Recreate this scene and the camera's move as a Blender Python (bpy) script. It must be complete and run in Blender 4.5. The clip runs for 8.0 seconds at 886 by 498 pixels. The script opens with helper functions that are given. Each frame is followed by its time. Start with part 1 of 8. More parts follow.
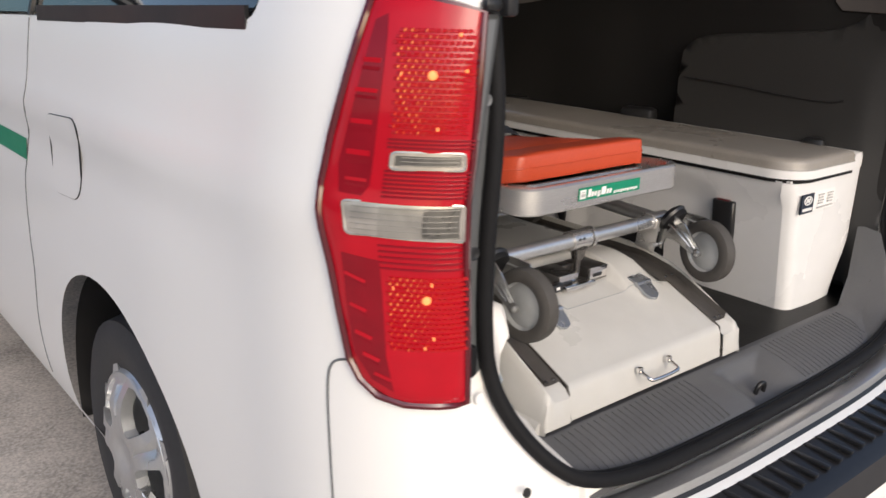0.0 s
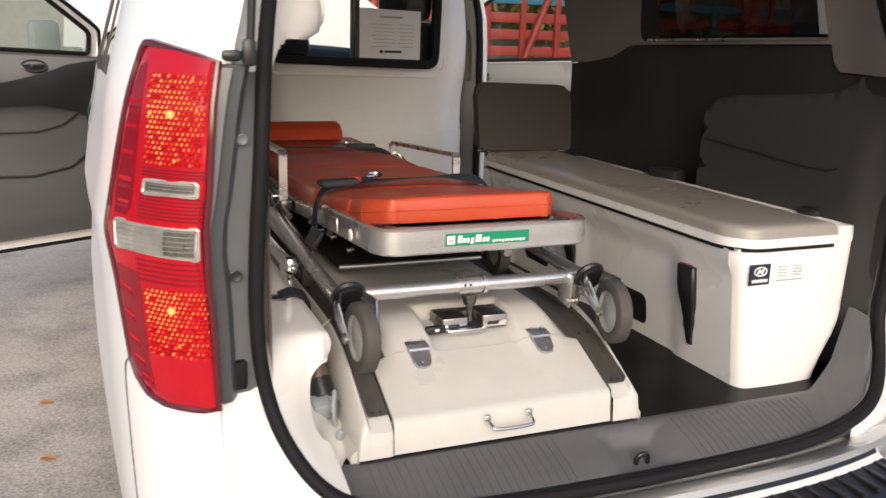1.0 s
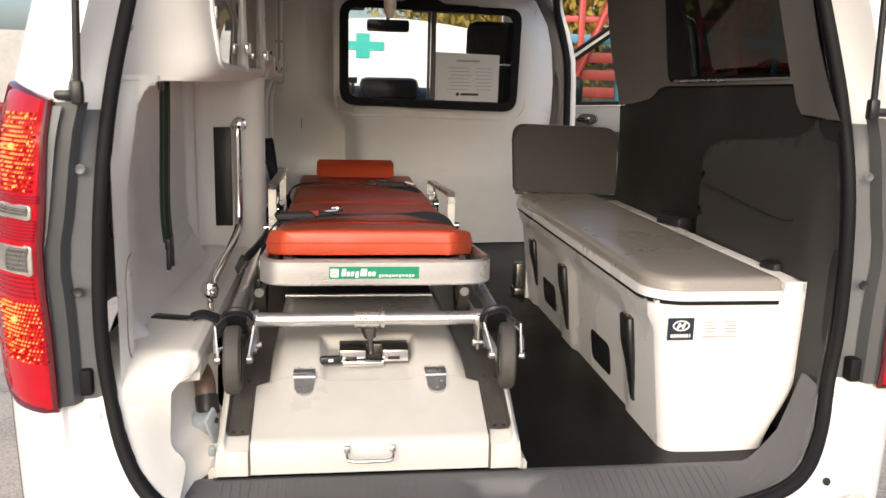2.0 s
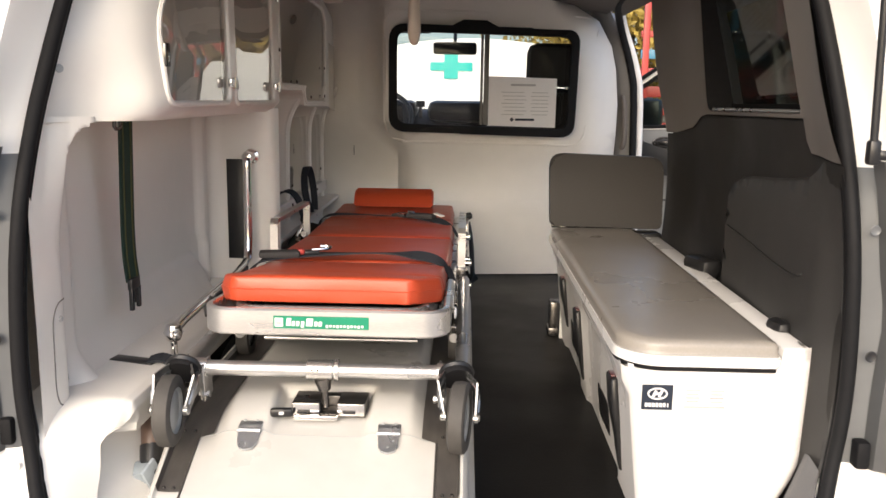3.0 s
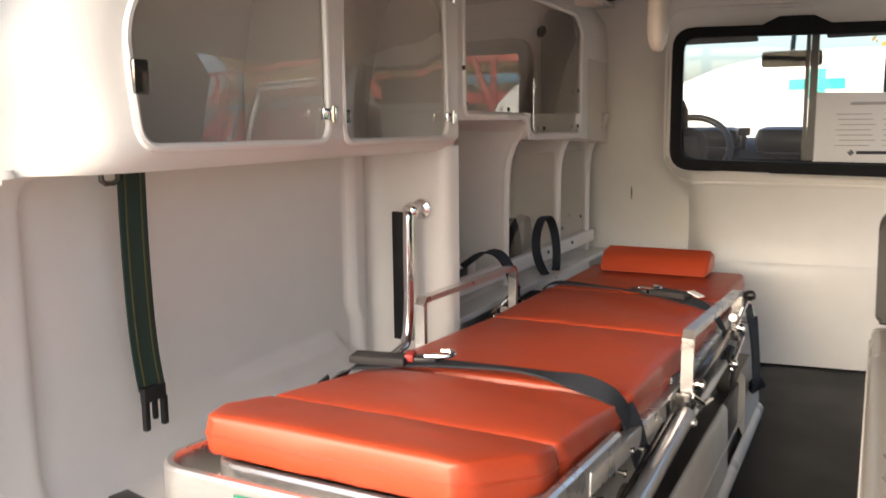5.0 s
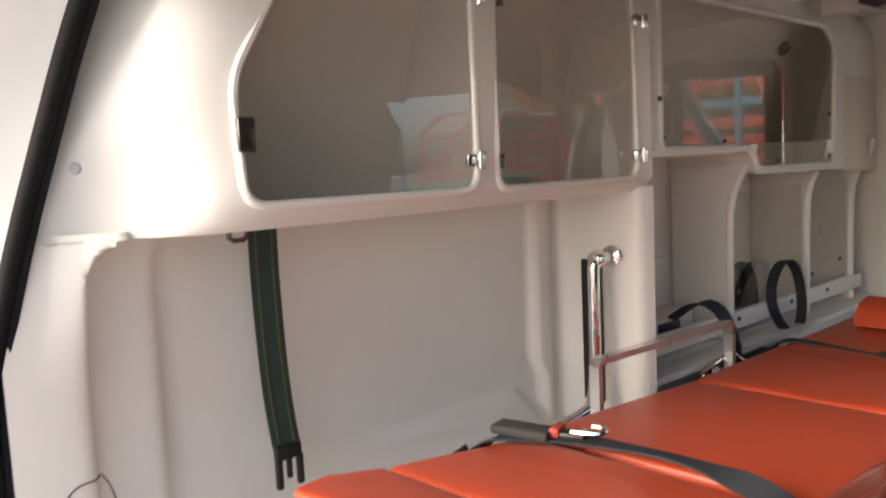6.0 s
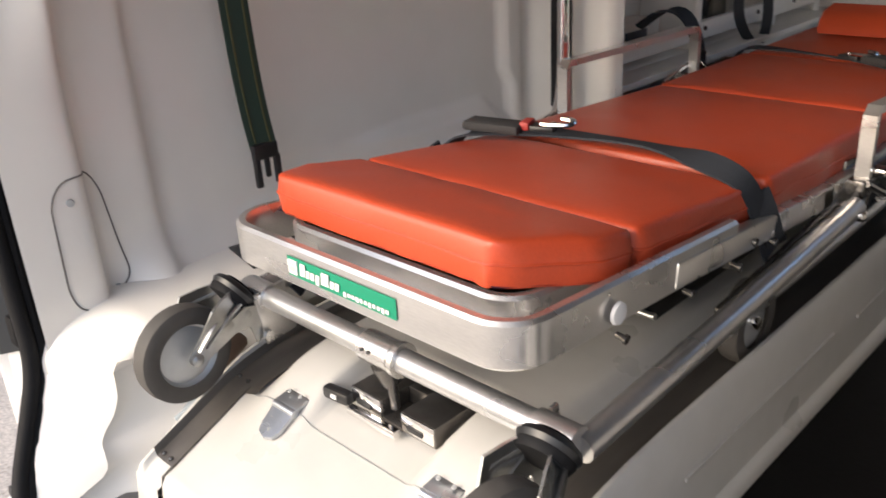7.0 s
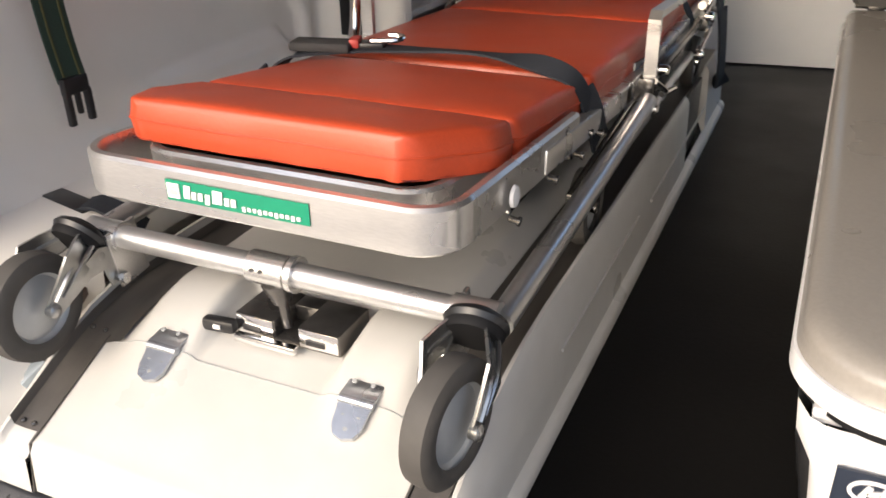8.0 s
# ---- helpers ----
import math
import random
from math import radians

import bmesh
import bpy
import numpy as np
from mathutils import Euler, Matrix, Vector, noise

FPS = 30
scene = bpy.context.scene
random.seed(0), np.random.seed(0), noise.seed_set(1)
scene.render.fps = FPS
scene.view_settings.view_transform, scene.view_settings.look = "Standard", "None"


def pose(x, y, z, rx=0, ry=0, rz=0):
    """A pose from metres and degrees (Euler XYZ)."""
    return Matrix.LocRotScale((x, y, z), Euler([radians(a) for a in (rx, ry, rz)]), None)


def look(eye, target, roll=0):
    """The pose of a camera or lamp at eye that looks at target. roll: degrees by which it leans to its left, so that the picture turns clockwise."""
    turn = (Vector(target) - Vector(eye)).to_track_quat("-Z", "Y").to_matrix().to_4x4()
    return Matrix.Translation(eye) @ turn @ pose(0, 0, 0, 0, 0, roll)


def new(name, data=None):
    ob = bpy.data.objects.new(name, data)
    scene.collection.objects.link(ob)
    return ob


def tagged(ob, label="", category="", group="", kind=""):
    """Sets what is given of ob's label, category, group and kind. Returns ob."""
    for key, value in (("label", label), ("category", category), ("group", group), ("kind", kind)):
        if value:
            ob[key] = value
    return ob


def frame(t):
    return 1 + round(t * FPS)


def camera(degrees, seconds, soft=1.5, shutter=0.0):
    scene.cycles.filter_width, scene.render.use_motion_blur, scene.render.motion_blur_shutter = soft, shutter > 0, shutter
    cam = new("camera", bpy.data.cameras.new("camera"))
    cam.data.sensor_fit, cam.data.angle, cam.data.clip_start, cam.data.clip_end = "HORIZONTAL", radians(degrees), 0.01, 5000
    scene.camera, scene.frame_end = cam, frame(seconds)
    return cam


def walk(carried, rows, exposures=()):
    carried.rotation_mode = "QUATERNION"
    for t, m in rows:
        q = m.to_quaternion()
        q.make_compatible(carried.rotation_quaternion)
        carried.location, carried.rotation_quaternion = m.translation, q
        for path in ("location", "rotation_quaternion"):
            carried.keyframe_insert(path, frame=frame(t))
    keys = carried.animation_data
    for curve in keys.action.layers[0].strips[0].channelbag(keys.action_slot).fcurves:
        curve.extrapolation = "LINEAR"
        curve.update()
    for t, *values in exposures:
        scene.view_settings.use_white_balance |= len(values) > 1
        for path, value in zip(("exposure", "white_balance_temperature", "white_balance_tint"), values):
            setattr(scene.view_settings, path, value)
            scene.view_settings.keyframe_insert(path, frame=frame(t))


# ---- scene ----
cam = camera(55.5, 8.0, shutter=0.25)
PATH = [
    (0, (-1.491, -0.852, 1.388), (-0.272, 0.62, 0.798), 1.2),
    (0.5, (-1.227, -1.146, 1.381), (-0.246, 0.521, 0.871), 1.3),
    (1, (-0.912, -1.308, 1.397), (-0.179, 0.491, 0.921), 1.7),
    (1.5, (-0.565, -1.449, 1.407), (-0.09, 0.445, 0.977), 1.6),
    (1.7, (-0.445, -1.503, 1.397), (-0.068, 0.417, 0.986), 1.6),
    (2.8, (0.028, -1.431, 1.455), (0.03, 0.535, 1.086), 0.8),
    (3, (0.066, -1.373, 1.454), (0.018, 0.594, 1.093), 0.9),
    (3.5, (0.107, -1.198, 1.459), (-0.032, 0.771, 1.133), 1.2),
    (4, (0.183, -0.983, 1.428), (-0.173, 0.946, 1.04), 1.1),
    (4.2, (0.235, -0.885, 1.416), (-0.265, 1.005, 0.993), 1.2),
    (5.3, (0.381, -0.421, 1.483), (-0.665, 1.268, 1.249), -1.8),
    (5.5, (0.403, -0.365, 1.492), (-0.749, 1.257, 1.292), -2.6),
    (6, (0.458, -0.269, 1.48), (-1.002, 1.081, 1.266), -2.7),
    (6.5, (0.473, -0.275, 1.454), (-1.008, 0.924, 0.844), -3.2),
    (7, (0.467, -0.313, 1.416), (-0.836, 0.977, 0.618), -3.3),
    (7.5, (0.406, -0.404, 1.402), (-0.608, 1.09, 0.541), -2.0),
    (8, (0.338, -0.458, 1.376), (-0.414, 1.154, 0.462), -1.1),
]
walk(cam, [(t, look(eye, target, roll)) for t, eye, target, roll in PATH],
     [(0, -0.32, 5950, 10), (0.5, -0.20, 6150, 10), (1.0, -0.06, 6200, 10), (1.7, 0.13, 6250, 10), (2.8, 0.36, 6250, 10), (3.5, 0.76, 6350, 10), (4.2, 1.02, 6350, 10),
      (5.3, 1.0, 6500, 10), (6.0, 1.02, 6450, 10), (6.5, 0.82, 6250, 10), (7.0, 0.52, 6200, 10), (8.0, 0.54, 6250, 10)])

# ---- daylight ----
world = bpy.data.worlds.new("overcast_sky")
scene.world = world
world.use_nodes = True
wn = world.node_tree
wn.nodes.clear()
sky = wn.nodes.new("ShaderNodeTexSky")
sky.sky_type, sky.sun_disc = "NISHITA", False
sky.sun_elevation, sky.sun_rotation = radians(26.6), radians(196.6)
sky.air_density, sky.dust_density, sky.ozone_density = 0.9, 4.5, 1.0
bg = wn.nodes.new("ShaderNodeBackground")
bg.inputs["Strength"].default_value = 0.25
wout = wn.nodes.new("ShaderNodeOutputWorld")
wn.links.new(sky.outputs[0], bg.inputs[0])
wn.links.new(bg.outputs[0], wout.inputs[0])
sun_data = bpy.data.lights.new("sun", "SUN")
sun_data.energy, sun_data.angle, sun_data.color = 0.36, radians(60), (1.0, 0.98, 0.96)
sun = new("sun", sun_data)
sun.matrix_world = look((-2.0, -6.7, 3.5), (0, 0, 0))


# ---- materials ----
def material(name, color, rough=0.5, metal=0.0, vary=0.12, grain=60.0, bump=0.0, stain=0.0, stain_color=(0.2, 0.17, 0.13),
             coat=0.0, rough_vary=0.1, stretch=(1, 1, 1), spec=0.5, stain_scale=2.5, pits=0.0, coat_rough=0.03):
    m = bpy.data.materials.new(name)
    m.use_nodes = True
    n, l = m.node_tree.nodes, m.node_tree.links
    b = n["Principled BSDF"]
    tc = n.new("ShaderNodeTexCoord")
    mp = n.new("ShaderNodeMapping")
    mp.inputs["Scale"].default_value = stretch
    l.new(tc.outputs["Object"], mp.inputs[0])
    fine = n.new("ShaderNodeTexNoise")
    fine.inputs["Scale"].default_value, fine.inputs["Detail"].default_value = grain, 4
    broad = n.new("ShaderNodeTexNoise")
    broad.inputs["Scale"].default_value, broad.inputs["Detail"].default_value = stain_scale, 5
    for q in (fine, broad):
        l.new(mp.outputs[0], q.inputs["Vector"])
    add = n.new("ShaderNodeMath")
    add.operation = "ADD"
    l.new(fine.outputs[0], add.inputs[0])
    l.new(broad.outputs[0], add.inputs[1])
    span = n.new("ShaderNodeMapRange")
    span.inputs["From Min"].default_value, span.inputs["From Max"].default_value = 0.6, 1.4
    span.inputs["To Min"].default_value, span.inputs["To Max"].default_value = 1 - vary, 1 + vary
    l.new(add.outputs[0], span.inputs[0])
    mul = n.new("ShaderNodeVectorMath")
    mul.operation = "SCALE"
    mul.inputs[0].default_value = color
    l.new(span.outputs[0], mul.inputs["Scale"])
    last = mul.outputs[0]
    if stain:
        ramp = n.new("ShaderNodeMapRange")
        ramp.inputs["From Min"].default_value, ramp.inputs["From Max"].default_value = 0.52, 0.75
        ramp.inputs["To Max"].default_value = stain
        l.new(broad.outputs[0], ramp.inputs[0])
        mix = n.new("ShaderNodeMix")
        mix.data_type = "RGBA"
        l.new(ramp.outputs[0], mix.inputs["Factor"])
        l.new(last, mix.inputs[6])
        mix.inputs[7].default_value = (*stain_color, 1)
        last = mix.outputs[2]
    if pits:
        spots = n.new("ShaderNodeTexNoise")
        spots.inputs["Scale"].default_value, spots.inputs["Detail"].default_value = pits, 6
        l.new(mp.outputs[0], spots.inputs["Vector"])
        pr = n.new("ShaderNodeMapRange")
        pr.inputs["From Min"].default_value, pr.inputs["From Max"].default_value, pr.inputs["To Max"].default_value = 0.58, 0.74, 0.5
        l.new(spots.outputs[0], pr.inputs[0])
        mix2 = n.new("ShaderNodeMix")
        mix2.data_type = "RGBA"
        l.new(pr.outputs[0], mix2.inputs["Factor"])
        l.new(last, mix2.inputs[6])
        mix2.inputs[7].default_value = (*stain_color, 1)
        last = mix2.outputs[2]
    l.new(last, b.inputs["Base Color"])
    rr = n.new("ShaderNodeMapRange")
    rr.inputs["From Min"].default_value, rr.inputs["From Max"].default_value = 0.3, 0.7
    rr.inputs["To Min"].default_value, rr.inputs["To Max"].default_value = max(0.02, rough - rough_vary), min(1, rough + rough_vary)
    l.new(broad.outputs[0], rr.inputs[0])
    l.new(rr.outputs[0], b.inputs["Roughness"])
    b.inputs["Metallic"].default_value = metal
    b.inputs["Coat Weight"].default_value = coat
    b.inputs["Coat Roughness"].default_value = coat_rough
    b.inputs["Specular IOR Level"].default_value = spec
    if bump:
        bp = n.new("ShaderNodeBump")
        bp.inputs["Strength"].default_value, bp.inputs["Distance"].default_value = bump, 0.003
        l.new(fine.outputs[0], bp.inputs["Height"])
        l.new(bp.outputs[0], b.inputs["Normal"])
    return m


def pane_material(name, tint, gloss=0.12, rough=0.02, edge=0.75):
    m = bpy.data.materials.new(name)
    m.use_nodes = True
    n, l = m.node_tree.nodes, m.node_tree.links
    n.clear()
    out = n.new("ShaderNodeOutputMaterial")
    mix = n.new("ShaderNodeMixShader")
    clear = n.new("ShaderNodeBsdfTransparent")
    clear.inputs[0].default_value = (*tint, 1)
    shine = n.new("ShaderNodeBsdfGlossy")
    shine.inputs["Roughness"].default_value = rough
    fr = n.new("ShaderNodeLayerWeight")
    fr.inputs[0].default_value = 0.5
    pw = n.new("ShaderNodeMath")
    pw.operation = "POWER"
    pw.inputs[1].default_value = 4.0
    l.new(fr.outputs["Facing"], pw.inputs[0])
    ad = n.new("ShaderNodeMath")
    ad.operation = "MULTIPLY_ADD"
    ad.inputs[1].default_value, ad.inputs[2].default_value = edge, 0.05 + gloss
    l.new(pw.outputs[0], ad.inputs[0])
    l.new(ad.outputs[0], mix.inputs[0])
    l.new(clear.outputs[0], mix.inputs[1])
    l.new(shine.outputs[0], mix.inputs[2])
    l.new(mix.outputs[0], out.inputs[0])
    return m


def lamp_material(name, color, glow_color, glow, scale):
    """Red optics of a lamp that is switched on: small prisms, some of which catch the bulb."""
    m = bpy.data.materials.new(name)
    m.use_nodes = True
    n, l = m.node_tree.nodes, m.node_tree.links
    b = n["Principled BSDF"]
    b.inputs["Base Color"].default_value = (*color, 1)
    b.inputs["Roughness"].default_value = 0.12
    b.inputs["Coat Weight"].default_value = 0.2
    tc = n.new("ShaderNodeTexCoord")
    vo = n.new("ShaderNodeTexVoronoi")
    vo.inputs["Scale"].default_value = scale
    l.new(tc.outputs["Object"], vo.inputs["Vector"])
    b.inputs["Emission Color"].default_value = (*glow_color, 1)
    b.inputs["Emission Strength"].default_value = glow
    bp = n.new("ShaderNodeBump")
    bp.inputs["Strength"].default_value = 0.6
    bp.inputs["Distance"].default_value = 0.002
    l.new(vo.outputs["Distance"], bp.inputs["Height"])
    l.new(bp.outputs[0], b.inputs["Normal"])
    return m


M_PAINT = material("white_car_paint", (0.80, 0.79, 0.77), 0.36, coat=0.3, vary=0.012, grain=3, rough_vary=0.03, stain_scale=1.2, coat_rough=0.12)
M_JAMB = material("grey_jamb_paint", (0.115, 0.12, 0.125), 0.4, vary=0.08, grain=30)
# the jamb's grey made darker, for the shadow beside the lamp
M_FLANKSHADE = material("dark_grey_lamp_flank", (0.062, 0.064, 0.066), 0.45, vary=0.08, grain=30)
M_GRP = material("warm_white_gelcoat", (0.80, 0.77, 0.72), 0.34, coat=0.22, vary=0.03, grain=14, bump=0.015, rough_vary=0.04, stain=0.07, stain_color=(0.55, 0.46, 0.37), stain_scale=1.6, coat_rough=0.1)
M_CREAM = material("cream_fibreglass", (0.49, 0.478, 0.45), 0.36, vary=0.05, grain=25, bump=0.03, stain=0.16, stain_color=(0.40, 0.35, 0.28), stain_scale=5)
M_BENCH = material("white_bench_fibreglass", (0.71, 0.70, 0.69), 0.3, vary=0.03, grain=20, bump=0.02, stain=0.08, stain_color=(0.45, 0.42, 0.4))
M_ORANGE = material("orange_vinyl", (0.45, 0.060, 0.021), 0.40, vary=0.10, grain=240, bump=0.10, rough_vary=0.05, stain=0.1, stain_color=(0.38, 0.05, 0.015), stain_scale=4)
M_CUSHION = material("taupe_vinyl", (0.25, 0.23, 0.205), 0.32, coat=0.25, coat_rough=0.25, vary=0.10, grain=220, bump=0.08, rough_vary=0.08, stain=0.25, stain_color=(0.24, 0.21, 0.17))
M_ALU = material("brushed_aluminium", (0.66, 0.645, 0.625), 0.31, metal=0.88, vary=0.10, grain=90, stretch=(1, 6, 6), bump=0.02)
M_TUBE = material("satin_tube", (0.64, 0.635, 0.63), 0.32, metal=0.88, vary=0.08, grain=80)
M_CHROME = material("chrome", (0.82, 0.80, 0.78), 0.1, metal=1.0, vary=0.04, rough_vary=0.05)
M_STEEL = material("dull_steel", (0.14, 0.132, 0.125), 0.25, metal=0.85, vary=0.25, grain=50, bump=0.04)
M_ZINC = material("zinc_plated_steel", (0.40, 0.40, 0.39), 0.30, metal=0.9, vary=0.18, grain=70, bump=0.03)
M_HINGE = material("zinc_hinge_plate", (0.48, 0.50, 0.53), 0.3, metal=0.9, vary=0.15, grain=60)
M_TRACK = material("worn_steel_track", (0.12, 0.11, 0.10), 0.4, metal=0.55, vary=0.3, grain=40, stretch=(1, 0.2, 1), bump=0.05)
M_CASTOR = material("grey_castor_rubber", (0.06, 0.055, 0.05), 0.7, vary=0.15, grain=60, bump=0.05)
M_DISC = material("grey_castor_disc", (0.42, 0.43, 0.43), 0.35, metal=0.3, vary=0.08)
M_RUBBER = material("black_rubber", (0.008, 0.008, 0.009), 0.7, vary=0.2, bump=0.05, spec=0.2)
M_BLACK = material("black_plastic", (0.013, 0.013, 0.014), 0.38, vary=0.2)
M_SILL = material("grey_sill_plastic", (0.092, 0.092, 0.095), 0.48, vary=0.14, grain=400, bump=0.12, stain=0.2, stain_color=(0.17, 0.165, 0.16), stain_scale=4)
M_TRIM = material("charcoal_trim_plastic", (0.019, 0.018, 0.0172), 0.6, vary=0.14, grain=400, bump=0.1, stain=0.2, stain_color=(0.027, 0.025, 0.023), spec=0.22)
M_ARM = material("dark_grey_trim_plastic", (0.034, 0.033, 0.032), 0.55, vary=0.12, grain=400, bump=0.1, spec=0.3)
M_BACK = material("dark_taupe_vinyl", (0.034, 0.031, 0.029), 0.55, vary=0.10, grain=220, bump=0.08, spec=0.25)
M_PILLAR = material("taupe_pillar_trim", (0.135, 0.122, 0.112), 0.55, vary=0.08, grain=300, bump=0.08)
M_POST = material("grey_pillar_trim", (0.125, 0.12, 0.115), 0.45, vary=0.06, grain=60)
M_LINER = material("grey_headliner", (0.15, 0.134, 0.122), 0.85, vary=0.1, grain=300, bump=0.15)
M_FLOOR = material("black_rubber_floor", (0.0048, 0.0046, 0.0045), 0.42, vary=0.3, grain=120, bump=0.08, stain=0.2, stain_color=(0.009, 0.0086, 0.0082), spec=0.12)
M_CONCRETE = material("old_concrete", (0.47, 0.42, 0.365), 0.85, vary=0.6, grain=90, bump=0.8, stain=0.42, stain_color=(0.26, 0.225, 0.19), stain_scale=3.0, pits=55)
M_TYRE = material("tyre_rubber", (0.028, 0.028, 0.03), 0.65, vary=0.2, grain=80, bump=0.1, stain=0.15, stain_color=(0.05, 0.046, 0.042))
M_RIM = material("alloy_rim", (0.60, 0.61, 0.62), 0.28, metal=0.8, vary=0.06)
M_GREEN = material("green_film", (0.01, 0.22, 0.12), 0.35, vary=0.05)
M_TEAL = material("teal_film", (0.0, 0.40, 0.36), 0.4, vary=0.05)
M_PAPER = material("white_paper", (0.78, 0.76, 0.74), 0.7, vary=0.03)
M_INK = material("grey_print", (0.42, 0.41, 0.40), 0.7, vary=0.05)
M_NAVY = material("navy_print", (0.012, 0.018, 0.032), 0.35, vary=0.1)
M_WEB = material("charcoal_webbing", (0.024, 0.027, 0.034), 0.7, vary=0.25, grain=500, bump=0.2, spec=0.25)
M_BELT = material("dark_green_webbing", (0.008, 0.026, 0.018), 0.6, vary=0.3, grain=500, bump=0.2)
M_BELTLINE = material("ochre_thread", (0.06, 0.06, 0.02), 0.6)
M_BLUE = material("navy_mattress_base", (0.012, 0.014, 0.045), 0.5)
M_IVORY = material("ivory_plastic", (0.70, 0.62, 0.54), 0.4, vary=0.05)
M_REDLENS = material("red_lamp_lens", (0.31, 0.003, 0.008), 0.08, vary=0.25, grain=14, coat=0.35, rough_vary=0.03, spec=0.25)
M_REDDARK = material("dark_red_lens_edge", (0.075, 0.004, 0.008), 0.1, vary=0.1, coat=0.8, rough_vary=0.03)
M_REDMID = material("red_lens_bowl", (0.16, 0.003, 0.008), 0.1, vary=0.3, grain=18, coat=0.35, rough_vary=0.03, spec=0.25)
M_CLEARLENS = material("clear_lamp_lens", (0.55, 0.51, 0.45), 0.16, metal=0.6, vary=0.35, grain=30, coat=0.8)
M_LENSDARK = material("dark_lamp_reflector", (0.10, 0.095, 0.085), 0.25, metal=0.3, vary=0.4, grain=40, coat=0.3)
M_LENSGREY = material("grey_lamp_reflector", (0.36, 0.34, 0.30), 0.2, metal=0.5, vary=0.3, grain=30, coat=0.8)
for lens, glow in ((M_REDLENS, 0.17), (M_REDMID, 0.08), (M_REDDARK, 0.012)):
    lens.node_tree.nodes["Principled BSDF"].inputs["Emission Color"].default_value = (1.0, 0.012, 0.04, 1)
    lens.node_tree.nodes["Principled BSDF"].inputs["Emission Strength"].default_value = glow
M_LIT = [lamp_material("lit_red_optics", (0.36, 0.004, 0.008), (0.9, 0.012, 0.014), 0.16, 230),
         lamp_material("lit_orange_optics", (0.42, 0.02, 0.008), (1.0, 0.17, 0.04), 0.55, 230),
         lamp_material("lit_amber_optics", (0.42, 0.05, 0.008), (1.0, 0.47, 0.11), 1.05, 230)]
M_BULB = bpy.data.materials.new("lit_bulb")
M_BULB.use_nodes = True
M_BULB.node_tree.nodes["Principled BSDF"].inputs["Base Color"].default_value = (0.3, 0.08, 0.01, 1)
M_BULB.node_tree.nodes["Principled BSDF"].inputs["Emission Color"].default_value = (1, 0.34, 0.10, 1)
M_BULB.node_tree.nodes["Principled BSDF"].inputs["Emission Strength"].default_value = 1.8
M_DARKGLASS = material("dark_tinted_glass", (0.012, 0.013, 0.013), 0.04, vary=0.05, coat=1.0, rough_vary=0.01)
M_TINT = pane_material("tinted_pane", (0.15, 0.16, 0.15), 0.0, 0.05, 0.4)
M_SMOKE = pane_material("smoked_acrylic", (0.90, 0.875, 0.845), 0.03, 0.02, 1.0)
M_CLEAR = pane_material("clear_pane", (0.93, 0.95, 0.94), -0.02)
M_DOORGLASS = pane_material("green_tinted_pane", (0.50, 0.56, 0.53), 0.0)
M_SEAT = material("dark_seat_cloth", (0.02, 0.0195, 0.0195), 0.8, vary=0.2, grain=300, bump=0.2)
M_DOORTRIM = material("grey_door_trim", (0.085, 0.086, 0.088), 0.5, vary=0.1, grain=300, bump=0.08)
M_DOORLIGHT = material("pale_grey_door_trim", (0.17, 0.172, 0.172), 0.5, vary=0.1, grain=300, bump=0.08)
M_DOORDARK = material("dark_door_trim", (0.022, 0.022, 0.023), 0.5, vary=0.1, grain=300, bump=0.08)
M_REDPAINT = material("faded_red_paint", (0.36, 0.04, 0.032), 0.5, vary=0.25, grain=6, stain=0.3, stain_color=(0.2, 0.03, 0.02))
M_BLUEPAINT = material("blue_paint", (0.05, 0.18, 0.28), 0.5, vary=0.2)
M_BIN = material("green_bin_plastic", (0.05, 0.30, 0.12), 0.4, vary=0.1)
M_WALL = material("grey_render", (0.40, 0.39, 0.37), 0.9, vary=0.15, grain=12, stain=0.4, stain_color=(0.26, 0.25, 0.23))
M_BARK = material("bark", (0.10, 0.075, 0.05), 0.9, vary=0.3, grain=40, bump=0.5)
M_LEAF = material("autumn_leaves", (0.30, 0.22, 0.04), 0.6, vary=0.5, grain=2.0)
M_SLEEVE = material("grey_padded_cloth", (0.042, 0.041, 0.042), 0.75, vary=0.15, grain=400, bump=0.2, spec=0.25)
M_BAG = material("dark_green_grey_cloth", (0.020, 0.024, 0.021), 0.8, vary=0.3, grain=200, bump=0.2, spec=0.2)
M_DRYLEAF = material("dry_leaf_brown", (0.42, 0.20, 0.09), 0.7, vary=0.3, grain=60)
M_HOSE = material("brown_hose", (0.13, 0.085, 0.065), 0.45, vary=0.15)
M_PLUG = material("blue_grey_plastic", (0.30, 0.34, 0.37), 0.4, vary=0.1)


# ---- mesh tools ----
def thing(name, at, label, category, group="", kind=""):
    e = new(name)
    e.empty_display_size = 0.05
    e.location = at
    return tagged(e, label, category, group, kind)


def part(name, bm, mat, parent=None, label="", sharp=40):
    me = bpy.data.meshes.new(name)
    bmesh.ops.recalc_face_normals(bm, faces=bm.faces)
    bm.to_mesh(me)
    bm.free()
    me.materials.append(mat)
    me.polygons.foreach_set("use_smooth", [True] * len(me.polygons))
    me.set_sharp_from_angle(angle=radians(sharp))
    ob = new(name, me)
    if parent is not None:
        ob.parent = parent
        ob.matrix_parent_inverse = parent.matrix_basis.inverted() if parent.parent is None else Matrix()
    if label:
        ob["label"] = label
    return ob


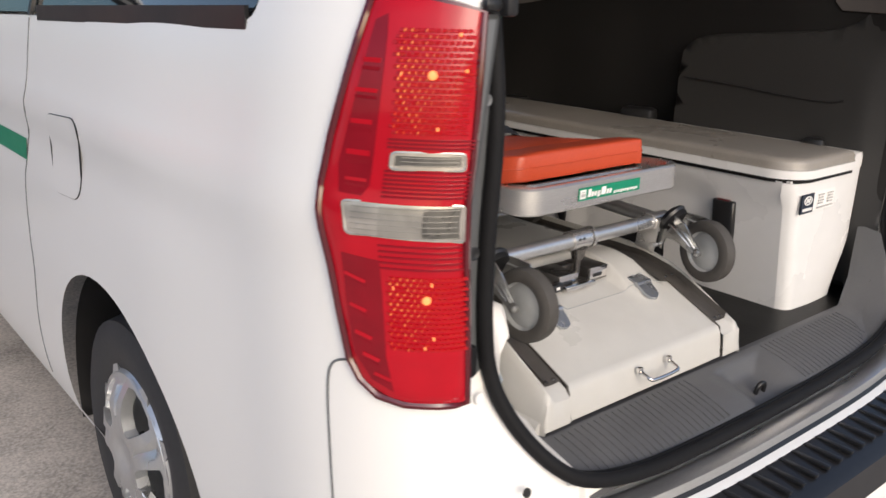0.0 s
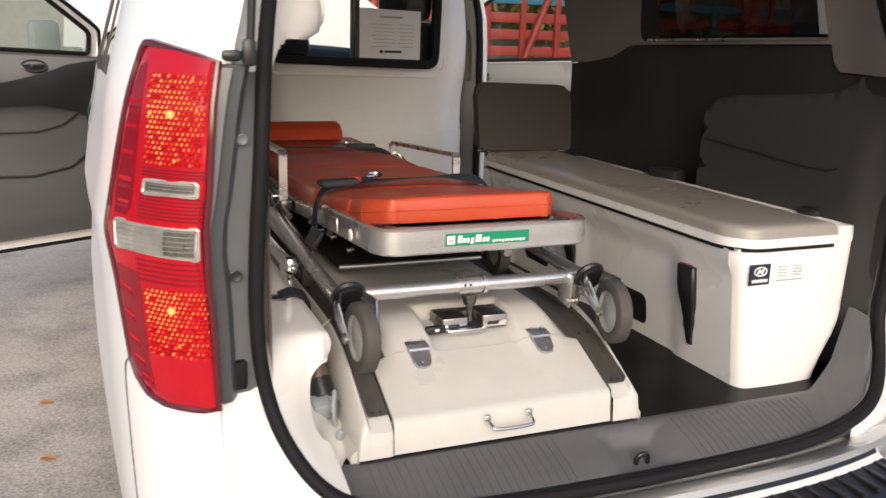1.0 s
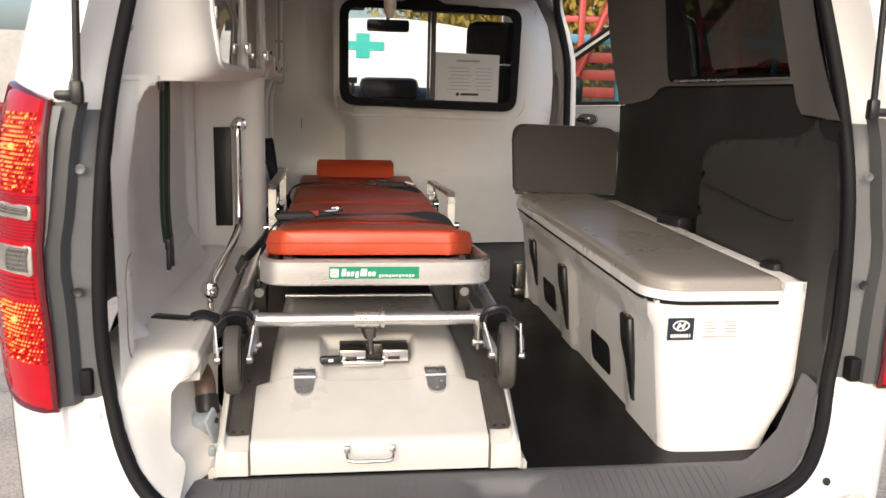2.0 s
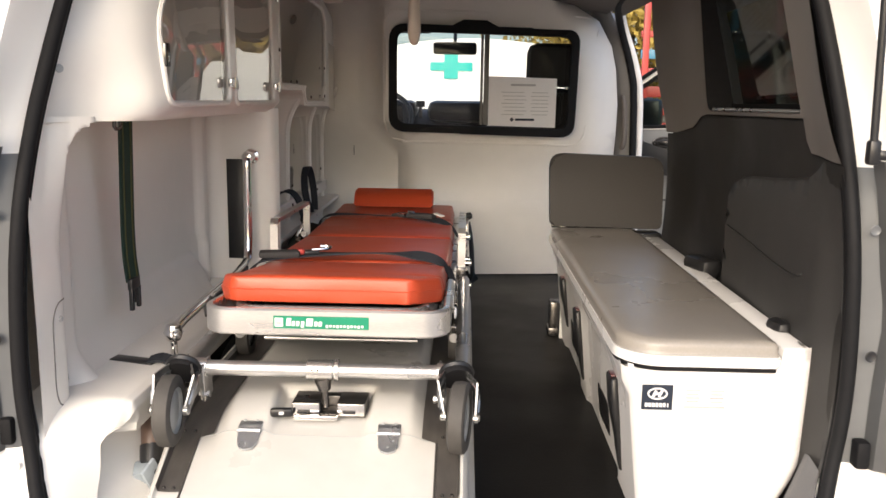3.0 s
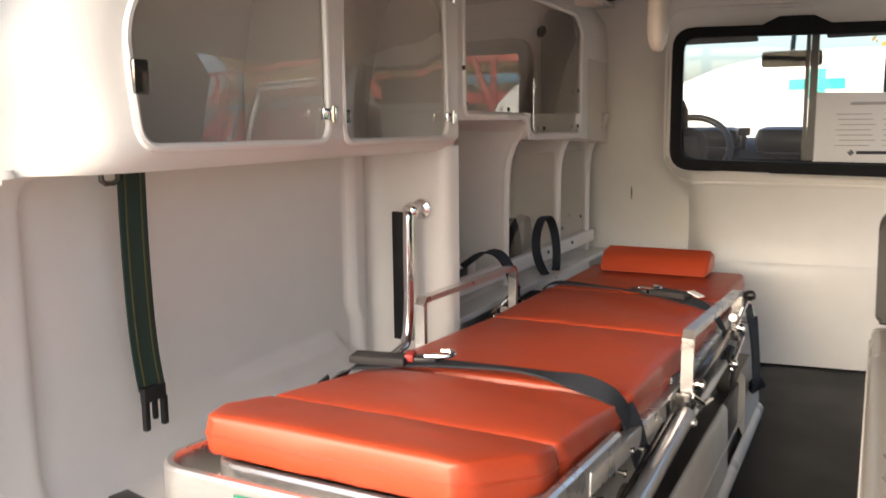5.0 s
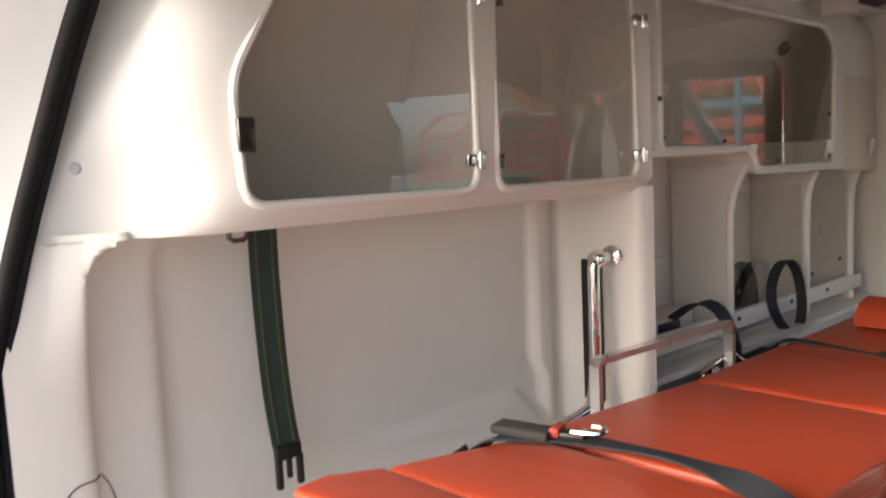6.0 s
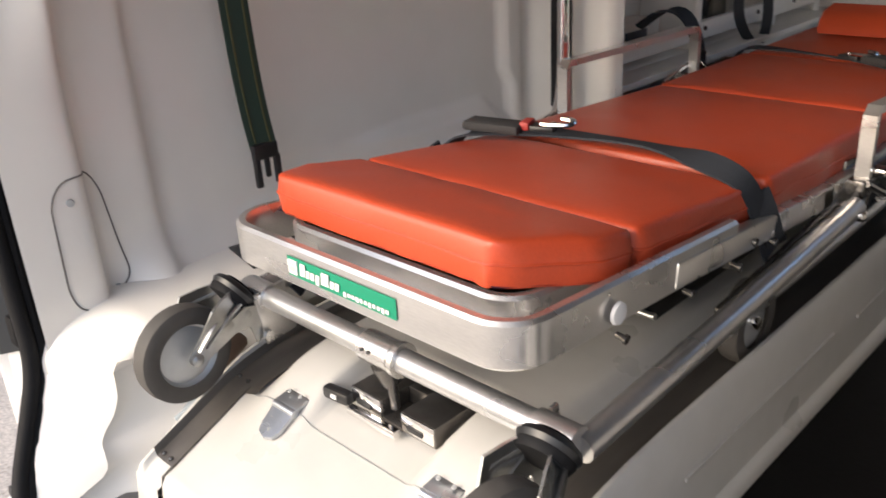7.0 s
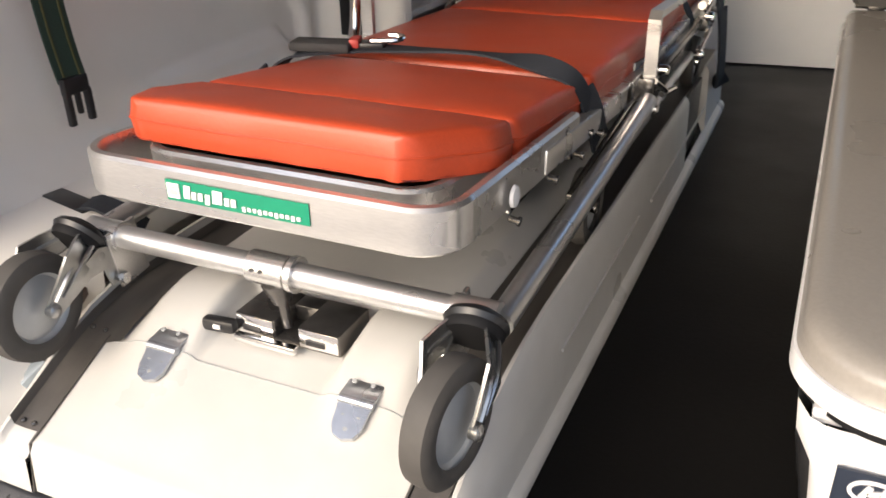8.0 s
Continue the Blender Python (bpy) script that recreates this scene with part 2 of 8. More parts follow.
def pieces(name, bm, mat, parent=None, label="", sharp=40):
    """Links each loose piece of a bmesh as a part of its own."""
    left = set(bm.verts)
    while left:
        seed = min(left, key=lambda v: v.index) if len(left) < 400 else next(iter(left))
        island, todo = {seed}, [seed]
        while todo:
            for e in todo.pop().link_edges:
                for v in e.verts:
                    if v not in island:
                        island.add(v)
                        todo.append(v)
        left -= island
        one, new_v = bmesh.new(), {}
        for v in island:
            new_v[v] = one.verts.new(v.co)
        for f in {f for v in island for f in v.link_faces}:
            one.faces.new([new_v[v] for v in f.verts])
        part(name, one, mat, parent, label, sharp)
    bm.free()


def solo(name, bm, mat, label, category, group="", kind="", sharp=40):
    return tagged(part(name, bm, mat, None, "", sharp), label, category, group, kind)


def box(bm, c, s, bevel=0.0, turn=None, seg=2):
    made = bmesh.ops.create_cube(bm, size=1.0)["verts"]
    bmesh.ops.scale(bm, vec=s, verts=made)
    if bevel:
        edges = list({e for v in made for e in v.link_edges})
        made = list({v for f in bmesh.ops.bevel(bm, geom=edges, offset=bevel, segments=seg, profile=0.5, affect="EDGES")["faces"] for v in f.verts} | {v for v in made if v.is_valid})
    m = Matrix.Translation(c)
    if turn:
        m = m @ Euler([radians(a) for a in turn]).to_matrix().to_4x4()
    bmesh.ops.transform(bm, matrix=m, verts=made)
    return made


def boxes(*rows, bevel=0.0):
    bm = bmesh.new()
    for c, s, *turn in rows:
        box(bm, c, s, bevel, turn[0] if turn else None)
    return bm


def smooth_path(pts, rounds=2):
    pts = [Vector(p) for p in pts]
    for _ in range(rounds):
        q = [pts[0]]
        for a, b in zip(pts, pts[1:]):
            q += [a * 0.75 + b * 0.25, a * 0.25 + b * 0.75]
        pts = q + [pts[-1]]
    return pts


def tube(bm, pts, r, seg=12, closed=False):
    pts = [Vector(p) for p in pts]
    rings, n = [], len(pts)
    up = None
    for i, p in enumerate(pts):
        a, b = (pts[i - 1], pts[(i + 1) % n]) if closed else (pts[max(0, i - 1)], pts[min(n - 1, i + 1)])
        d = (b - a).normalized()
        if up is None:
            up = d.orthogonal().normalized()
        up = (up - d * up.dot(d)).normalized()
        side = d.cross(up)
        rad = r[i] if isinstance(r, (list, tuple)) else r
        rings.append([bm.verts.new(p + rad * (math.cos(t) * up + math.sin(t) * side)) for t in (2 * math.pi * k / seg for k in range(seg))])
    for i in range(n if closed else n - 1):
        a, b = rings[i], rings[(i + 1) % n]
        for k in range(seg):
            bm.faces.new((a[k], a[(k + 1) % seg], b[(k + 1) % seg], b[k]))
    if not closed:
        bm.faces.new(rings[0])
        bm.faces.new(rings[-1])
    return bm


def tubes(*rows, seg=12):
    bm = bmesh.new()
    for pts, r in rows:
        tube(bm, pts, r, seg)
    return bm


def strip(bm, pts, across, width, thick):
    """A band of webbing along pts; across is the direction of its width."""
    pts = [Vector(p) for p in pts]
    rings = []
    for i, p in enumerate(pts):
        d = (pts[min(i + 1, len(pts) - 1)] - pts[max(i - 1, 0)]).normalized()
        w = Vector(across[i] if isinstance(across, list) else across)
        w = (w - d * w.dot(d)).normalized()
        u = d.cross(w)
        rings.append([bm.verts.new(p + w * width * a + u * thick * b) for a, b in ((-0.5, -0.5), (0.5, -0.5), (0.5, 0.5), (-0.5, 0.5))])
    for a, b in zip(rings, rings[1:]):
        for k in range(4):
            bm.faces.new((a[k], a[(k + 1) % 4], b[(k + 1) % 4], b[k]))
    bm.faces.new(rings[0])
    bm.faces.new(rings[-1])
    return bm


def lathe(bm, profile, at, axis, seg=24):
    """Turns (radius, height) rows round an axis through the point at."""
    q = Vector(axis).normalized().to_track_quat("Z", "Y").to_matrix()
    at = Vector(at)
    rings = []
    for r, h in profile:
        if r < 1e-6:
            rings.append([bm.verts.new(at + q @ Vector((0, 0, h)))])
        else:
            rings.append([bm.verts.new(at + q @ Vector((r * math.cos(t), r * math.sin(t), h))) for t in (2 * math.pi * k / seg for k in range(seg))])
    for a, b in zip(rings, rings[1:]):
        for k in range(seg):
            pick = [a[k % len(a)], a[(k + 1) % len(a)], b[(k + 1) % len(b)], b[k % len(b)]]
            pick = list(dict.fromkeys(pick))
            if len(pick) > 2:
                bm.faces.new(pick)
    return bm


def turned(profile, at, axis, seg=24):
    return lathe(bmesh.new(), profile, at, axis, seg)


def prism(bm, pts, d):
    a = [bm.verts.new(p) for p in pts]
    b = [bm.verts.new(Vector(p) + Vector(d)) for p in pts]
    bm.faces.new(a)
    bm.faces.new(b)
    for k in range(len(a)):
        bm.faces.new((a[k], a[(k + 1) % len(a)], b[(k + 1) % len(a)], b[k]))
    return bm


def rounded(pts, r, seg=5):
    """A flat polygon with its corners rounded off."""
    pts = [Vector(p) for p in pts]
    out = []
    for i, p in enumerate(pts):
        a, b = pts[i - 1] - p, pts[(i + 1) % len(pts)] - p
        k = min(r[i] if isinstance(r, (list, tuple)) else r, 0.49 * a.length, 0.49 * b.length)
        s, e = p + a.normalized() * k, p + b.normalized() * k
        for j in range(seg + 1):
            t = j / seg
            out.append(s * (1 - t) ** 2 + p * 2 * t * (1 - t) + e * t * t)
    return out


def inside(poly, x, y):
    res = np.zeros(len(x), bool)
    for (x0, y0), (x1, y1) in zip(poly, poly[1:] + poly[:1]):
        if y0 != y1:
            res ^= ((y0 > y) != (y1 > y)) & (x < (x1 - x0) * (y - y0) / (y1 - y0) + x0)
    return res


def sheet(outline, holes, step, place, thick=0.0):
    """A curved panel: a flat outline with holes in (u, v), meshed at about step, each point laid into space by place(u, v)."""
    from mathutils.geometry import delaunay_2d_cdt
    loops, verts, edges = [[tuple(p)[:2] for p in q] for q in (outline, *holes)], [], []
    for q in loops:
        first = len(verts)
        for (x0, y0), (x1, y1) in zip(q, q[1:] + q[:1]):
            k = max(1, math.ceil(math.hypot(x1 - x0, y1 - y0) / step))
            verts += [(x0 + (x1 - x0) * j / k, y0 + (y1 - y0) * j / k) for j in range(k)]
        edges += [(i, i + 1) for i in range(first, len(verts) - 1)] + [(len(verts) - 1, first)]
    rim = np.array(verts)
    lo, hi = rim.min(0), rim.max(0)
    gx, gy = np.meshgrid(np.arange(lo[0] + step / 2, hi[0], step), np.arange(lo[1] + step / 2, hi[1], step))
    gx, gy = gx.ravel(), gy.ravel()
    ok = inside(loops[0], gx, gy)
    for q in loops[1:]:
        ok &= ~inside(q, gx, gy)
    gx, gy = gx[ok], gy[ok]
    near = np.array([((rim - (a, b)) ** 2).sum(1).min() for a, b in zip(gx, gy)]) if len(gx) else np.zeros(0)
    verts += [(a, b) for a, b, d in zip(gx, gy, near) if d > (0.45 * step) ** 2]
    co, _, faces, *_ = delaunay_2d_cdt([Vector(v) for v in verts], edges, [], 0, 1e-6)
    bm = bmesh.new()
    made = [bm.verts.new(place(v.x, v.y)) for v in co]
    if faces:
        mid = np.array([[sum(co[i].x for i in f) / len(f), sum(co[i].y for i in f) / len(f)] for f in faces])
        keep = inside(loops[0], mid[:, 0], mid[:, 1])
        for q in loops[1:]:
            keep &= ~inside(q, mid[:, 0], mid[:, 1])
        for f, k in zip(faces, keep):
            if k:
                bm.faces.new([made[i] for i in f])
    bmesh.ops.delete(bm, geom=[v for v in bm.verts if not v.link_faces], context="VERTS")
    if thick:
        bmesh.ops.solidify(bm, geom=list(bm.faces), thickness=thick)
    return bm


def loft(rows, closed=False):
    bm = bmesh.new()
    grid = [[bm.verts.new(p) for p in r] for r in rows]
    for a, b in zip(grid, grid[1:]):
        n = len(a)
        for k in range(n if closed else n - 1):
            bm.faces.new((a[k], a[(k + 1) % n], b[(k + 1) % n], b[k]))
    return bm


def lerp(table, x):
    xs = [r[0] for r in table]
    return float(np.interp(x, xs, [r[1] for r in table]))


def ease(a, b, x):
    t = min(1, max(0, (x - a) / (b - a)))
    return t * t * (3 - 2 * t)


def path_at(pts):
    """A function from the way along a flat path to its point."""
    pts = [Vector(p) for p in pts]
    run = [0.0]
    for a, b in zip(pts, pts[1:]):
        run.append(run[-1] + (b - a).length)
    return run[-1], lambda u: (float(np.interp(u, run, [p[0] for p in pts])), float(np.interp(u, run, [p[1] for p in pts])))


# ---- ground and surroundings ----
GROUND = -0.07


def uneven(u, v):
    return Vector((u, v, GROUND + 0.004 * noise.noise(Vector((u * 0.8, v * 0.8, 0)))))


near = [(-12, -12), (14, -12), (14, 18), (-12, 18)]
g = sheet([(-400, -400), (400, -400), (400, 400), (-400, 400)], [near], 60, lambda u, v: Vector((u, v, GROUND)))
g2 = sheet(near, [], 0.7, lambda u, v: uneven(u, v) if -11 < u < 13 and -11 < v < 17 else Vector((u, v, GROUND)))
me_tmp = bpy.data.meshes.new("ground_join")
g2.to_mesh(me_tmp)
g2.free()
g.from_mesh(me_tmp)
bpy.data.meshes.remove(me_tmp)
solo("ground", g, M_CONCRETE, "worn beige concrete yard with stains and grit", "ground", kind="structure")

def dry_leaf(x, y, turn_z, size):
    rows_l = []
    for k in range(7):
        t = k / 6
        w = 0.30 * size * math.sin(math.pi * min(1, t * 0.96 + 0.02)) ** 0.8
        rows_l.append([Matrix.Rotation(radians(turn_z), 3, "Z") @ Vector((size * (t - 0.5), a * w, 0.004 + 0.10 * size * (a * a) + 0.05 * size * math.sin(4 * t))) + Vector((x, y, GROUND + 0.003)) for a in (-1, -0.5, 0, 0.5, 1)])
    return solo("dry_leaf", loft(rows_l), M_DRYLEAF, "small dry brown leaf on the concrete", "leaf", "dry leaves on the ground")


for lx, ly, lt, ls in ((-1.192, 2.205, 5, 0.055), (-1.161, 1.695, 150, 0.06), (-1.95, 3.1, 75, 0.05), (-2.35, 4.2, 10, 0.06)):
    dry_leaf(lx, ly, lt, ls)

# ---- the van's outer shape ----
WIDTH = [(0.15, 0.86), (0.24, 0.895), (0.40, 0.912), (0.75, 0.925), (1.00, 0.929), (1.07, 0.936), (1.10, 0.937), (1.14, 0.926), (1.30, 0.905),
         (1.35, 0.893), (1.55, 0.842), (1.72, 0.79), (1.82, 0.73), (1.88, 0.60), (1.905, 0.40), (1.915, 0.0)]


WIDTH = [(p.x, p.y) for p in smooth_path([(a, b, 0) for a, b in WIDTH], 2)]


def bulge(u, z):
    """How far the flank swells out forward of the tail lamp; its shoulder crease lies at about 1.1 m."""
    return lerp([(0.15, 0.015), (0.40, 0.022), (0.70, 0.030), (0.90, 0.027), (1.02, 0.014), (1.07, 0.018), (1.10, 0.019), (1.16, 0.015), (1.30, 0.010), (1.36, 0.004), (1.50, 0.0)], z) * ease(0.22, 0.75, u)


def body(u, z, side=-1, out=0.0):
    """A point of the van's skin: u metres forward from the rear jamb along the side, at the height z."""
    if u < 0.28:
        a = (0.28 - u) / 0.28 * math.pi / 2
        y, x, n = 0.28 - 0.30 * math.sin(a), lerp(WIDTH, z) + bulge(u, z) - 0.16 * (1 - math.cos(a)), (math.cos(a), -math.sin(a))
    else:
        y, x, n = u, lerp(WIDTH, z) + bulge(u, z), (1, 0)
    y += 0.10 * max(0.0, z - 1.30) * max(0.0, 1 - u)
    if side > 0:
        x, y = x + 0.036 + 0.02 * max(0.0, z - 1.3), y + 0.027 * ease(1.0, 0.2, u)
    return Vector((side * (x + out * n[0]), y + out * n[1], z))


van = thing("ambulance_van", (0, 2.0, GROUND), "white ambulance van with open rear, side and front doors", "ambulance")
ARCH = [(1.010 + 0.455 * math.cos(radians(a)), 0.29 + 0.455 * math.sin(radians(a))) for a in range(-8, 189, 7)]
WINDOW = rounded([(0.30, 1.337, 0), (2.66, 1.275, 0), (2.66, 1.72, 0), (0.30, 1.74, 0)], 0.05)
side_out = [(0.0, 0.20)] + [(0.60, 0.20)] + [(1.47, 0.20), (2.72, 0.20), (2.72, 1.84), (0.0, 1.84)]
for side in (-1, 1):
    outline = list(side_out)
    if side > 0:
        outline = [(0.0, 0.20), (1.47, 0.20), (1.60, 0.24), (1.60, 1.84), (0.0, 1.84)]
        pane_hole = rounded([(0.30, 1.385, 0), (1.26, 1.385, 0), (1.24, 1.745, 0), (0.34, 1.745, 0)], 0.06)
    else:
        pane_hole = WINDOW
    bm = sheet(outline, [pane_hole, [(a, max(b, 0.205)) for a, b in ARCH]], 0.04, lambda u, v: body(u, v, side), 0.0)
    wing = part("body_side", bm, M_PAINT, van, "glossy white painted side panel", sharp=50)
    if side < 0:
        gaps = bmesh.new()
        for line in ([(1.70, 0.25), (1.69, 0.42), (1.60, 0.60), (1.575, 0.68), (1.555, 0.85), (1.48, 1.0), (1.45, 1.09), (1.46, 1.2), (1.47, 1.30)],
                     [(2.70, 0.25), (2.70, 1.75)],
                     [(0.150, 0.880), (0.172, 0.872), (0.180, 0.84), (0.18, 0.70), (0.178, 0.30)]):
            dense = smooth_path([(*p, 0) for p in line], 2)
            strip(gaps, [body(p.x, p.y, side, 0.0005) for p in dense], (0, 1, 0), 0.0026, 0.003)
        pieces("panel_gap", gaps, M_JAMB, wing, "grey door and bumper joint line")
        flap = bmesh.new()
        loop = rounded([(1.27, 1.092, 0), (1.028, 1.106, 0), (1.072, 0.918, 0), (1.27, 0.905, 0)], 0.05, 6)
        tube(flap, [body(p.x, p.y, side, 0.0) for p in loop], 0.0022, 6, closed=True)
        part("fuel_flap_gap", flap, M_BLACK, wing)
        part("fuel_flap", sheet([(p.x, p.y) for p in loop], [], 0.03, lambda u, v: body(u, v, side, 0.0025)), M_PAINT, wing, "white fuel filler flap")
        for name, poly in (("green_band", [(1.50, 0.942), (1.50, 0.998), (3.2, 0.998), (3.2, 0.942)]),
                           ("green_cross", [(2.16, 0.955), (2.20, 0.955), (2.20, 1.06), (2.38, 1.06), (2.38, 1.14), (2.20, 1.14), (2.20, 1.245), (2.16, 1.245), (2.16, 1.14), (1.98, 1.14), (1.98, 1.06), (2.16, 1.06)])):
            poly = [(min(a, 2.69), b) for a, b in poly]
            part(name, sheet(poly, [], 0.06, lambda u, v: body(u, v, side, 0.003 if name == "green_band" else 0.006)), M_GREEN, wing, "green reflective film marking")
        win = part("side_window", sheet([(p.x, p.y) for p in rounded([(0.31, 1.345, 0), (2.65, 1.283, 0), (2.65, 1.71, 0), (0.31, 1.73, 0)], 0.05)], [], 0.08, lambda u, v: body(u, v, side, -0.006)), M_DARKGLASS, van, "dark tinted sliding side window")
        bar = bmesh.new()
        strip(bar, [body(1.46, z, side, 0.002) for z in (1.308, 1.45, 1.6, 1.72)], (0, 1, 0), 0.022, 0.01)
        strip(bar, [body(u, 1.343 - 0.0265 * (u - 0.3), side, 0.001) for u in (0.33, 0.8, 1.4)], (0, 0, 1), 0.035, 0.008)
        pieces("window_bar", bar, M_BLACK, win)
    # wheel house, tyre and rim
    liner = bmesh.new()
    pts = [Vector((side * 0.90, 1.010 + 0.465 * math.cos(radians(a)), 0.29 + 0.465 * math.sin(radians(a)))) for a in range(-12, 193, 8)]
    rows = [pts, [Vector((side * 0.60, p.y, p.z)) for p in pts]]
    liner.free()
    liner = loft(rows)
    back = [liner.verts.new((side * 0.60, p.y, p.z)) for p in pts]
    liner.faces.new(back)
    part("wheel_house", liner, M_BLACK, van)
    hub = Vector((side * 0.80, 1.045, 0.275))
    ax = Vector((side, 0, 0))
    tyre = part("rear_wheel", turned([(0.215, -0.10), (0.29, -0.108), (0.335, -0.095), (0.345, -0.05), (0.345, 0.05), (0.335, 0.092), (0.30, 0.105), (0.25, 0.10), (0.212, 0.088), (0.205, 0.06), (0.205, -0.08)], hub, ax, 48), M_TYRE, van, "black rear tyre on an alloy wheel")
    rim = turned([(0.214, 0.088), (0.206, 0.098), (0.197, 0.090), (0.191, 0.06), (0.188, 0.0), (0.186, -0.095)], hub, ax, 48)
    part("rim", rim, M_RIM, tyre, "silver alloy rim")
    holes = []
    for k in range(5):
        a0 = radians(116 + 72 * k)
        holes.append([(r * math.cos(a0 + da), r * math.sin(a0 + da)) for r, da in ((0.086, -0.12), (0.105, -0.27), (0.145, -0.36), (0.174, -0.37), (0.184, -0.26), (0.186, 0.0), (0.184, 0.26), (0.174, 0.37), (0.145, 0.36), (0.105, 0.27), (0.086, 0.12))])
    def face_at(u, v):
        r, a = math.hypot(u, v), math.atan2(v, u)
        off = abs((a - radians(152) + math.pi / 5) % (2 * math.pi / 5) - math.pi / 5)
        h = 0.066 + 0.032 * ease(0.205, 0.12, r) - 0.014 * ease(0.07, 0.03, r)
        h -= 0.015 * ease(0.17, 0.07, off) * ease(0.085, 0.105, r) * ease(0.19, 0.17, r)
        return hub + Vector((0, u, v)) + ax * h
    wf = sheet([(0.203 * math.cos(2 * math.pi * k / 48), 0.203 * math.sin(2 * math.pi * k / 48)) for k in range(48)], holes, 0.014, face_at)
    bmesh.ops.solidify(wf, geom=list(wf.faces), thickness=0.030)
    part("wheel_face", wf, M_RIM, tyre, "five broad silver spokes with dark gaps", sharp=35)
    part("hub_cap", turned([(0.034, 0.070), (0.034, 0.092), (0.028, 0.098), (0.0, 0.100)], hub, ax, 20), M_RIM, tyre)
    for k in range(5):
        a = radians(116 + 72 * k)
        part("lug_nut", turned([(0.014, 0.078), (0.014, 0.086), (0.010, 0.084), (0.008, 0.094), (0.0, 0.095)], hub + Vector((0, math.cos(a), math.sin(a))) * 0.057, ax, 12), M_STEEL, tyre)
    part("wheel_well_gap", turned([(0.195, -0.085), (0.0, -0.085)], hub, ax, 32), M_BLACK, tyre)

# front wheels, of the same make as the rear ones, under the front wings
for side in (-1, 1):
    for src in [o for o in van.children if o.name.startswith("rear_wheel") and o.data.vertices[0].co.x * side > 0]:
        shift = Matrix.Translation((0, 3.2, 0))
        front = new("front_wheel", src.data)
        front["label"] = "black front tyre on an alloy wheel"
        front.parent, front.matrix_parent_inverse = van, van.matrix_basis.inverted() @ shift
        for piece in src.children:
            twin = new(piece.name.split(".")[0], piece.data)
            twin.parent = front
            twin.matrix_parent_inverse = Matrix()
    arch_f = [(4.245 + 0.43 * math.cos(radians(a)), 0.29 + 0.43 * math.sin(radians(a))) for a in range(-8, 189, 7)]
    part("front_wing", sheet([(3.66, 0.26), (4.86, 0.30), (4.90, 0.80), (4.62, 1.08), (4.12, 1.24), (3.66, 1.27)], [[(a, max(b, 0.305)) for a, b in arch_f]], 0.06, lambda u, v: Vector((side * (0.90 - 0.10 * ease(4.4, 4.95, u) - 0.04 * ease(1.0, 1.27, v)), u, v))), M_PAINT, van, "white painted front wing", sharp=50)
    pf = [Vector((side * 0.89, a, b)) for a, b in arch_f]
    part("wheel_house", loft([pf, [Vector((side * 0.62, p.y, p.z)) for p in pf]]), M_BLACK, van)

# far side walls and roof that close the cab
roof = loft([[body(u, z, -1) for z in (1.84, 1.88, 1.905, 1.915)] + [body(u, z, 1) for z in (1.905, 1.88, 1.84)] for u in (0.10, 0.5, 1.2, 2.2, 3.0, 3.25)])
part("roof", roof, M_PAINT, van, "white painted roof")

# rear opening: rubber seal, jambs, lamps
SEAL = [(0.0, 1.80), (0.40, 1.79), (0.562, 1.763), (0.612, 1.65), (0.637, 1.523), (0.662, 1.379), (0.676, 1.22), (0.689, 1.05), (0.690, 0.92), (0.678, 0.82), (0.655, 0.745), (0.61, 0.68), (0.55, 0.64), (0.42, 0.612), (0.25, 0.603), (0.0, 0.60)]


def seal_y(z):
    return 0.005 - 0.115 * (1 - ease(0.60, 0.84, z)) + 0.28 * max(0.0, z - 1.24)


def seal_at(side, x, z):
    """A point of the rear opening's edge: the right-hand side stands wider and a little further in."""
    out = lerp([(0.60, 0.030), (0.75, 0.032), (1.20, 0.034), (1.35, 0.037), (1.48, 0.041), (1.62, 0.047), (1.80, 0.05)], z) * x / 0.69 if side > 0 else 0.0
    return Vector((side * (x * 1.014 + out), seal_y(z) + (0.027 * (x / 0.69) ** 3 if side > 0 else 0.0), z))


def seal_x(side, z):
    """Half width of the rear opening at a height."""
    return abs(seal_at(side, lerp(sorted((c, b) for b, c in SEAL if 0.601 < c < 1.79), max(z, 0.604)), z).x)


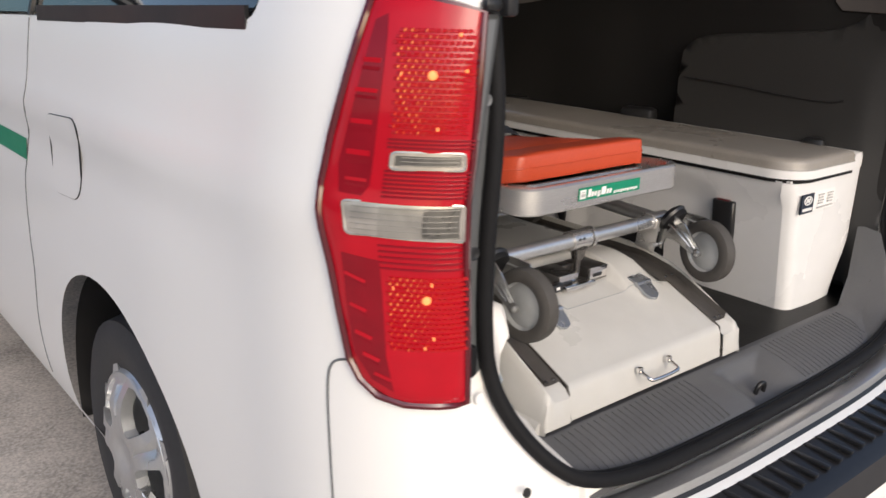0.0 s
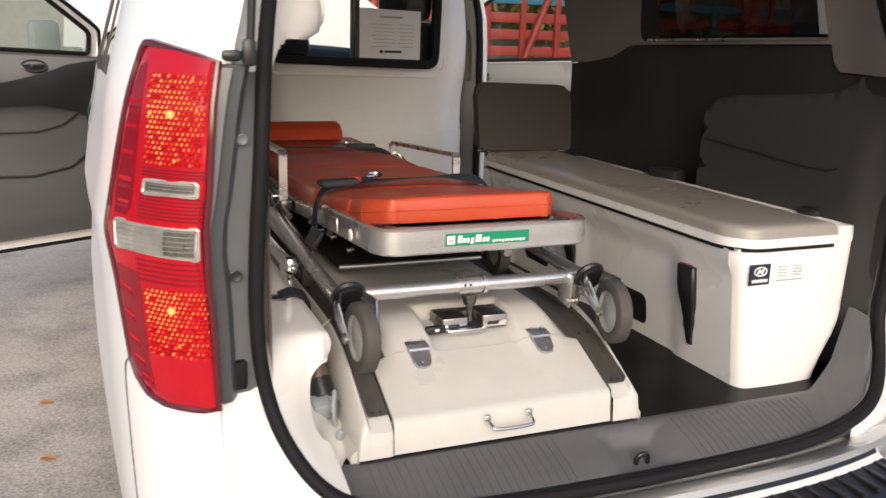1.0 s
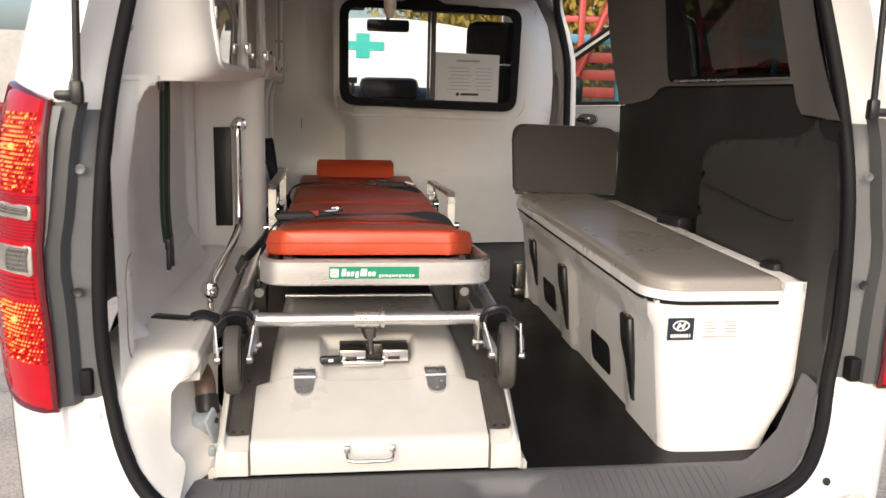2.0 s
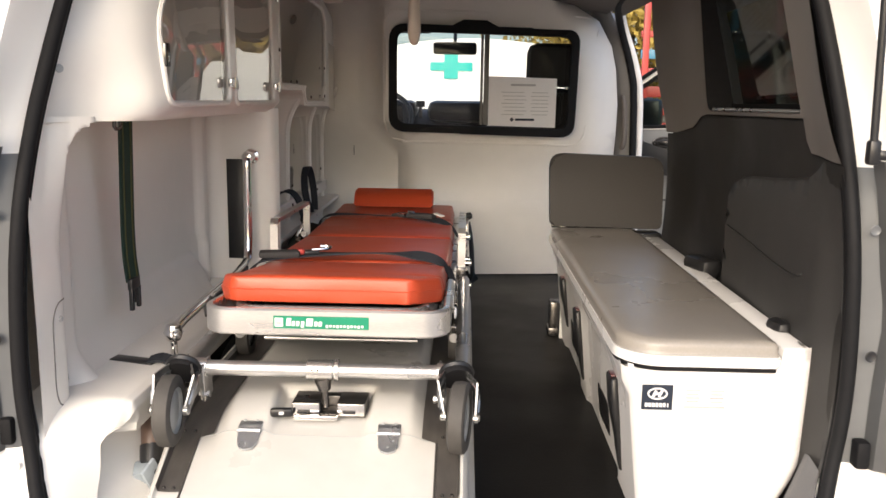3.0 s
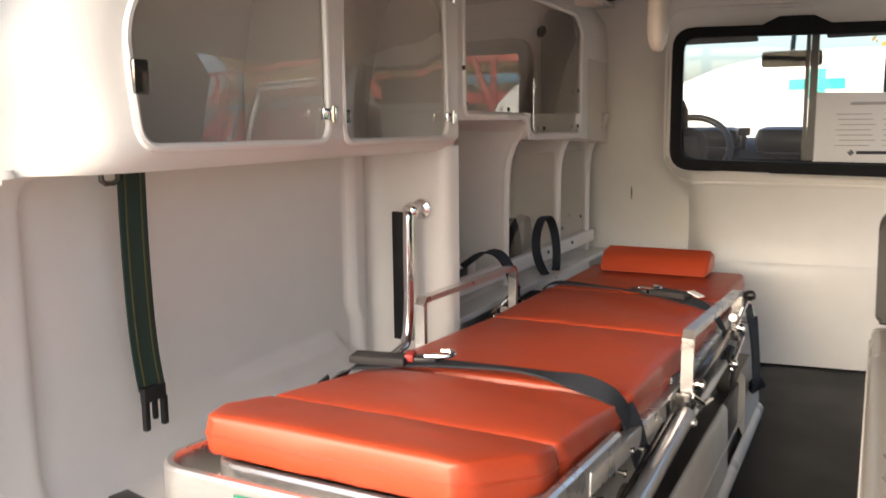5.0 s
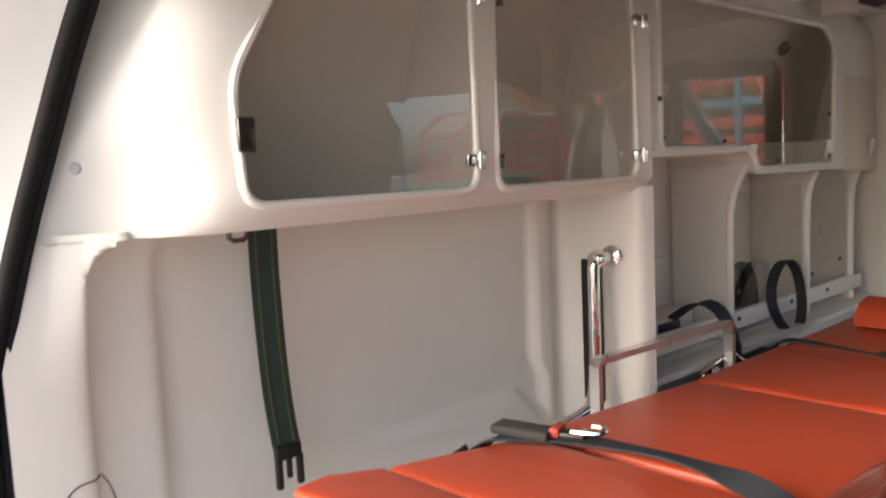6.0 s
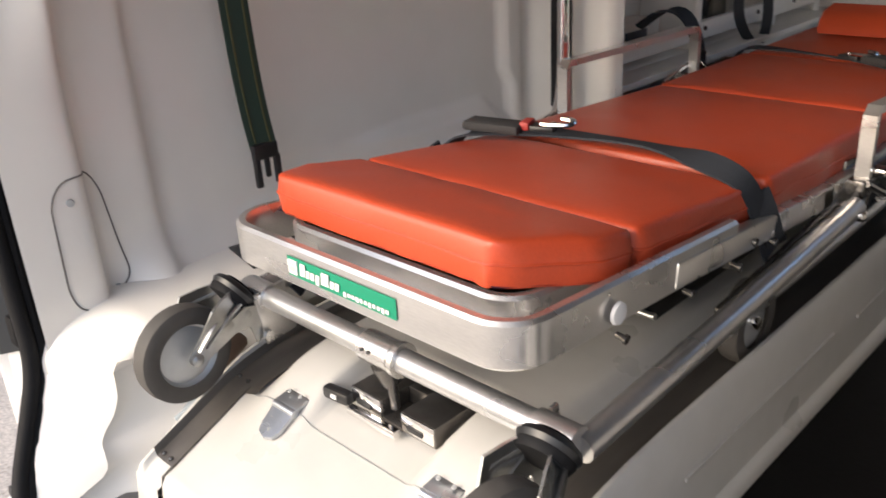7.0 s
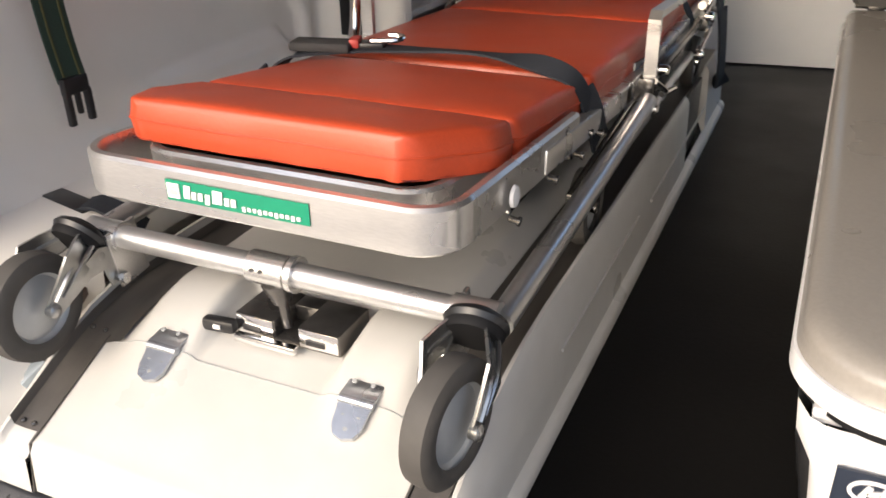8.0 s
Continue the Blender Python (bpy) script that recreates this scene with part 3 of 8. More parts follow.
half = [smooth_path([seal_at(side, x, z) for x, z in SEAL], 2) for side in (-1, 1)]
ring = list(half[0]) + [p for p in reversed(half[1])][1:-1]
seal = bmesh.new()
tube(seal, ring, 0.0125, 12, closed=True)
part("door_seal", seal, M_RUBBER, van, "black rubber seal round the rear opening")
seal2 = bmesh.new()
tube(seal2, [p + Vector((0, 0.015, 0)) + (Vector((0, 0.03, 1.2)) - Vector((p.x, 0.03, p.z))).normalized() * 0.003 for p in ring], 0.007, 8, closed=True)
part("seal_lip", seal2, M_RUBBER, van)
for side in (-1, 1):
    # the jamb is grey from 0.828 to 1.345 m, white above and below
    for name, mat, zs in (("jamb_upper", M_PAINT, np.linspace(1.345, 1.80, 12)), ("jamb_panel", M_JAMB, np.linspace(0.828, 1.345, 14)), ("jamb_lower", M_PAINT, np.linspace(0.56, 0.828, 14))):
        rows = []
        for z in zs:
            x = lerp(sorted((c, b) for b, c in SEAL if c > 0.62 or b < 0.1), max(z, 0.622)) if z > 0.625 else 0.54
            edge = body(0.0, z, side)
            sx, sy = abs(seal_at(side, x, z).x) - 0.014 * x, seal_at(side, x, z).y
            q = [edge, edge + Vector((-side * 0.006, 0.012, 0)), Vector((side * (sx * 0.35 + abs(edge.x) * 0.65), edge.y * 0.5 + sy * 0.5 + 0.012, z)), Vector((side * (sx + 0.008), sy + 0.012, z)), Vector((side * (sx + 0.002), sy + 0.022, z))]
            rows.append(q)
        part(name, loft(rows), mat, van, {"jamb_panel": "grey door jamb at lamp height"}.get(name, ""))
    stud = bmesh.new()
    for z, r in ((1.245, 0.009), (1.03, 0.010), (0.80, 0.009)):
        x = lerp(sorted((c, b) for b, c in SEAL if c > 0.62 or b < 0.1), z)
        lathe(stud, [(r, 0.0), (r, 0.0008), (r * 0.85, 0.0014), (r * 0.7, 0.0006), (0.0, 0.0006)], (side * (x + 0.042) + (0.026 if side > 0 else 0), -0.006 + seal_y(z) * 0.5 + (0.014 if side > 0 else 0), z), (0, -1, 0), 14)
        part("jamb_plug", stud, M_PAINT if z < 0.828 else M_BLACK if z < 1.1 else M_JAMB, van)
        stud = bmesh.new()
    stud.free()
    part("striker_bumper", boxes(((0.762, 0.020, 0.852) if side > 0 else (-0.729, 0.010, 0.861), (0.024, 0.03, 0.05)), bevel=0.006), M_RUBBER, van, "black rubber door bumper")
    screw = turned([(0.008, 0.0), (0.008, 0.003), (0.0, 0.004)], (side * 0.672, -0.075, 0.655), (0, -1, 0.2), 12)
    part("jamb_hole", screw, M_BLACK, van)
    strut = part("gas_strut", tubes(([(side * 0.705, -0.03, 1.375), (side * 0.675, -0.06, 1.95)], 0.0062)), M_BLACK, van, "black gas strut of the tailgate")
    part("strut_rod", tubes(([(side * 0.690, -0.045, 1.66), (side * 0.66, -0.075, 2.02)], 0.0135)), M_BLACK, strut)
    part("strut_end", boxes(((side * 0.706, -0.028, 1.375), (0.020, 0.020, 0.040)), ((side * 0.73, -0.022, 1.37), (0.03, 0.016, 0.016)), bevel=0.006), M_BLACK, strut)

van_body = body
LAMP = [(0.003, 0.824), (0.088, 0.825), (0.118, 0.834), (0.138, 0.856), (0.150, 0.885), (0.160, 0.956), (0.170, 1.048), (0.176, 1.10), (0.178, 1.135), (0.173, 1.20), (0.160, 1.292), (0.147, 1.374), (0.142, 1.384), (0.128, 1.384), (0.022, 1.360), (0.006, 1.116)]


def tail_lamp(side):
    def body(u, z, side=-1, out=0.0):
        """The lamp's skin stands behind the body's towards its inner edge."""
        return van_body(u, z, side, out) + Vector((0, -0.014 * ease(0.13, 0.0, u), 0))
    def at(h):
        return lambda u, v: body(u, v, side, h)
    def field_in(u, z):
        """0 at the lamp's outline, growing inwards."""
        lo, hi = lerp([(0.824, 0.003), (1.116, 0.006), (1.36, 0.022)], z), lerp([(0.83, 0.10), (0.856, 0.138), (0.956, 0.160), (1.135, 0.178), (1.292, 0.160), (1.38, 0.144)], z)
        return min(u - lo, hi - u, z - 0.824, 1.384 - z)
    shell = sheet(LAMP, [], 0.012, lambda u, v: body(u, v, side, 0.003 + 0.010 * ease(-0.002, 0.012, field_in(u, v))))
    lamp = part("tail_lamp", shell, M_REDLENS, van, "tall red tail lamp, switched on")
    edge = bmesh.new()
    dense = [body(a[0] + (b[0] - a[0]) * t, a[1] + (b[1] - a[1]) * t, side, 0.005) for a, b in zip(LAMP, LAMP[1:] + LAMP[:1]) for t in (0, 0.25, 0.5, 0.75)]
    tube(edge, dense, 0.0065, 8, closed=True)
    part("lamp_rim", edge, M_REDDARK, lamp, "dark red lamp edge")
    # the bowl that wraps round the corner, with its stepped reflector
    bowl = [(0.156, 1.128), (0.160, 1.165), (0.150, 1.25), (0.138, 1.35), (0.126, 1.358), (0.124, 1.33), (0.124, 1.24), (0.125, 1.14), (0.132, 1.126)]
    part("lamp_side_bowl", sheet(bowl, [], 0.015, at(0.0136)), M_REDMID, lamp, "darker red side bowl")
    part("lamp_low_bowl", sheet([(0.112, 1.040), (0.152, 1.046), (0.150, 0.98), (0.143, 0.90), (0.124, 0.862), (0.100, 0.846), (0.108, 0.90)], [], 0.015, at(0.0136)), M_REDMID, lamp, "darker red lower bowl")
    steps, dark = bmesh.new(), bmesh.new()
    for gu, gz, w, h in ((0.137, 1.300, 0.018, 0.014), (0.139, 1.262, 0.022, 0.012), (0.141, 1.222, 0.022, 0.014), (0.141, 1.182, 0.024, 0.016), (0.140, 1.147, 0.022, 0.010),
                         (0.139, 1.012, 0.022, 0.010), (0.137, 0.968, 0.018, 0.010), (0.132, 0.928, 0.018, 0.012), (0.124, 0.896, 0.018, 0.012), (0.112, 0.868, 0.018, 0.010)):
        tip = (0.30 if gz > 1.1 else 0.9) * (0.12 if gz > 1.1 else 0.5)
        strip(steps, [body(gu + d * w, gz + tip * d * w, side, 0.0140) for d in (-0.5, 0.0, 0.5)], (0, 0.1, 1), h * 0.45, 0.0012)
        strip(dark, [body(gu + d * w, gz - 0.75 * h + tip * d * w, side, 0.0138) for d in (-0.5, 0.0, 0.5)], (0, 0.1, 1), h * 0.36, 0.0010)
    pieces("lens_step", steps, M_REDLENS, lamp)
    pieces("lens_step", dark, M_REDMID, lamp)
    part("jamb_wedge", sheet([(-0.002, 0.83), (0.004, 1.116), (0.018, 1.352), (-0.002, 1.352)], [], 0.02, at(0.002)), M_JAMB, lamp, "grey strip beside the lamp")
    # prisms of the two lit fields: their inner flanks face the bulb's axis and carry its light
    for zlo, zhi, ulo, uhi, cut, bulb in ((1.208, 1.342, 0.028, 0.112, 1, (0.076, 1.284)), (0.910, 1.020, 0.012, 0.106, 0, (0.064, 0.988))):
        f = bmesh.new()
        nu, nz = (12 if cut else 13), round((zhi - zlo) / 0.0074)
        uc = (ulo + uhi) / 2
        rnd = random.Random(5)
        for i in range(nu):
            for k in range(nz):
                u0, z0 = ulo + (uhi - ulo) * (i + 0.5) / nu, zlo + (zhi - zlo) * (k + 0.5) / nz
                u0 += 0.10 * max(0.0, z0 - 1.27) + (0.25 if k % 2 else -0.25) * (uhi - ulo) / nu
                if cut and math.hypot(max(0.0, abs(u0 - uc) - 0.020), max(0.0, z0 - zhi + 0.03)) > 0.034:
                    continue
                du, dz = 0.40 * (uhi - ulo) / nu, 0.34 * (zhi - zlo) / nz
                c = [f.verts.new(body(u0 + a * du, z0 + b * dz, side, 0.0140)) for a, b in ((-1, -1), (1, -1), (1, 1), (-1, 1))]
                top = [f.verts.new(body(u0 - 0.55 * du, z0 + b * dz, side, 0.0185)) for b in (-0.42, 0.42)]
                far = math.hypot((u0 - bulb[0]) / 0.045, (z0 - bulb[1]) / 0.055)
                lit = 2 if rnd.random() < 1.0 - 0.55 * far else 1 if rnd.random() < 1.05 - 0.35 * far else 0
                for q, li in (((c[3], c[0], top[0], top[1]), lit), ((c[0], c[1], top[0]), 0), ((c[1], c[2], top[1], top[0]), 0), ((c[2], c[3], top[1]), 0)):
                    f.faces.new(q).material_index = li
        field = part("lit_facet_field", f, M_LIT[0], lamp, "glowing faceted red optics", sharp=5)
        for mm in M_LIT[1:]:
            field.data.materials.append(mm)
        field["kind"] = "stuff"
        mid = body(bulb[0], bulb[1], side, 0.0175)
        n = (body(bulb[0], mid.z, side, 1) - body(bulb[0], mid.z, side, 0)).normalized()
        part("bulb", turned([(0.0062, 0.0), (0.005, 0.003), (0.0, 0.0045)], mid, n, 14), M_BULB, lamp, "lit bulb glow")
        # small prisms on the outer flank of the field
        for gu, gz in (((0.107, 1.284), (0.040, 1.290), (0.052, 1.334), (0.064, 1.217)) if cut else ((0.099, 1.003), (0.058, 1.010), (0.066, 0.918), (0.056, 0.932))):
            fin = bmesh.new()
            strip(fin, [body(gu, gz, side, h) for h in (0.0135, 0.0165, 0.0195)], (0, 0, 1), 0.0045, 0.0012)
            part("bulb", fin, M_BULB, lamp, "bright glint of the bulb")
    ribs = bmesh.new()
    for z in [1.192, 1.197, 1.202] + list(np.arange(1.128, 1.162, 0.0055)) + list(np.arange(1.030, 1.062, 0.008)):
        strip(ribs, [body(u, z, side, 0.0138) for u in np.linspace(0.016, 0.112, 9)], (0, 0, 1), 0.0026, 0.003)
    pieces("lens_rib", ribs, M_REDMID, lamp)
    for zlo, zhi, uhi in ((1.164, 1.186, 0.107), (1.069, 1.119, 0.150)):
        small = uhi < 0.12
        u_in = 0.028 if small else 0.017
        poly = rounded([(u_in - 0.003, zlo, 0), (uhi - (0 if small else 0.006), zlo + (0 if small else 0.006), 0), (uhi, zhi, 0), (u_in, zhi - (0 if small else 0.001), 0)], 0.006)
        poly = [(p.x, p.y) for p in poly]
        clear = part("clear_lens", sheet(poly, [], 0.012, at(0.0155)), M_CLEARLENS, lamp, "clear reversing lamp lens")
        for ua, ub, mat in (((u_in + 0.004, uhi - 0.004, M_LENSDARK),) if small else ((u_in + 0.004, 0.066, M_LENSDARK), (0.0665, 0.112, M_LENSGREY))):
            part("reflector", sheet([(ua, zlo + 0.005), (ub, zlo + 0.005), (ub, zhi - 0.004), (ua, zhi - 0.004)], [], 0.012, at(0.0163)), mat, clear, "grey stepped reflector")
        fl = bmesh.new()
        for z in np.linspace(zlo + 0.006, zhi - 0.006, 3 if small else 6):
            strip(fl, [body(u, z, side, 0.0166) for u in np.linspace(u_in + 0.006, uhi - 0.010, 9)], (0, 0, 1), 0.0011, 0.0016)
        pieces("flute", fl, M_LENSGREY, clear)
        fr = bmesh.new()
        tube(fr, [body(a, b, side, 0.0155) for a, b in poly], 0.0022, 6, closed=True)
        part("lens_frame", fr, M_CLEARLENS, clear)
    # flank between lamp and jamb, its shade painted in
    part("lamp_flank", loft([[body(0.003 + 0.019 * ease(1.05, 1.36, z), z, side, 0.006), body(0.003 + 0.019 * ease(1.05, 1.36, z), z, side, 0.0) + Vector((-side * 0.006, 0.006, 0)), van_body(0.0, z, side) + Vector((-side * 0.022, 0.0, 0)), van_body(0.0, z, side) + Vector((-side * 0.032, 0.022, 0))] for z in np.linspace(0.826, 1.358, 12)]), M_FLANKSHADE, lamp, "dark grey lamp flank")
    part("lamp_underside", loft([[van_body(u, 0.818, side, -0.004), body(u, 0.826, side, 0.006)] for u in np.linspace(0.003, 0.10, 10)]), M_REDDARK, lamp)
    part("lamp_top", loft([[van_body(u, z + 0.004, side, -0.004), body(u, z, side, 0.006)] for u, z in zip(np.linspace(0.022, 0.14, 10), np.linspace(1.360, 1.384, 10))]), M_REDDARK, lamp)


tail_lamp(-1)
tail_lamp(1)

# bumper with a black ribbed step and a bright edge
bx = np.linspace(-0.80, 0.80, 33)


def bow(x, y):
    return y + 0.12 * abs(x / 0.8) ** 3.2


rows = [[Vector((x, bow(x, y), z)) for y, z in ((-0.118, 0.585), (-0.135, 0.592), (-0.160, 0.588), (-0.165, 0.575))] for x in bx]
part("scuff_edge", loft(rows), M_ALU, van, "bright edge strip over the bumper")
rows = [[Vector((x, bow(x, y), z)) for y, z in ((-0.160, 0.572), (-0.17, 0.560), (-0.27, 0.548), (-0.285, 0.535), (-0.29, 0.47))] for x in bx[4:-4]]
step = part("bumper_step", loft(rows), M_BLACK, van, "black ribbed plastic bumper step")
ribs = bmesh.new()
for x in np.arange(-0.60, 0.61, 0.045):
    box(ribs, (x, bow(x, -0.22), 0.5565), (0.012, 0.075, 0.008), 0.002)
pieces("step_rib", ribs, M_BLACK, step)
rows = [[Vector((x, bow(x, y), z)) for y, z in ((-0.10, 0.575), (-0.165, 0.574), (-0.24, 0.55), (-0.285, 0.49), (-0.29, 0.40), (-0.26, 0.28), (-0.18, 0.22))] for x in np.linspace(-0.80, 0.80, 41)]
part("rear_bumper", loft([[p + Vector((0, 0.012, -0.006)) for p in r] for r in rows]), M_PAINT, van, "white painted rear bumper")
for side in (-1, 1):
    part("step_cap", boxes(((side * 0.66, bow(0.66, -0.225), 0.545), (0.10, 0.12, 0.05), (8, 0, side * 18)), bevel=0.02), M_ALU, van, "silver bumper step end cap")

# tailgate, held open over the rear
gate = loft([[Vector((x * w, 0.08 - 1.05 * t, 1.88 + 0.58 * t + 0.05 * math.sin(3 * t))) for x in np.linspace(-1, 1, 9)] for t, w in ((0, 0.62), (0.3, 0.70), (0.6, 0.74), (0.85, 0.75), (1.0, 0.70))])
bmesh.ops.solidify(gate, geom=list(gate.faces), thickness=0.05)
part("tailgate", gate, M_PAINT, van, "white tailgate lifted fully open")

# ---- interior shell ----
fl = sheet([(-0.80, 0.02), (0.80, 0.02), (0.80, 2.45), (-0.80, 2.45)], [], 0.2, lambda u, v: Vector((u, v, 0.64)))
floor = solo("floor", fl, M_FLOOR, "black rubber floor mat of the ambulance", "floor", kind="structure", sharp=30)
# sill plate
SILL = [(0.052, 0.642), (0.035, 0.646), (0.0, 0.640), (-0.05, 0.626), (-0.085, 0.612), (-0.10, 0.602)]


def sill_at(u, v):
    """u across the van, v from the cabin (0) to the seal (1)."""
    y = float(np.interp(v, np.linspace(0, 1, 6), [p[0] for p in SILL]))
    z = float(np.interp(v, np.linspace(0, 1, 6), [p[1] for p in SILL]))
    rise = ease(0.55, 0.76, u)
    dip = 0.030 * ease(0.0, 0.10, 0.22 * (1 - max(abs((u - 0.045) / 0.085), abs((v - 0.60) / 0.32)))) if abs(u - 0.045) < 0.085 and abs(v - 0.60) < 0.32 else 0
    z += 0.26 * rise ** 1.8 - dip
    y += 0.055 * rise
    if u > 0.45:
        y = max(y, seal_at(1, u, z).y + 0.006)
        u = min(u, seal_x(1, z) - 0.014)
    return Vector((u, y, z))


sill = part("sill_plate", sheet([(-0.57, 0), (0.70, 0), (0.70, 1), (-0.57, 1)], [], 0.028, sill_at), M_SILL, van, "grey plastic sill plate with ribs", sharp=60)
ribs = bmesh.new()
for x in [-0.50 + 0.017 * k for k in range(23)] + [0.16 + 0.017 * k for k in range(21)]:
    c = [sill_at(x, v) + Vector((0, 0, 0.0012)) for v in (0.25, 0.45, 0.65, 0.80)]
    strip(ribs, c, (1, 0, 0), 0.006, 0.0014)
pieces("sill_rib", ribs, M_SILL, sill)
hook = tubes((smooth_path([(0.028, -0.045, 0.590), (0.028, -0.05, 0.618), (0.052, -0.052, 0.620), (0.055, -0.047, 0.590)], 2), 0.005))
part("latch_hook", hook, M_BLACK, sill, "black steel latch loop")

# right-hand trim
def trim_x(y, z):
    x = 0.755 - 0.035 * ease(0.7, 0.3, y) - 0.03 * ease(1.20, 1.40, z) * ease(0.25, 0.02, y)
    x -= 0.16 * max(0, z - 1.36) * 1.2
    x += 0.012 * math.sin(7 * z) * ease(1.0, 1.4, y)
    return x + 0.03 * ease(0.60, 1.0, y) * ease(1.56, 1.25, y)


low = [(0.018, 0.64), (1.55, 0.64), (1.57, 0.9), (1.56, 1.20), (1.545, 1.336), (1.44, 1.340), (1.30, 1.362), (1.20, 1.398), (1.14, 1.405), (0.262, 1.415), (0.255, 1.375), (0.235, 1.352), (0.018, 1.346)]
trim = solo("wall_right", sheet(low, [], 0.04, lambda u, v: Vector((trim_x(u, v), u + 0.028 * ease(0.2, 0.0, u), v))), M_TRIM, "charcoal moulded plastic side trim with armrest", "wall", kind="structure", sharp=60)
up = [(0.018, 1.350), (0.232, 1.356), (0.251, 1.377), (0.258, 1.420), (1.14, 1.409), (1.20, 1.402), (1.30, 1.366), (1.44, 1.344), (1.545, 1.340), (1.525, 1.80), (0.185, 1.80), (0.095, 1.50)]
hole = rounded([(0.266, 1.428, 0), (1.13, 1.420, 0), (1.06, 1.78, 0), (0.32, 1.78, 0)], [0.012, 0.04, 0.05, 0.05])
part("trim_backing", sheet([(0.02, 0.66), (1.51, 0.66), (1.545, 0.9), (1.525, 1.34), (1.505, 1.79), (0.19, 1.79), (0.10, 1.50)], [[(p.x, p.y) for p in hole]], 0.06, lambda u, v: Vector((trim_x(u, v) + 0.012, u + 0.028 * ease(0.2, 0.0, u), v))), M_TRIM, trim)
part("pillar_trim", sheet(up, [[(p.x, p.y) for p in hole]], 0.05, lambda u, v: Vector((trim_x(u, v) - 0.004, u + 0.028 * ease(0.2, 0.0, u), v))), M_PILLAR, trim, "taupe upper pillar trim", sharp=60)
seam = bmesh.new()
arm_line = smooth_path([(0.02, 0.66, 0), (0.02, 0.9, 0), (0.02, 1.356, 0), (0.02, 1.356, 0), (0.146, 1.352, 0), (0.175, 1.330, 0), (0.24, 1.302, 0), (0.45, 1.284, 0), (0.62, 1.272, 0), (0.68, 1.252, 0), (0.70, 1.215, 0), (0.705, 1.04, 0), (0.72, 0.66, 0), (0.72, 0.66, 0)], 1)


def arm_at(u, v):
    x = 0.722 - 0.012 * ease(0.7, 0.25, u) - 0.010 * ease(1.29, 1.22, v)
    edge = seal_x(1, v) - 0.008
    return Vector((x + (edge - x) * ease(0.13, 0.02, u), u + max(0.0, seal_at(1, 0.69, v).y) * ease(0.2, 0.0, u), v))


arm = sheet([(p.x, p.y) for p in arm_line], [], 0.03, arm_at)
arm_skirt = loft([[arm_at(p.x, p.y) for p in arm_line], [arm_at(p.x, p.y) + Vector((0.008, -0.004, 0.006)) for p in arm_line], [arm_at(p.x, p.y) + Vector((0.003 + 0.050 * ease(0.05, 0.14, p.x), 0, 0.004)) for p in arm_line]])
arm_mesh = bpy.data.meshes.new("armrest_join")
arm_skirt.to_mesh(arm_mesh)
arm_skirt.free()
arm.from_mesh(arm_mesh)
bpy.data.meshes.remove(arm_mesh)
bmesh.ops.remove_doubles(arm, verts=arm.verts, dist=0.0005)
part("armrest", arm, M_ARM, trim, "dark grey moulded armrest panel", sharp=70)
strip(seam, smooth_path([arm_at(y, z) + Vector((-0.001, 0, 0)) for y, z in ((0.68, 1.150), (0.50, 1.140), (0.36, 1.128), (0.22, 1.122), (0.185, 1.134))], 1), (0, 0, 1), 0.004, 0.004)
part("trim_seam", seam, M_BLACK, trim)
def outer_pane(y, z):
    return Vector((lerp(WIDTH, z) - 0.030, y, z))


reveal = loft([[Vector((trim_x(p.x, p.y) - 0.003, p.x, p.y)), Vector((trim_x(p.x, p.y) + 0.012, p.x, p.y)), outer_pane(p.x, p.y)] for p in hole + hole[:1]])
rear_window = part("window_reveal", reveal, M_RUBBER, van, "black reveal of the rear side window")
ring_in = [(p.x, p.y) for p in rounded([(0.30, 1.448, 0), (1.16, 1.440, 0), (1.10, 1.745, 0), (0.35, 1.745, 0)], 0.05)]
part("window_gasket", sheet([(0.20, 1.395), (1.30, 1.395), (1.26, 1.79), (0.24, 1.79)], [ring_in], 0.06, lambda u, v: outer_pane(u, v) + Vector((-0.006, 0, 0))), M_RUBBER, rear_window, "black rubber window gasket")
part("window_pane", sheet([(0.21, 1.40), (1.29, 1.40), (1.25, 1.78), (0.25, 1.78)], [], 0.2, outer_pane), M_TINT, rear_window, "dark tinted rear side window")
part("window_channel", tubes(([Vector((trim_x(y, 1.426) + 0.006, y, 1.432 - 0.009 * (y - 0.27))) for y in (0.275, 0.65, 1.10)], 0.0045)), M_ALU, rear_window)
glim = boxes(((0.80, 0.6, 1.05), (0.02, 1.0, 0.6)), bevel=0.004)
part("outer_lining", glim, M_BLACK, van)
pads = boxes(((0.688, 0.24, 1.016), (0.036, 0.060, 0.032), (0, 0, 10)), ((0.700, 0.83, 1.018), (0.06, 0.11, 0.05), (0, 0, 15)), ((0.66, 1.36, 1.01), (0.10, 0.07, 0.03)), bevel=0.015)
pieces("belt_anchor", pads, M_BLACK, trim, "black seat belt anchors")

# bulkhead with its sliding window
def bulk_yaw(u):
    """The bulkhead stands a little askew: its side towards the open door lies further forward."""
    return 0.10 * min(1.0, max(0.0, (u + 0.27) / 0.80))


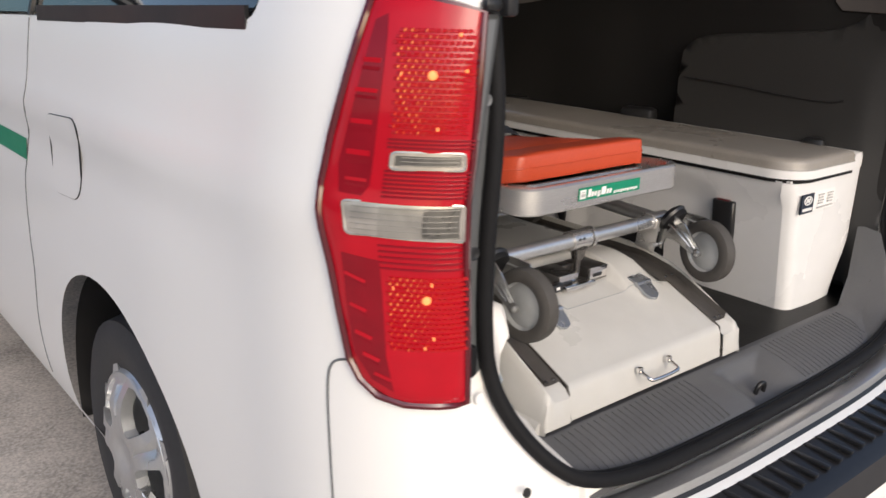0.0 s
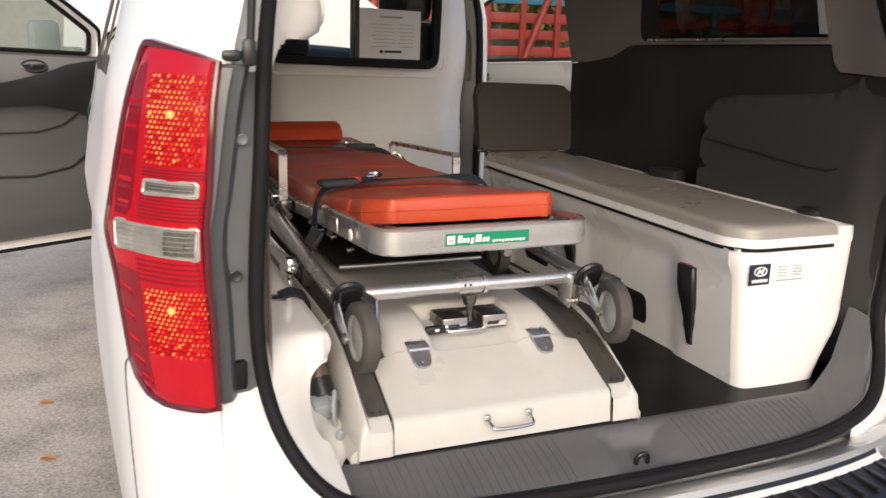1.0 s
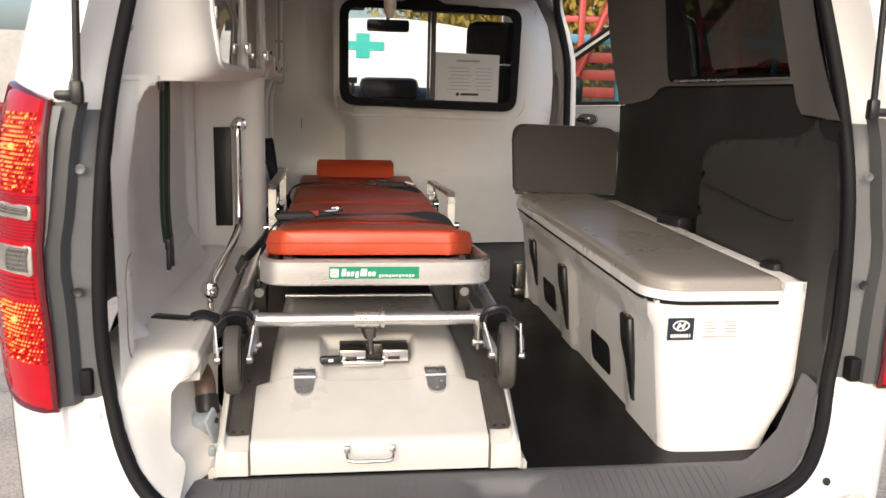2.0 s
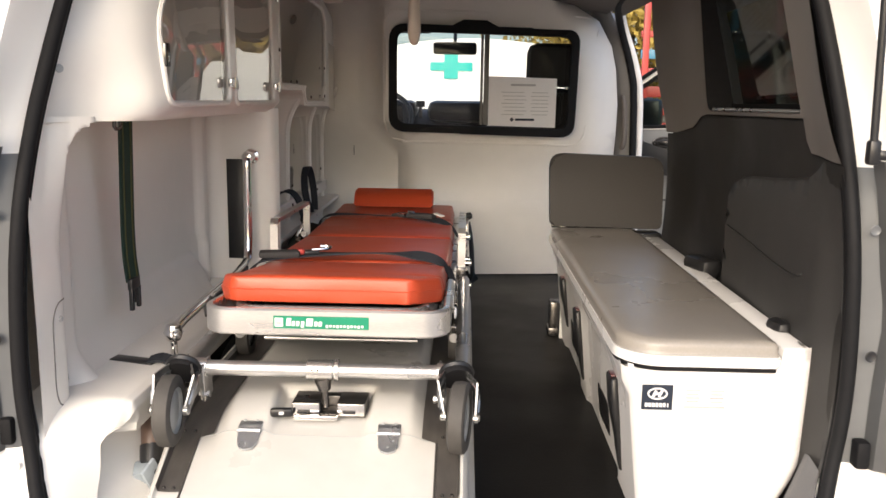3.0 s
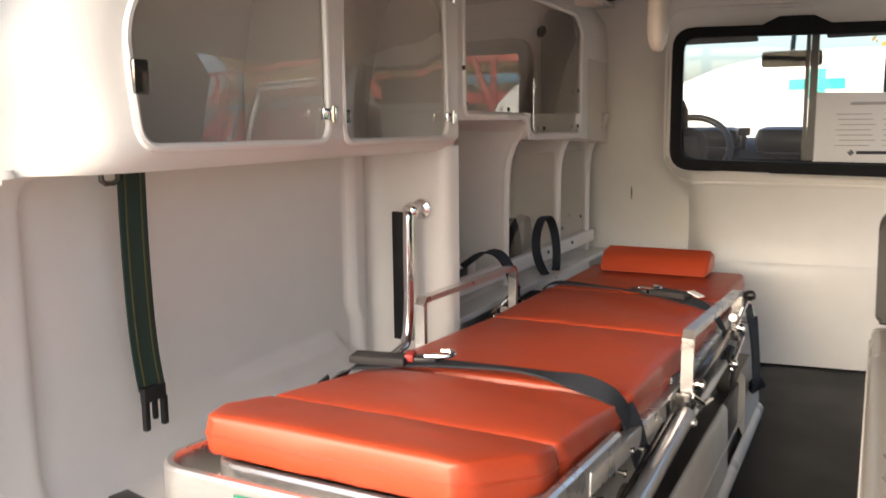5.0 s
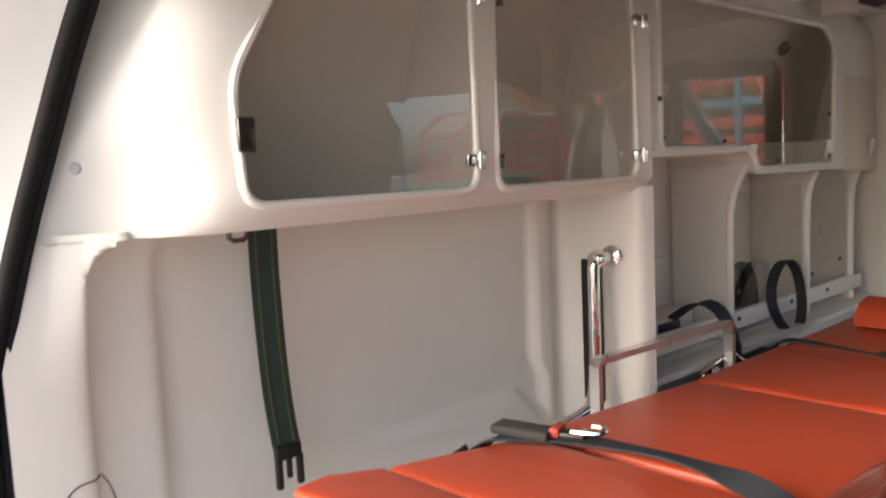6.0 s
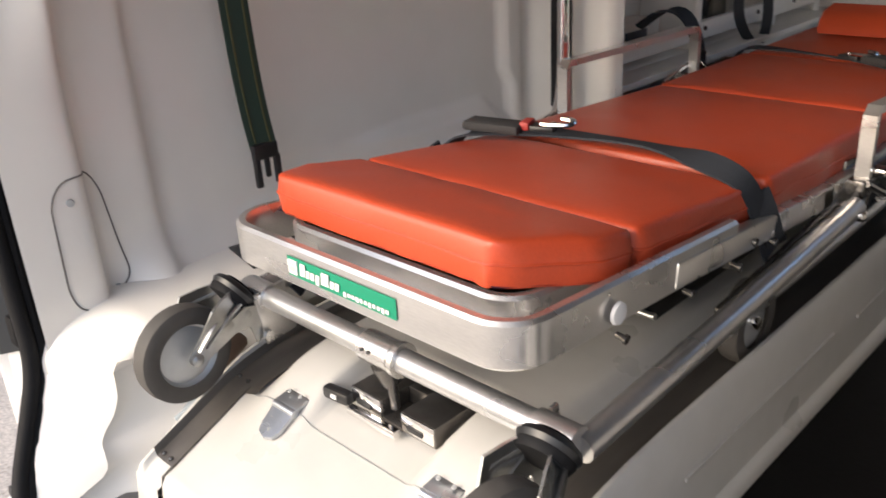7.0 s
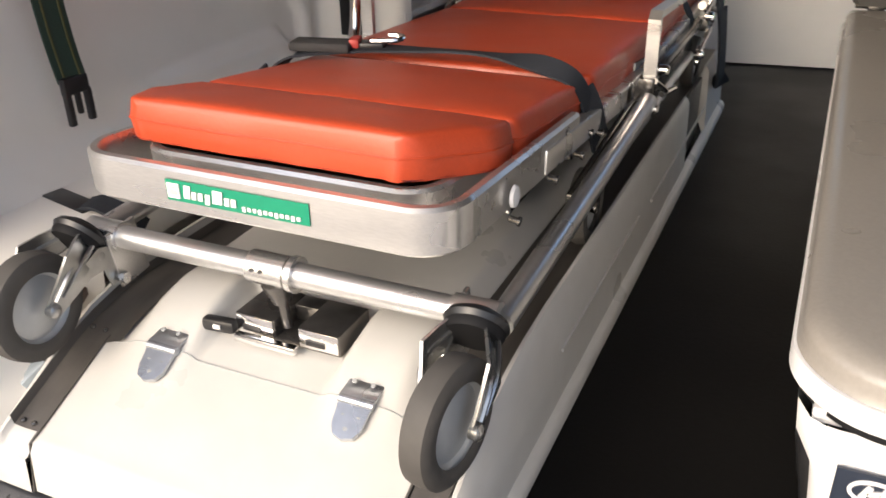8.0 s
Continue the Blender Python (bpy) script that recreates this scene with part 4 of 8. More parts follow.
def bulk(u, v):
    """The bulkhead's face: a hollow beside the shelves; towards the side door it rounds forward to the centre pillar."""
    y = 2.392 - 0.04 * ease(1.11, 1.30, v) + 0.012 * ease(0.98, 0.988, v) - 0.02 * ease(1.6, 1.85, v) - 0.03 * ease(0.1, -0.27, u) * ease(1.2, 1.35, v)
    rim_u = lerp([(1.0, -0.175), (1.22, -0.19), (1.33, -0.290), (1.90, -0.290)], v)
    y += 0.12 * ease(rim_u, rim_u - 0.06, u)
    edge = lerp([(0.64, 0.705), (1.15, 0.712), (1.42, 0.715), (1.58, 0.70), (1.68, 0.675), (1.79, 0.61), (1.855, 0.50)], v)
    k = ease(edge - 0.11, edge, u) ** 2
    return Vector((u + 0.048 * k, y + bulk_yaw(u) + 0.12 * k, v))


BW = [(-0.270, 1.294), (0.540, 1.273), (0.556, 1.738), (-0.27, 1.748)]
bh = rounded([(*p, 0) for p in BW], 0.07)
wall = [(-0.76, 0.64), (0.705, 0.64), (0.712, 1.15), (0.715, 1.42), (0.70, 1.58), (0.675, 1.68), (0.61, 1.79), (0.50, 1.855), (0.30, 1.885), (-0.70, 1.88), (-0.76, 1.80)]
bulkhead = solo("wall_front", sheet(wall, [[(p.x, p.y) for p in bh]], 0.045, bulk, 0.0), M_GRP, "warm white moulded bulkhead with a sliding window", "wall", kind="structure", sharp=60)
lp = sheet([(p.x, p.y) for p in rounded([(-0.20, 0.645, 0), (0.70, 0.645, 0), (0.70, 0.984, 0), (-0.20, 0.984, 0)], 0.01)], [], 0.05, lambda u, v: bulk(u, v) + Vector((0, -0.026, 0)))
bmesh.ops.solidify(lp, geom=list(lp.faces), thickness=0.018)
part("lower_panel", lp, M_GRP, bulkhead, "white lower bulkhead panel", sharp=50)
inner = rounded([(-0.235, 1.329, 0), (0.510, 1.310, 0), (0.522, 1.706, 0), (-0.235, 1.716, 0)], 0.045)
outer = bh
f = sheet([(p.x, p.y) for p in outer], [[(p.x, p.y) for p in inner]], 0.05, lambda u, v: Vector((u, 2.322 + bulk_yaw(u), v)))
bmesh.ops.solidify(f, geom=list(f.faces), thickness=-0.04)
bwin = part("window_frame", f, M_RUBBER, bulkhead, "black rubber window frame")
part("window_mullion", boxes(((0.152, 2.335 + bulk_yaw(0.15), 1.525), (0.022, 0.02, 0.40)), ((0.132, 2.342 + bulk_yaw(0.13), 1.525), (0.012, 0.016, 0.40))), M_BLACK, bwin)
for x0, x1, yy in ((-0.24, 0.145, 2.342), (0.155, 0.525, 2.335)):
    part("window_pane", sheet([(x0, 1.325), (x1, 1.325), (x1, 1.73), (x0, 1.73)], [], 0.3, lambda u, v: Vector((u, yy + bulk_yaw(u), v))), M_CLEAR, bwin, "clear sliding glass pane")
rim = bmesh.new()
lip = rounded([(-0.292, 1.25, 0), (0.60, 1.235, 0), (0.62, 1.80, 0), (-0.292, 1.81, 0)], 0.08)
tube(rim, [bulk(p.x, p.y) + Vector((0, 0.006, 0)) for p in lip], 0.008, 10, closed=True)
part("moulded_lip", rim, M_GRP, bulkhead)
clips = bmesh.new()
for x, z in ((-0.20, 1.318), (0.12, 1.315), (0.50, 1.305), (0.52, 1.53), (0.40, 1.735), (-0.252, 1.55)):
    lathe(clips, [(0.004, 0), (0.003, 0.003), (0, 0.004)], (x, 2.321 + bulk_yaw(x), z), (0, -1, 0), 8)
pieces("frame_screw", clips, M_ALU, bwin)
slit = boxes((bulk(-0.444, 1.212) + Vector((0, -0.001, 0)), (0.0025, 0.006, 0.075)))
part("wall_slit", slit, M_BLACK, bulkhead)

# headliner
cl = loft([[Vector((x, y, 1.885 - 0.075 * abs(x / 0.72) ** 4 - 0.02 * ease(0.5, 0.05, y))) for x in np.linspace(-0.74, 0.74, 25)] for y in np.linspace(0.03, 2.42, 14)])
solo("ceiling", cl, M_LINER, "grey fabric headliner", "ceiling", kind="structure", sharp=60)

# ---- left wall moulding ----
n_low, low_path = path_at(smooth_path([(-0.672, 0.012, 0), (-0.668, 0.07, 0), (-0.667, 0.112, 0), (-0.672, 0.124, 0), (-0.700, 0.134, 0), (-0.704, 0.15, 0), (-0.703, 0.225, 0), (-0.708, 0.238, 0), (-0.722, 0.25, 0), (-0.725, 0.30, 0), (-0.725, 0.6, 0), (-0.725, 1.02, 0), (-0.724, 1.10, 0), (-0.715, 1.145, 0), (-0.685, 1.164, 0), (-0.65, 1.168, 0), (-0.56, 1.17, 0), (-0.515, 1.178, 0), (-0.505, 1.21, 0)], 2))


def left_low(u, v):
    x, y = low_path(u)
    top = min(max(0.0, v - 1.335), 0.0549)
    shift = 0.055 - math.sqrt(0.055 ** 2 - top ** 2)
    if y < 0.5:
        x = low_path(max(0.0, u - shift * ease(0.5, 0.3, y)))[0]
    if y < 0.14 + shift:
        flow = lerp([(0.0, -0.672), (0.018, -0.672), (0.06, -0.664), (0.12, -0.640), (0.16, -0.612)], y)
        x += (flow - x) * ease(1.15, 1.395, v) * ease(0.136 + shift, 0.118 + shift, y)
    # raised wheel-arch corner: an upright step that turns rearwards over the arch
    step = max(ease(1.058, 1.074, y - 0.02 * ease(1.05, 1.0, v)), ease(0.45, 0.95, y) * ease(1.0, 0.960, v + 0.05 * ease(1.0, 1.07, y)))
    x += 0.024 * step * ease(1.15, 1.10, y)
    x += 0.05 * ease(0.985, 0.86, v) ** 2 * ease(0.14, 0.22, y) * ease(1.10, 1.0, y)
    return Vector((x, y + max(0.0, seal_y(v) + 0.004) * ease(0.14, 0.0, y), v))


wall_left = solo("wall_left", sheet([(0, 0.64), (n_low, 0.64), (n_low, 1.405), (0, 1.405)], [], 0.0075, left_low), M_GRP, "warm white gelcoat side wall with a recess", "wall", kind="structure", sharp=75)
# ledge over the wheel arch and the hollow below it
def shelf(u, v):
    """u along the van, v across from the wall (0) to the lip and down (1)."""
    x = float(np.interp(v, [0, 0.62, 0.74, 0.84, 1.0], [-0.73, -0.566, -0.552, -0.546, -0.552]))
    z = float(np.interp(v, [0, 0.10, 0.62, 0.74, 0.84, 1.0], [0.900, 0.886, 0.880, 0.875, 0.860, 0.812]))
    a = min(math.pi / 2, max(0.0, (0.125 - u) / 0.072))
    z = max(z - (z - 0.806) * (1 - math.cos(a)) * 1.02, 0.806) if a else z
    x = min(x, lerp([(0.808, -0.597), (0.818, -0.592), (0.831, -0.580), (0.840, -0.556), (0.858, -0.546), (0.90, -0.546)], z)) if a else x
    return Vector((x, u if not a else 0.125 - (0.125 - foot_at(x, 0.808).y) * math.sin(a), z))


def foot_at(x, z):
    """The pillar foot's face between the seal and the pocket."""
    sx = -lerp(sorted((c, b) for b, c in SEAL if 0.601 < c < 1.5), max(z, 0.612)) * 1.014
    k = ease(sx, sx + 0.070, x)
    back = 0.06 * (1 - math.sqrt(1 - min(1.0, max(0.0, (z - 0.812) / 0.068)) ** 2)) * ease(-0.675, -0.645, x)
    return Vector((x, (seal_y(z) + 0.006) * (1 - k) + (0.052 + 0.030 * ease(-0.575, -0.548, x) - 0.072 * ease(0.78, 0.64, z) + 0.022 * ease(-0.640, -0.594, x) ** 2) * k + back, z))


part("ledge", sheet([(0.125 - 0.072 * math.pi / 2, 0), (1.16, 0), (1.16, 1), (0.125 - 0.072 * math.pi / 2, 1)], [], 0.014, shelf), M_GRP, wall_left, "white moulded ledge", sharp=70)
FOOT = smooth_path([(-0.600, 0.882, 0), (-0.572, 0.880, 0), (-0.553, 0.872, 0), (-0.547, 0.858, 0), (-0.552, 0.838, 0), (-0.588, 0.831, 0), (-0.597, 0.812, 0), (-0.598, 0.745, 0), (-0.592, 0.718, 0), (-0.570, 0.700, 0), (-0.562, 0.680, 0), (-0.562, 0.612, 0)], 2)


foot_rim = [(-0.597, 0.809)] + [(p.x, p.y) for p in FOOT if p.y < 0.8075]
seal_rim = [(-lerp(sorted((c, b) for b, c in SEAL if 0.601 < c < 1.5), z) * 1.014 + 0.001, z) for z in np.linspace(0.622, 0.809, 14)]
part("foot_panel", sheet(foot_rim + [(-0.615, 0.612)] + seal_rim, [], 0.013, foot_at), M_GRP, wall_left, "white moulded pillar foot with a pocket", sharp=80)
part("pocket_wall", loft([[foot_at(p.x, p.y) + Vector((dx * (1 if p.y < 0.845 else 0), dy, 0)) for p in FOOT[18:]] for dx, dy in ((0, 0), (-0.003, 0.004), (-0.006, 0.03), (0.0, 0.09), (0.025, 0.16), (0.06, 0.21))]), M_GRP, wall_left, "moulded pocket beside the platform", sharp=70)
lid = rounded([(0.066, 1.045, 0), (0.088, 1.073, 0), (0.138, 1.073, 0), (0.155, 1.04, 0), (0.172, 0.90, 0), (0.15, 0.874, 0), (0.075, 0.878, 0), (0.062, 0.91, 0)], 0.02, 4)
def low_u(y):
    lo, hi = 0.0, n_low
    for _ in range(30):
        mid = (lo + hi) / 2
        lo, hi = (mid, hi) if low_path(mid)[1] < y else (lo, mid)
    return lo


hatch = bmesh.new()
tube(hatch, [left_low(low_u(q.x), q.y) + Vector((0.0005, 0, 0)) for a, b in zip(lid, lid[1:] + lid[:1]) for q in (a, a * 0.67 + b * 0.33, a * 0.33 + b * 0.67)], 0.0013, 6, closed=True)
part("hatch_groove", hatch, M_LINER, wall_left, "narrow groove round an access hatch")
dots = bmesh.new()
for y, z in ((0.095, 1.04), (0.150, 0.882)):
    lathe(dots, [(0.006, 0), (0.005, 0.003), (0, 0.004)], left_low(low_u(y), z), (1, -0.2, 0), 10)
lathe(dots, [(0.008, 0), (0.007, 0.003), (0, 0.004)], foot_at(-0.592, 0.652), (0.2, -0.95, 0.1), 10)
pieces("wall_screw", dots, M_DISC, wall_left)

# ---- wall cabinet with glazed doors ----
n_cab, cab_path = path_at(smooth_path([(-0.672, 0.018, 0), (-0.664, 0.06, 0), (-0.640, 0.12, 0), (-0.600, 0.172, 0), (-0.560, 0.208, 0), (-0.533, 0.238, 0), (-0.519, 0.272, 0), (-0.514, 0.32, 0), (-0.513, 0.45, 0), (-0.512, 1.0, 0), (-0.505, 1.17, 0), (-0.500, 1.20, 0)], 3))
U0 = n_cab - 1.20


def cab_u(y):
    """The way along the cabinet's face to the place y, on its straight part."""
    return U0 + y


def cab(u, v):
    x, y = cab_path(u)
    if y < 0.42:
        x += (-0.513 - 0.159 * ((0.42 - y) / 0.402) ** 2 - x) * ease(1.41, 1.56, v)
    x -= 0.030 * ease(1.425, 1.395, v) ** 2 * ease(0.13, 0.26, y) + 0.05 * ease(1.70, 1.86, v) ** 2
    x += 0.04 * ease(0.30, 0.05, y) * 0
    return Vector((x, y + min(0.15, seal_y(v)) * ease(0.3, 0.0, y), v))


screw_u = min(np.linspace(0, 0.3, 61), key=lambda u: abs(cab(u, 1.489).y - 0.118))
part("moulding_screw", turned([(0.008, 0), (0.007, 0.003), (0, 0.004)], cab(screw_u + 0.010, 1.489), (0.8, -0.6, 0), 10), M_DISC, wall_left)
cabinet = thing("wall_cabinet", (-0.6, 0.7, 1.39), "warm white moulded wall cabinet with smoked acrylic doors", "cabinet")
D1 = [(p.x, p.y) for p in rounded([(cab_u(0.288), 1.428, 0), (cab_u(0.714), 1.424, 0), (cab_u(0.722), 1.80, 0), (cab_u(0.41), 1.80, 0), (cab_u(0.288), 1.60, 0)], 0.035)]
D2 = [(p.x, p.y) for p in rounded([(cab_u(0.760), 1.424, 0), (cab_u(1.158), 1.422, 0), (cab_u(1.162), 1.80, 0), (cab_u(0.772), 1.80, 0)], 0.03)]
shell = part("body", sheet([(0, 1.395), (n_cab, 1.395), (n_cab, 1.855), (0, 1.855)], [D1, D2], 0.03, cab), M_GRP, cabinet, "white moulded cabinet front", sharp=70)
rimb = bmesh.new()
for d in (D1, D2):
    tube(rimb, [cab(a, b) + Vector((-0.002, 0, 0)) for a, b in d], 0.007, 8, closed=True)
part("door_lip", rimb, M_GRP, shell)
under = loft([[Vector((cab(u, 1.395).x - 0.001, cab_path(u)[1], 1.396)), Vector((-0.66, cab_path(u)[1], 1.392)), Vector((-0.76, cab_path(u)[1], 1.392))] for u in np.linspace(0.06, n_cab, 24)])
part("underside", under, M_GRP, cabinet)
part("carcass_back", loft([[Vector((x, y, z)) for x, z in ((-0.735, 1.39), (-0.73, 1.50), (-0.69, 1.68), (-0.60, 1.85))] for y in (0.26, 0.5, 0.8, 1.19)]), M_GRP, cabinet, "leaning rear wall of the cabinet")
inner = boxes(((-0.65, 0.76, 1.407), (0.16, 0.87, 0.01)), ((-0.665, 0.27, 1.62), (0.15, 0.01, 0.44)), ((-0.63, 1.19, 1.62), (0.22, 0.012, 0.44)), ((-0.64, 0.72, 1.845), (0.2, 0.95, 0.01)))
pieces("carcass_panel", inner, M_GRP, cabinet)
part("divider", boxes(((-0.63, 0.742, 1.62), (0.18, 0.012, 0.43))), M_GRP, cabinet)
for d, fittings in ((D1, ((0.700, 1.474, 0), (0.712, 1.736, 0), (0.298, 1.522, 1), (0.395, 1.762, 1))), (D2, ((1.152, 1.468, 0), (1.158, 1.727, 0), (0.768, 1.470, 2), (0.780, 1.737, 2)))):
    door = part("door", sheet([(a, b) for a, b in d], [], 0.2, lambda u, v: cab(u, v) + Vector((-0.006, 0, 0))), M_SMOKE, cabinet, "smoked clear acrylic door")
    for y, z, sort in fittings:
        x = cab(cab_u(y), z).x
        if sort == 0:
            hb = boxes(((x + 0.009, y - 0.004, z), (0.008, 0.030, 0.020)), ((x + 0.011, y + 0.015, z), (0.014, 0.008, 0.026)), bevel=0.002)
            tube(hb, [(x + 0.014, y + 0.008, z - 0.014), (x + 0.014, y + 0.008, z + 0.014)], 0.004, 8)
            part("hinge", hb, M_CHROME, door, "small bright metal hinge")
        elif sort == 1:
            part("catch", boxes(((x + 0.004, y, z), (0.010, 0.026, 0.046)), bevel=0.003), M_STEEL, door, "dark catch")
        else:
            part("hinge", boxes(((x + 0.002, y, z), (0.006, 0.012, 0.024)), bevel=0.001), M_STEEL, door, "small dull strike plate")

# ---- open shelves ahead of the cabinet ----
rack = thing("wall_shelf_unit", (-0.6, 1.75, 1.05), "warm white moulded shelf unit with acrylic panels", "shelf")
TOP = [(1.205, 1.462), (1.60, 1.462), (1.632, 1.446), (1.645, 1.408), (2.08, 1.402), (2.45, 1.385), (2.45, 1.86), (1.205, 1.86)]
P3 = [(1.245, 1.478), (1.628, 1.472), (1.662, 1.420), (2.085, 1.415), (2.100, 1.735), (2.040, 1.782), (1.250, 1.80)]
P3 = [(p.x, p.y) for p in rounded([(*p, 0) for p in P3], 0.02)]


def rack_face(u, v):
    x = -0.508 - 0.05 * ease(1.74, 1.86, v) ** 2 - 0.02 * ease(2.15, 2.45, u) ** 2
    return Vector((x, u, v))


face = part("body", sheet(TOP, [P3], 0.04, rack_face), M_GRP, rack, sharp=70)
lipb = bmesh.new()
tube(lipb, [rack_face(a, b) for a, b in P3], 0.007, 8, closed=True)
part("panel_lip", lipb, M_GRP, face)
soffit_line = smooth_path([(*p, 0) for p in TOP[:6]], 1)
part("soffit", loft([[rack_face(p.x, p.y), Vector((-0.52, p.x, p.y - 0.004)), Vector((-0.73, p.x, p.y))] for p in soffit_line]), M_GRP, rack, "moulded underside of the upper panel", sharp=70)
part("acrylic_panel", sheet(P3, [], 0.3, lambda u, v: Vector((-0.514, u, v))), M_SMOKE, rack, "clear smoked acrylic panel")
part("acrylic_panel", sheet([(2.150, 1.385), (2.43, 1.372), (2.43, 1.655), (2.150, 1.655)], [], 0.3, lambda u, v: rack_face(u, v) + Vector((0.006, 0, 0))), M_SMOKE, rack)
part("carcass_back", loft([[Vector((x, y, z)) for x, z in ((-0.735, 0.82), (-0.735, 1.38), (-0.725, 1.48), (-0.68, 1.66), (-0.585, 1.85))] for y in (1.19, 1.5, 1.8, 2.1, 2.46)]), M_GRP, rack, "leaning rear wall of the shelves")
pieces("carcass_panel", boxes(((-0.62, 1.82, 0.99), (0.22, 1.26, 0.014)), ((-0.56, 1.82, 1.85), (0.12, 1.24, 0.012))), M_GRP, rack)
for y in (1.205, 1.645, 2.075, 2.38):
    prof = [(-0.73, 0.99), (-0.575, 0.99), (-0.575, 1.30), (-0.565, 1.36), (-0.545, 1.405), (-0.520, 1.44), (-0.510, 1.48), (-0.73, 1.48)]
    pt = bmesh.new()
    prism(pt, [(x, y - 0.008, z) for x, z in prof], (0, 0.016, 0))
    tube(pt, smooth_path([(x, y, z) for x, z in prof[1:7]], 1), 0.011, 8)
    part("partition", pt, M_GRP, rack, "white curved partition edge")
part("kick_rail", boxes(((-0.572, 1.82, 1.045), (0.022, 1.24, 0.045)), bevel=0.006), M_GRP, rack)
part("low_wall", boxes(((-0.63, 1.82, 0.82), (0.10, 1.26, 0.36)), bevel=0.01), M_GRP, rack)
part("back_moulding", boxes(((-0.715, 1.41, 1.20), (0.03, 0.30, 0.016)), ((-0.71, 1.41, 1.10), (0.04, 0.16, 0.08)), bevel=0.006), M_GRP, rack)
part("dark_insert", boxes(((-0.688, 1.38, 1.10), (0.01, 0.10, 0.05)), bevel=0.004), M_BLACK, rack)
part("acrylic_panel", sheet([(1.66, 1.04), (2.065, 1.04), (2.065, 1.36), (1.66, 1.36)], [], 0.3, lambda u, v: Vector((-0.583, u, v))), M_SMOKE, rack)
part("acrylic_panel", sheet([(2.09, 1.04), (2.37, 1.04), (2.37, 1.36), (2.09, 1.36)], [], 0.3, lambda u, v: Vector((-0.580, u, v))), M_SMOKE, rack)
sc = bmesh.new()
for y, z in ((1.25, 1.50), (1.50, 1.488), (1.76, 1.437), (2.06, 1.55), (2.06, 1.44), (1.24, 1.58), (1.66, 1.12), (1.66, 1.05), (1.95, 1.05), (2.08, 1.11), (2.18, 1.05), (2.265, 1.13)):
    lathe(sc, [(0.006, 0), (0.005, 0.004), (0, 0.005)], (-0.506 if z > 1.4 else -0.560, y, z), (1, 0, 0), 8)
pieces("panel_screw", sc, M_STEEL, rack)
knob = turned([(0.016, 0), (0.020, 0.004), (0.016, 0.010), (0.0, 0.012)], (-0.628, 2.05, 1.738), (0.88, -0.3, -0.35), 14)
part("wall_socket_plug", knob, M_BLACK, rack, "round black plug")

solo("ceiling_box", boxes(((-0.462, 2.02, 1.832), (0.070, 0.075, 0.062)), ((-0.462, 2.02, 1.868), (0.085, 0.09, 0.020)), bevel=0.008), M_IVORY, "small ivory plastic box under the ceiling", "box")
drop = thing("ceiling_strap_holder", (-0.107, 1.385, 1.88), "ivory plastic hanging holder fixed to the ceiling", "holder")
grip_rows = []
for z, w, d in ((1.885, 0.016, 0.010), (1.82, 0.015, 0.010), (1.77, 0.015, 0.010), (1.735, 0.019, 0.013), (1.69, 0.021, 0.015), (1.65, 0.021, 0.015), (1.628, 0.018, 0.013), (1.612, 0.011, 0.008), (1.608, 0.003, 0.002)):
    grip_rows.append([Vector((-0.105 + w * math.copysign(abs(math.cos(a)) ** 0.6, math.cos(a)), 1.404 + 2.2 * d * math.copysign(abs(math.sin(a)) ** 0.7, math.sin(a)), z)) for a in (2 * math.pi * k / 16 for k in range(16))])
part("grip", loft(grip_rows, closed=True), M_IVORY, drop, "rounded ivory hand grip", sharp=60)
part("holder_base", boxes(((-0.107, 1.40, 1.872), (0.06, 0.05, 0.03)), bevel=0.008), M_IVORY, drop)

# ---- fittings on the left wall ----
rail = thing("grab_rail", (-0.60, 1.13, 0.90), "polished chrome grab rail on the wall", "grab rail")
part("bar", tubes((smooth_path([(-0.578, 1.142, 1.262), (-0.578, 1.105, 1.262), (-0.578, 1.10, 1.24), (-0.578, 1.10, 0.98), (-0.575, 1.05, 0.945), (-0.572, 0.50, 0.94), (-0.566, 0.40, 0.935)], 2), 0.0125)), M_CHROME, rail)
part("ball", turned([(0.0, -0.022), (0.015, -0.017), (0.021, 0), (0.015, 0.017), (0.0, 0.022)], (-0.566, 0.395, 0.932), (0, 0, 1), 16), M_CHROME, rail, "chrome ball end")
part("ball", turned([(0.0, -0.02), (0.014, -0.015), (0.019, 0), (0.014, 0.015), (0.0, 0.02)], (-0.578, 1.115, 1.262), (0, 1, 0), 16), M_CHROME, rail)
part("post", tubes(([(-0.566, 0.395, 0.92), (-0.566, 0.395, 0.868)], 0.008)), M_CHROME, rail)
part("flange", turned([(0.024, 0), (0.022, 0.006), (0.013, 0.010)], (-0.578, 1.165, 1.262), (0, -1, 0), 20), M_CHROME, rail)
solo("hook_tape", boxes(((-0.630, 1.162, 1.10), (0.052, 0.006, 0.305), (0, 0, -2)), bevel=0.002), M_BLACK, "black hook-and-loop strip stuck on the wall", "tape")

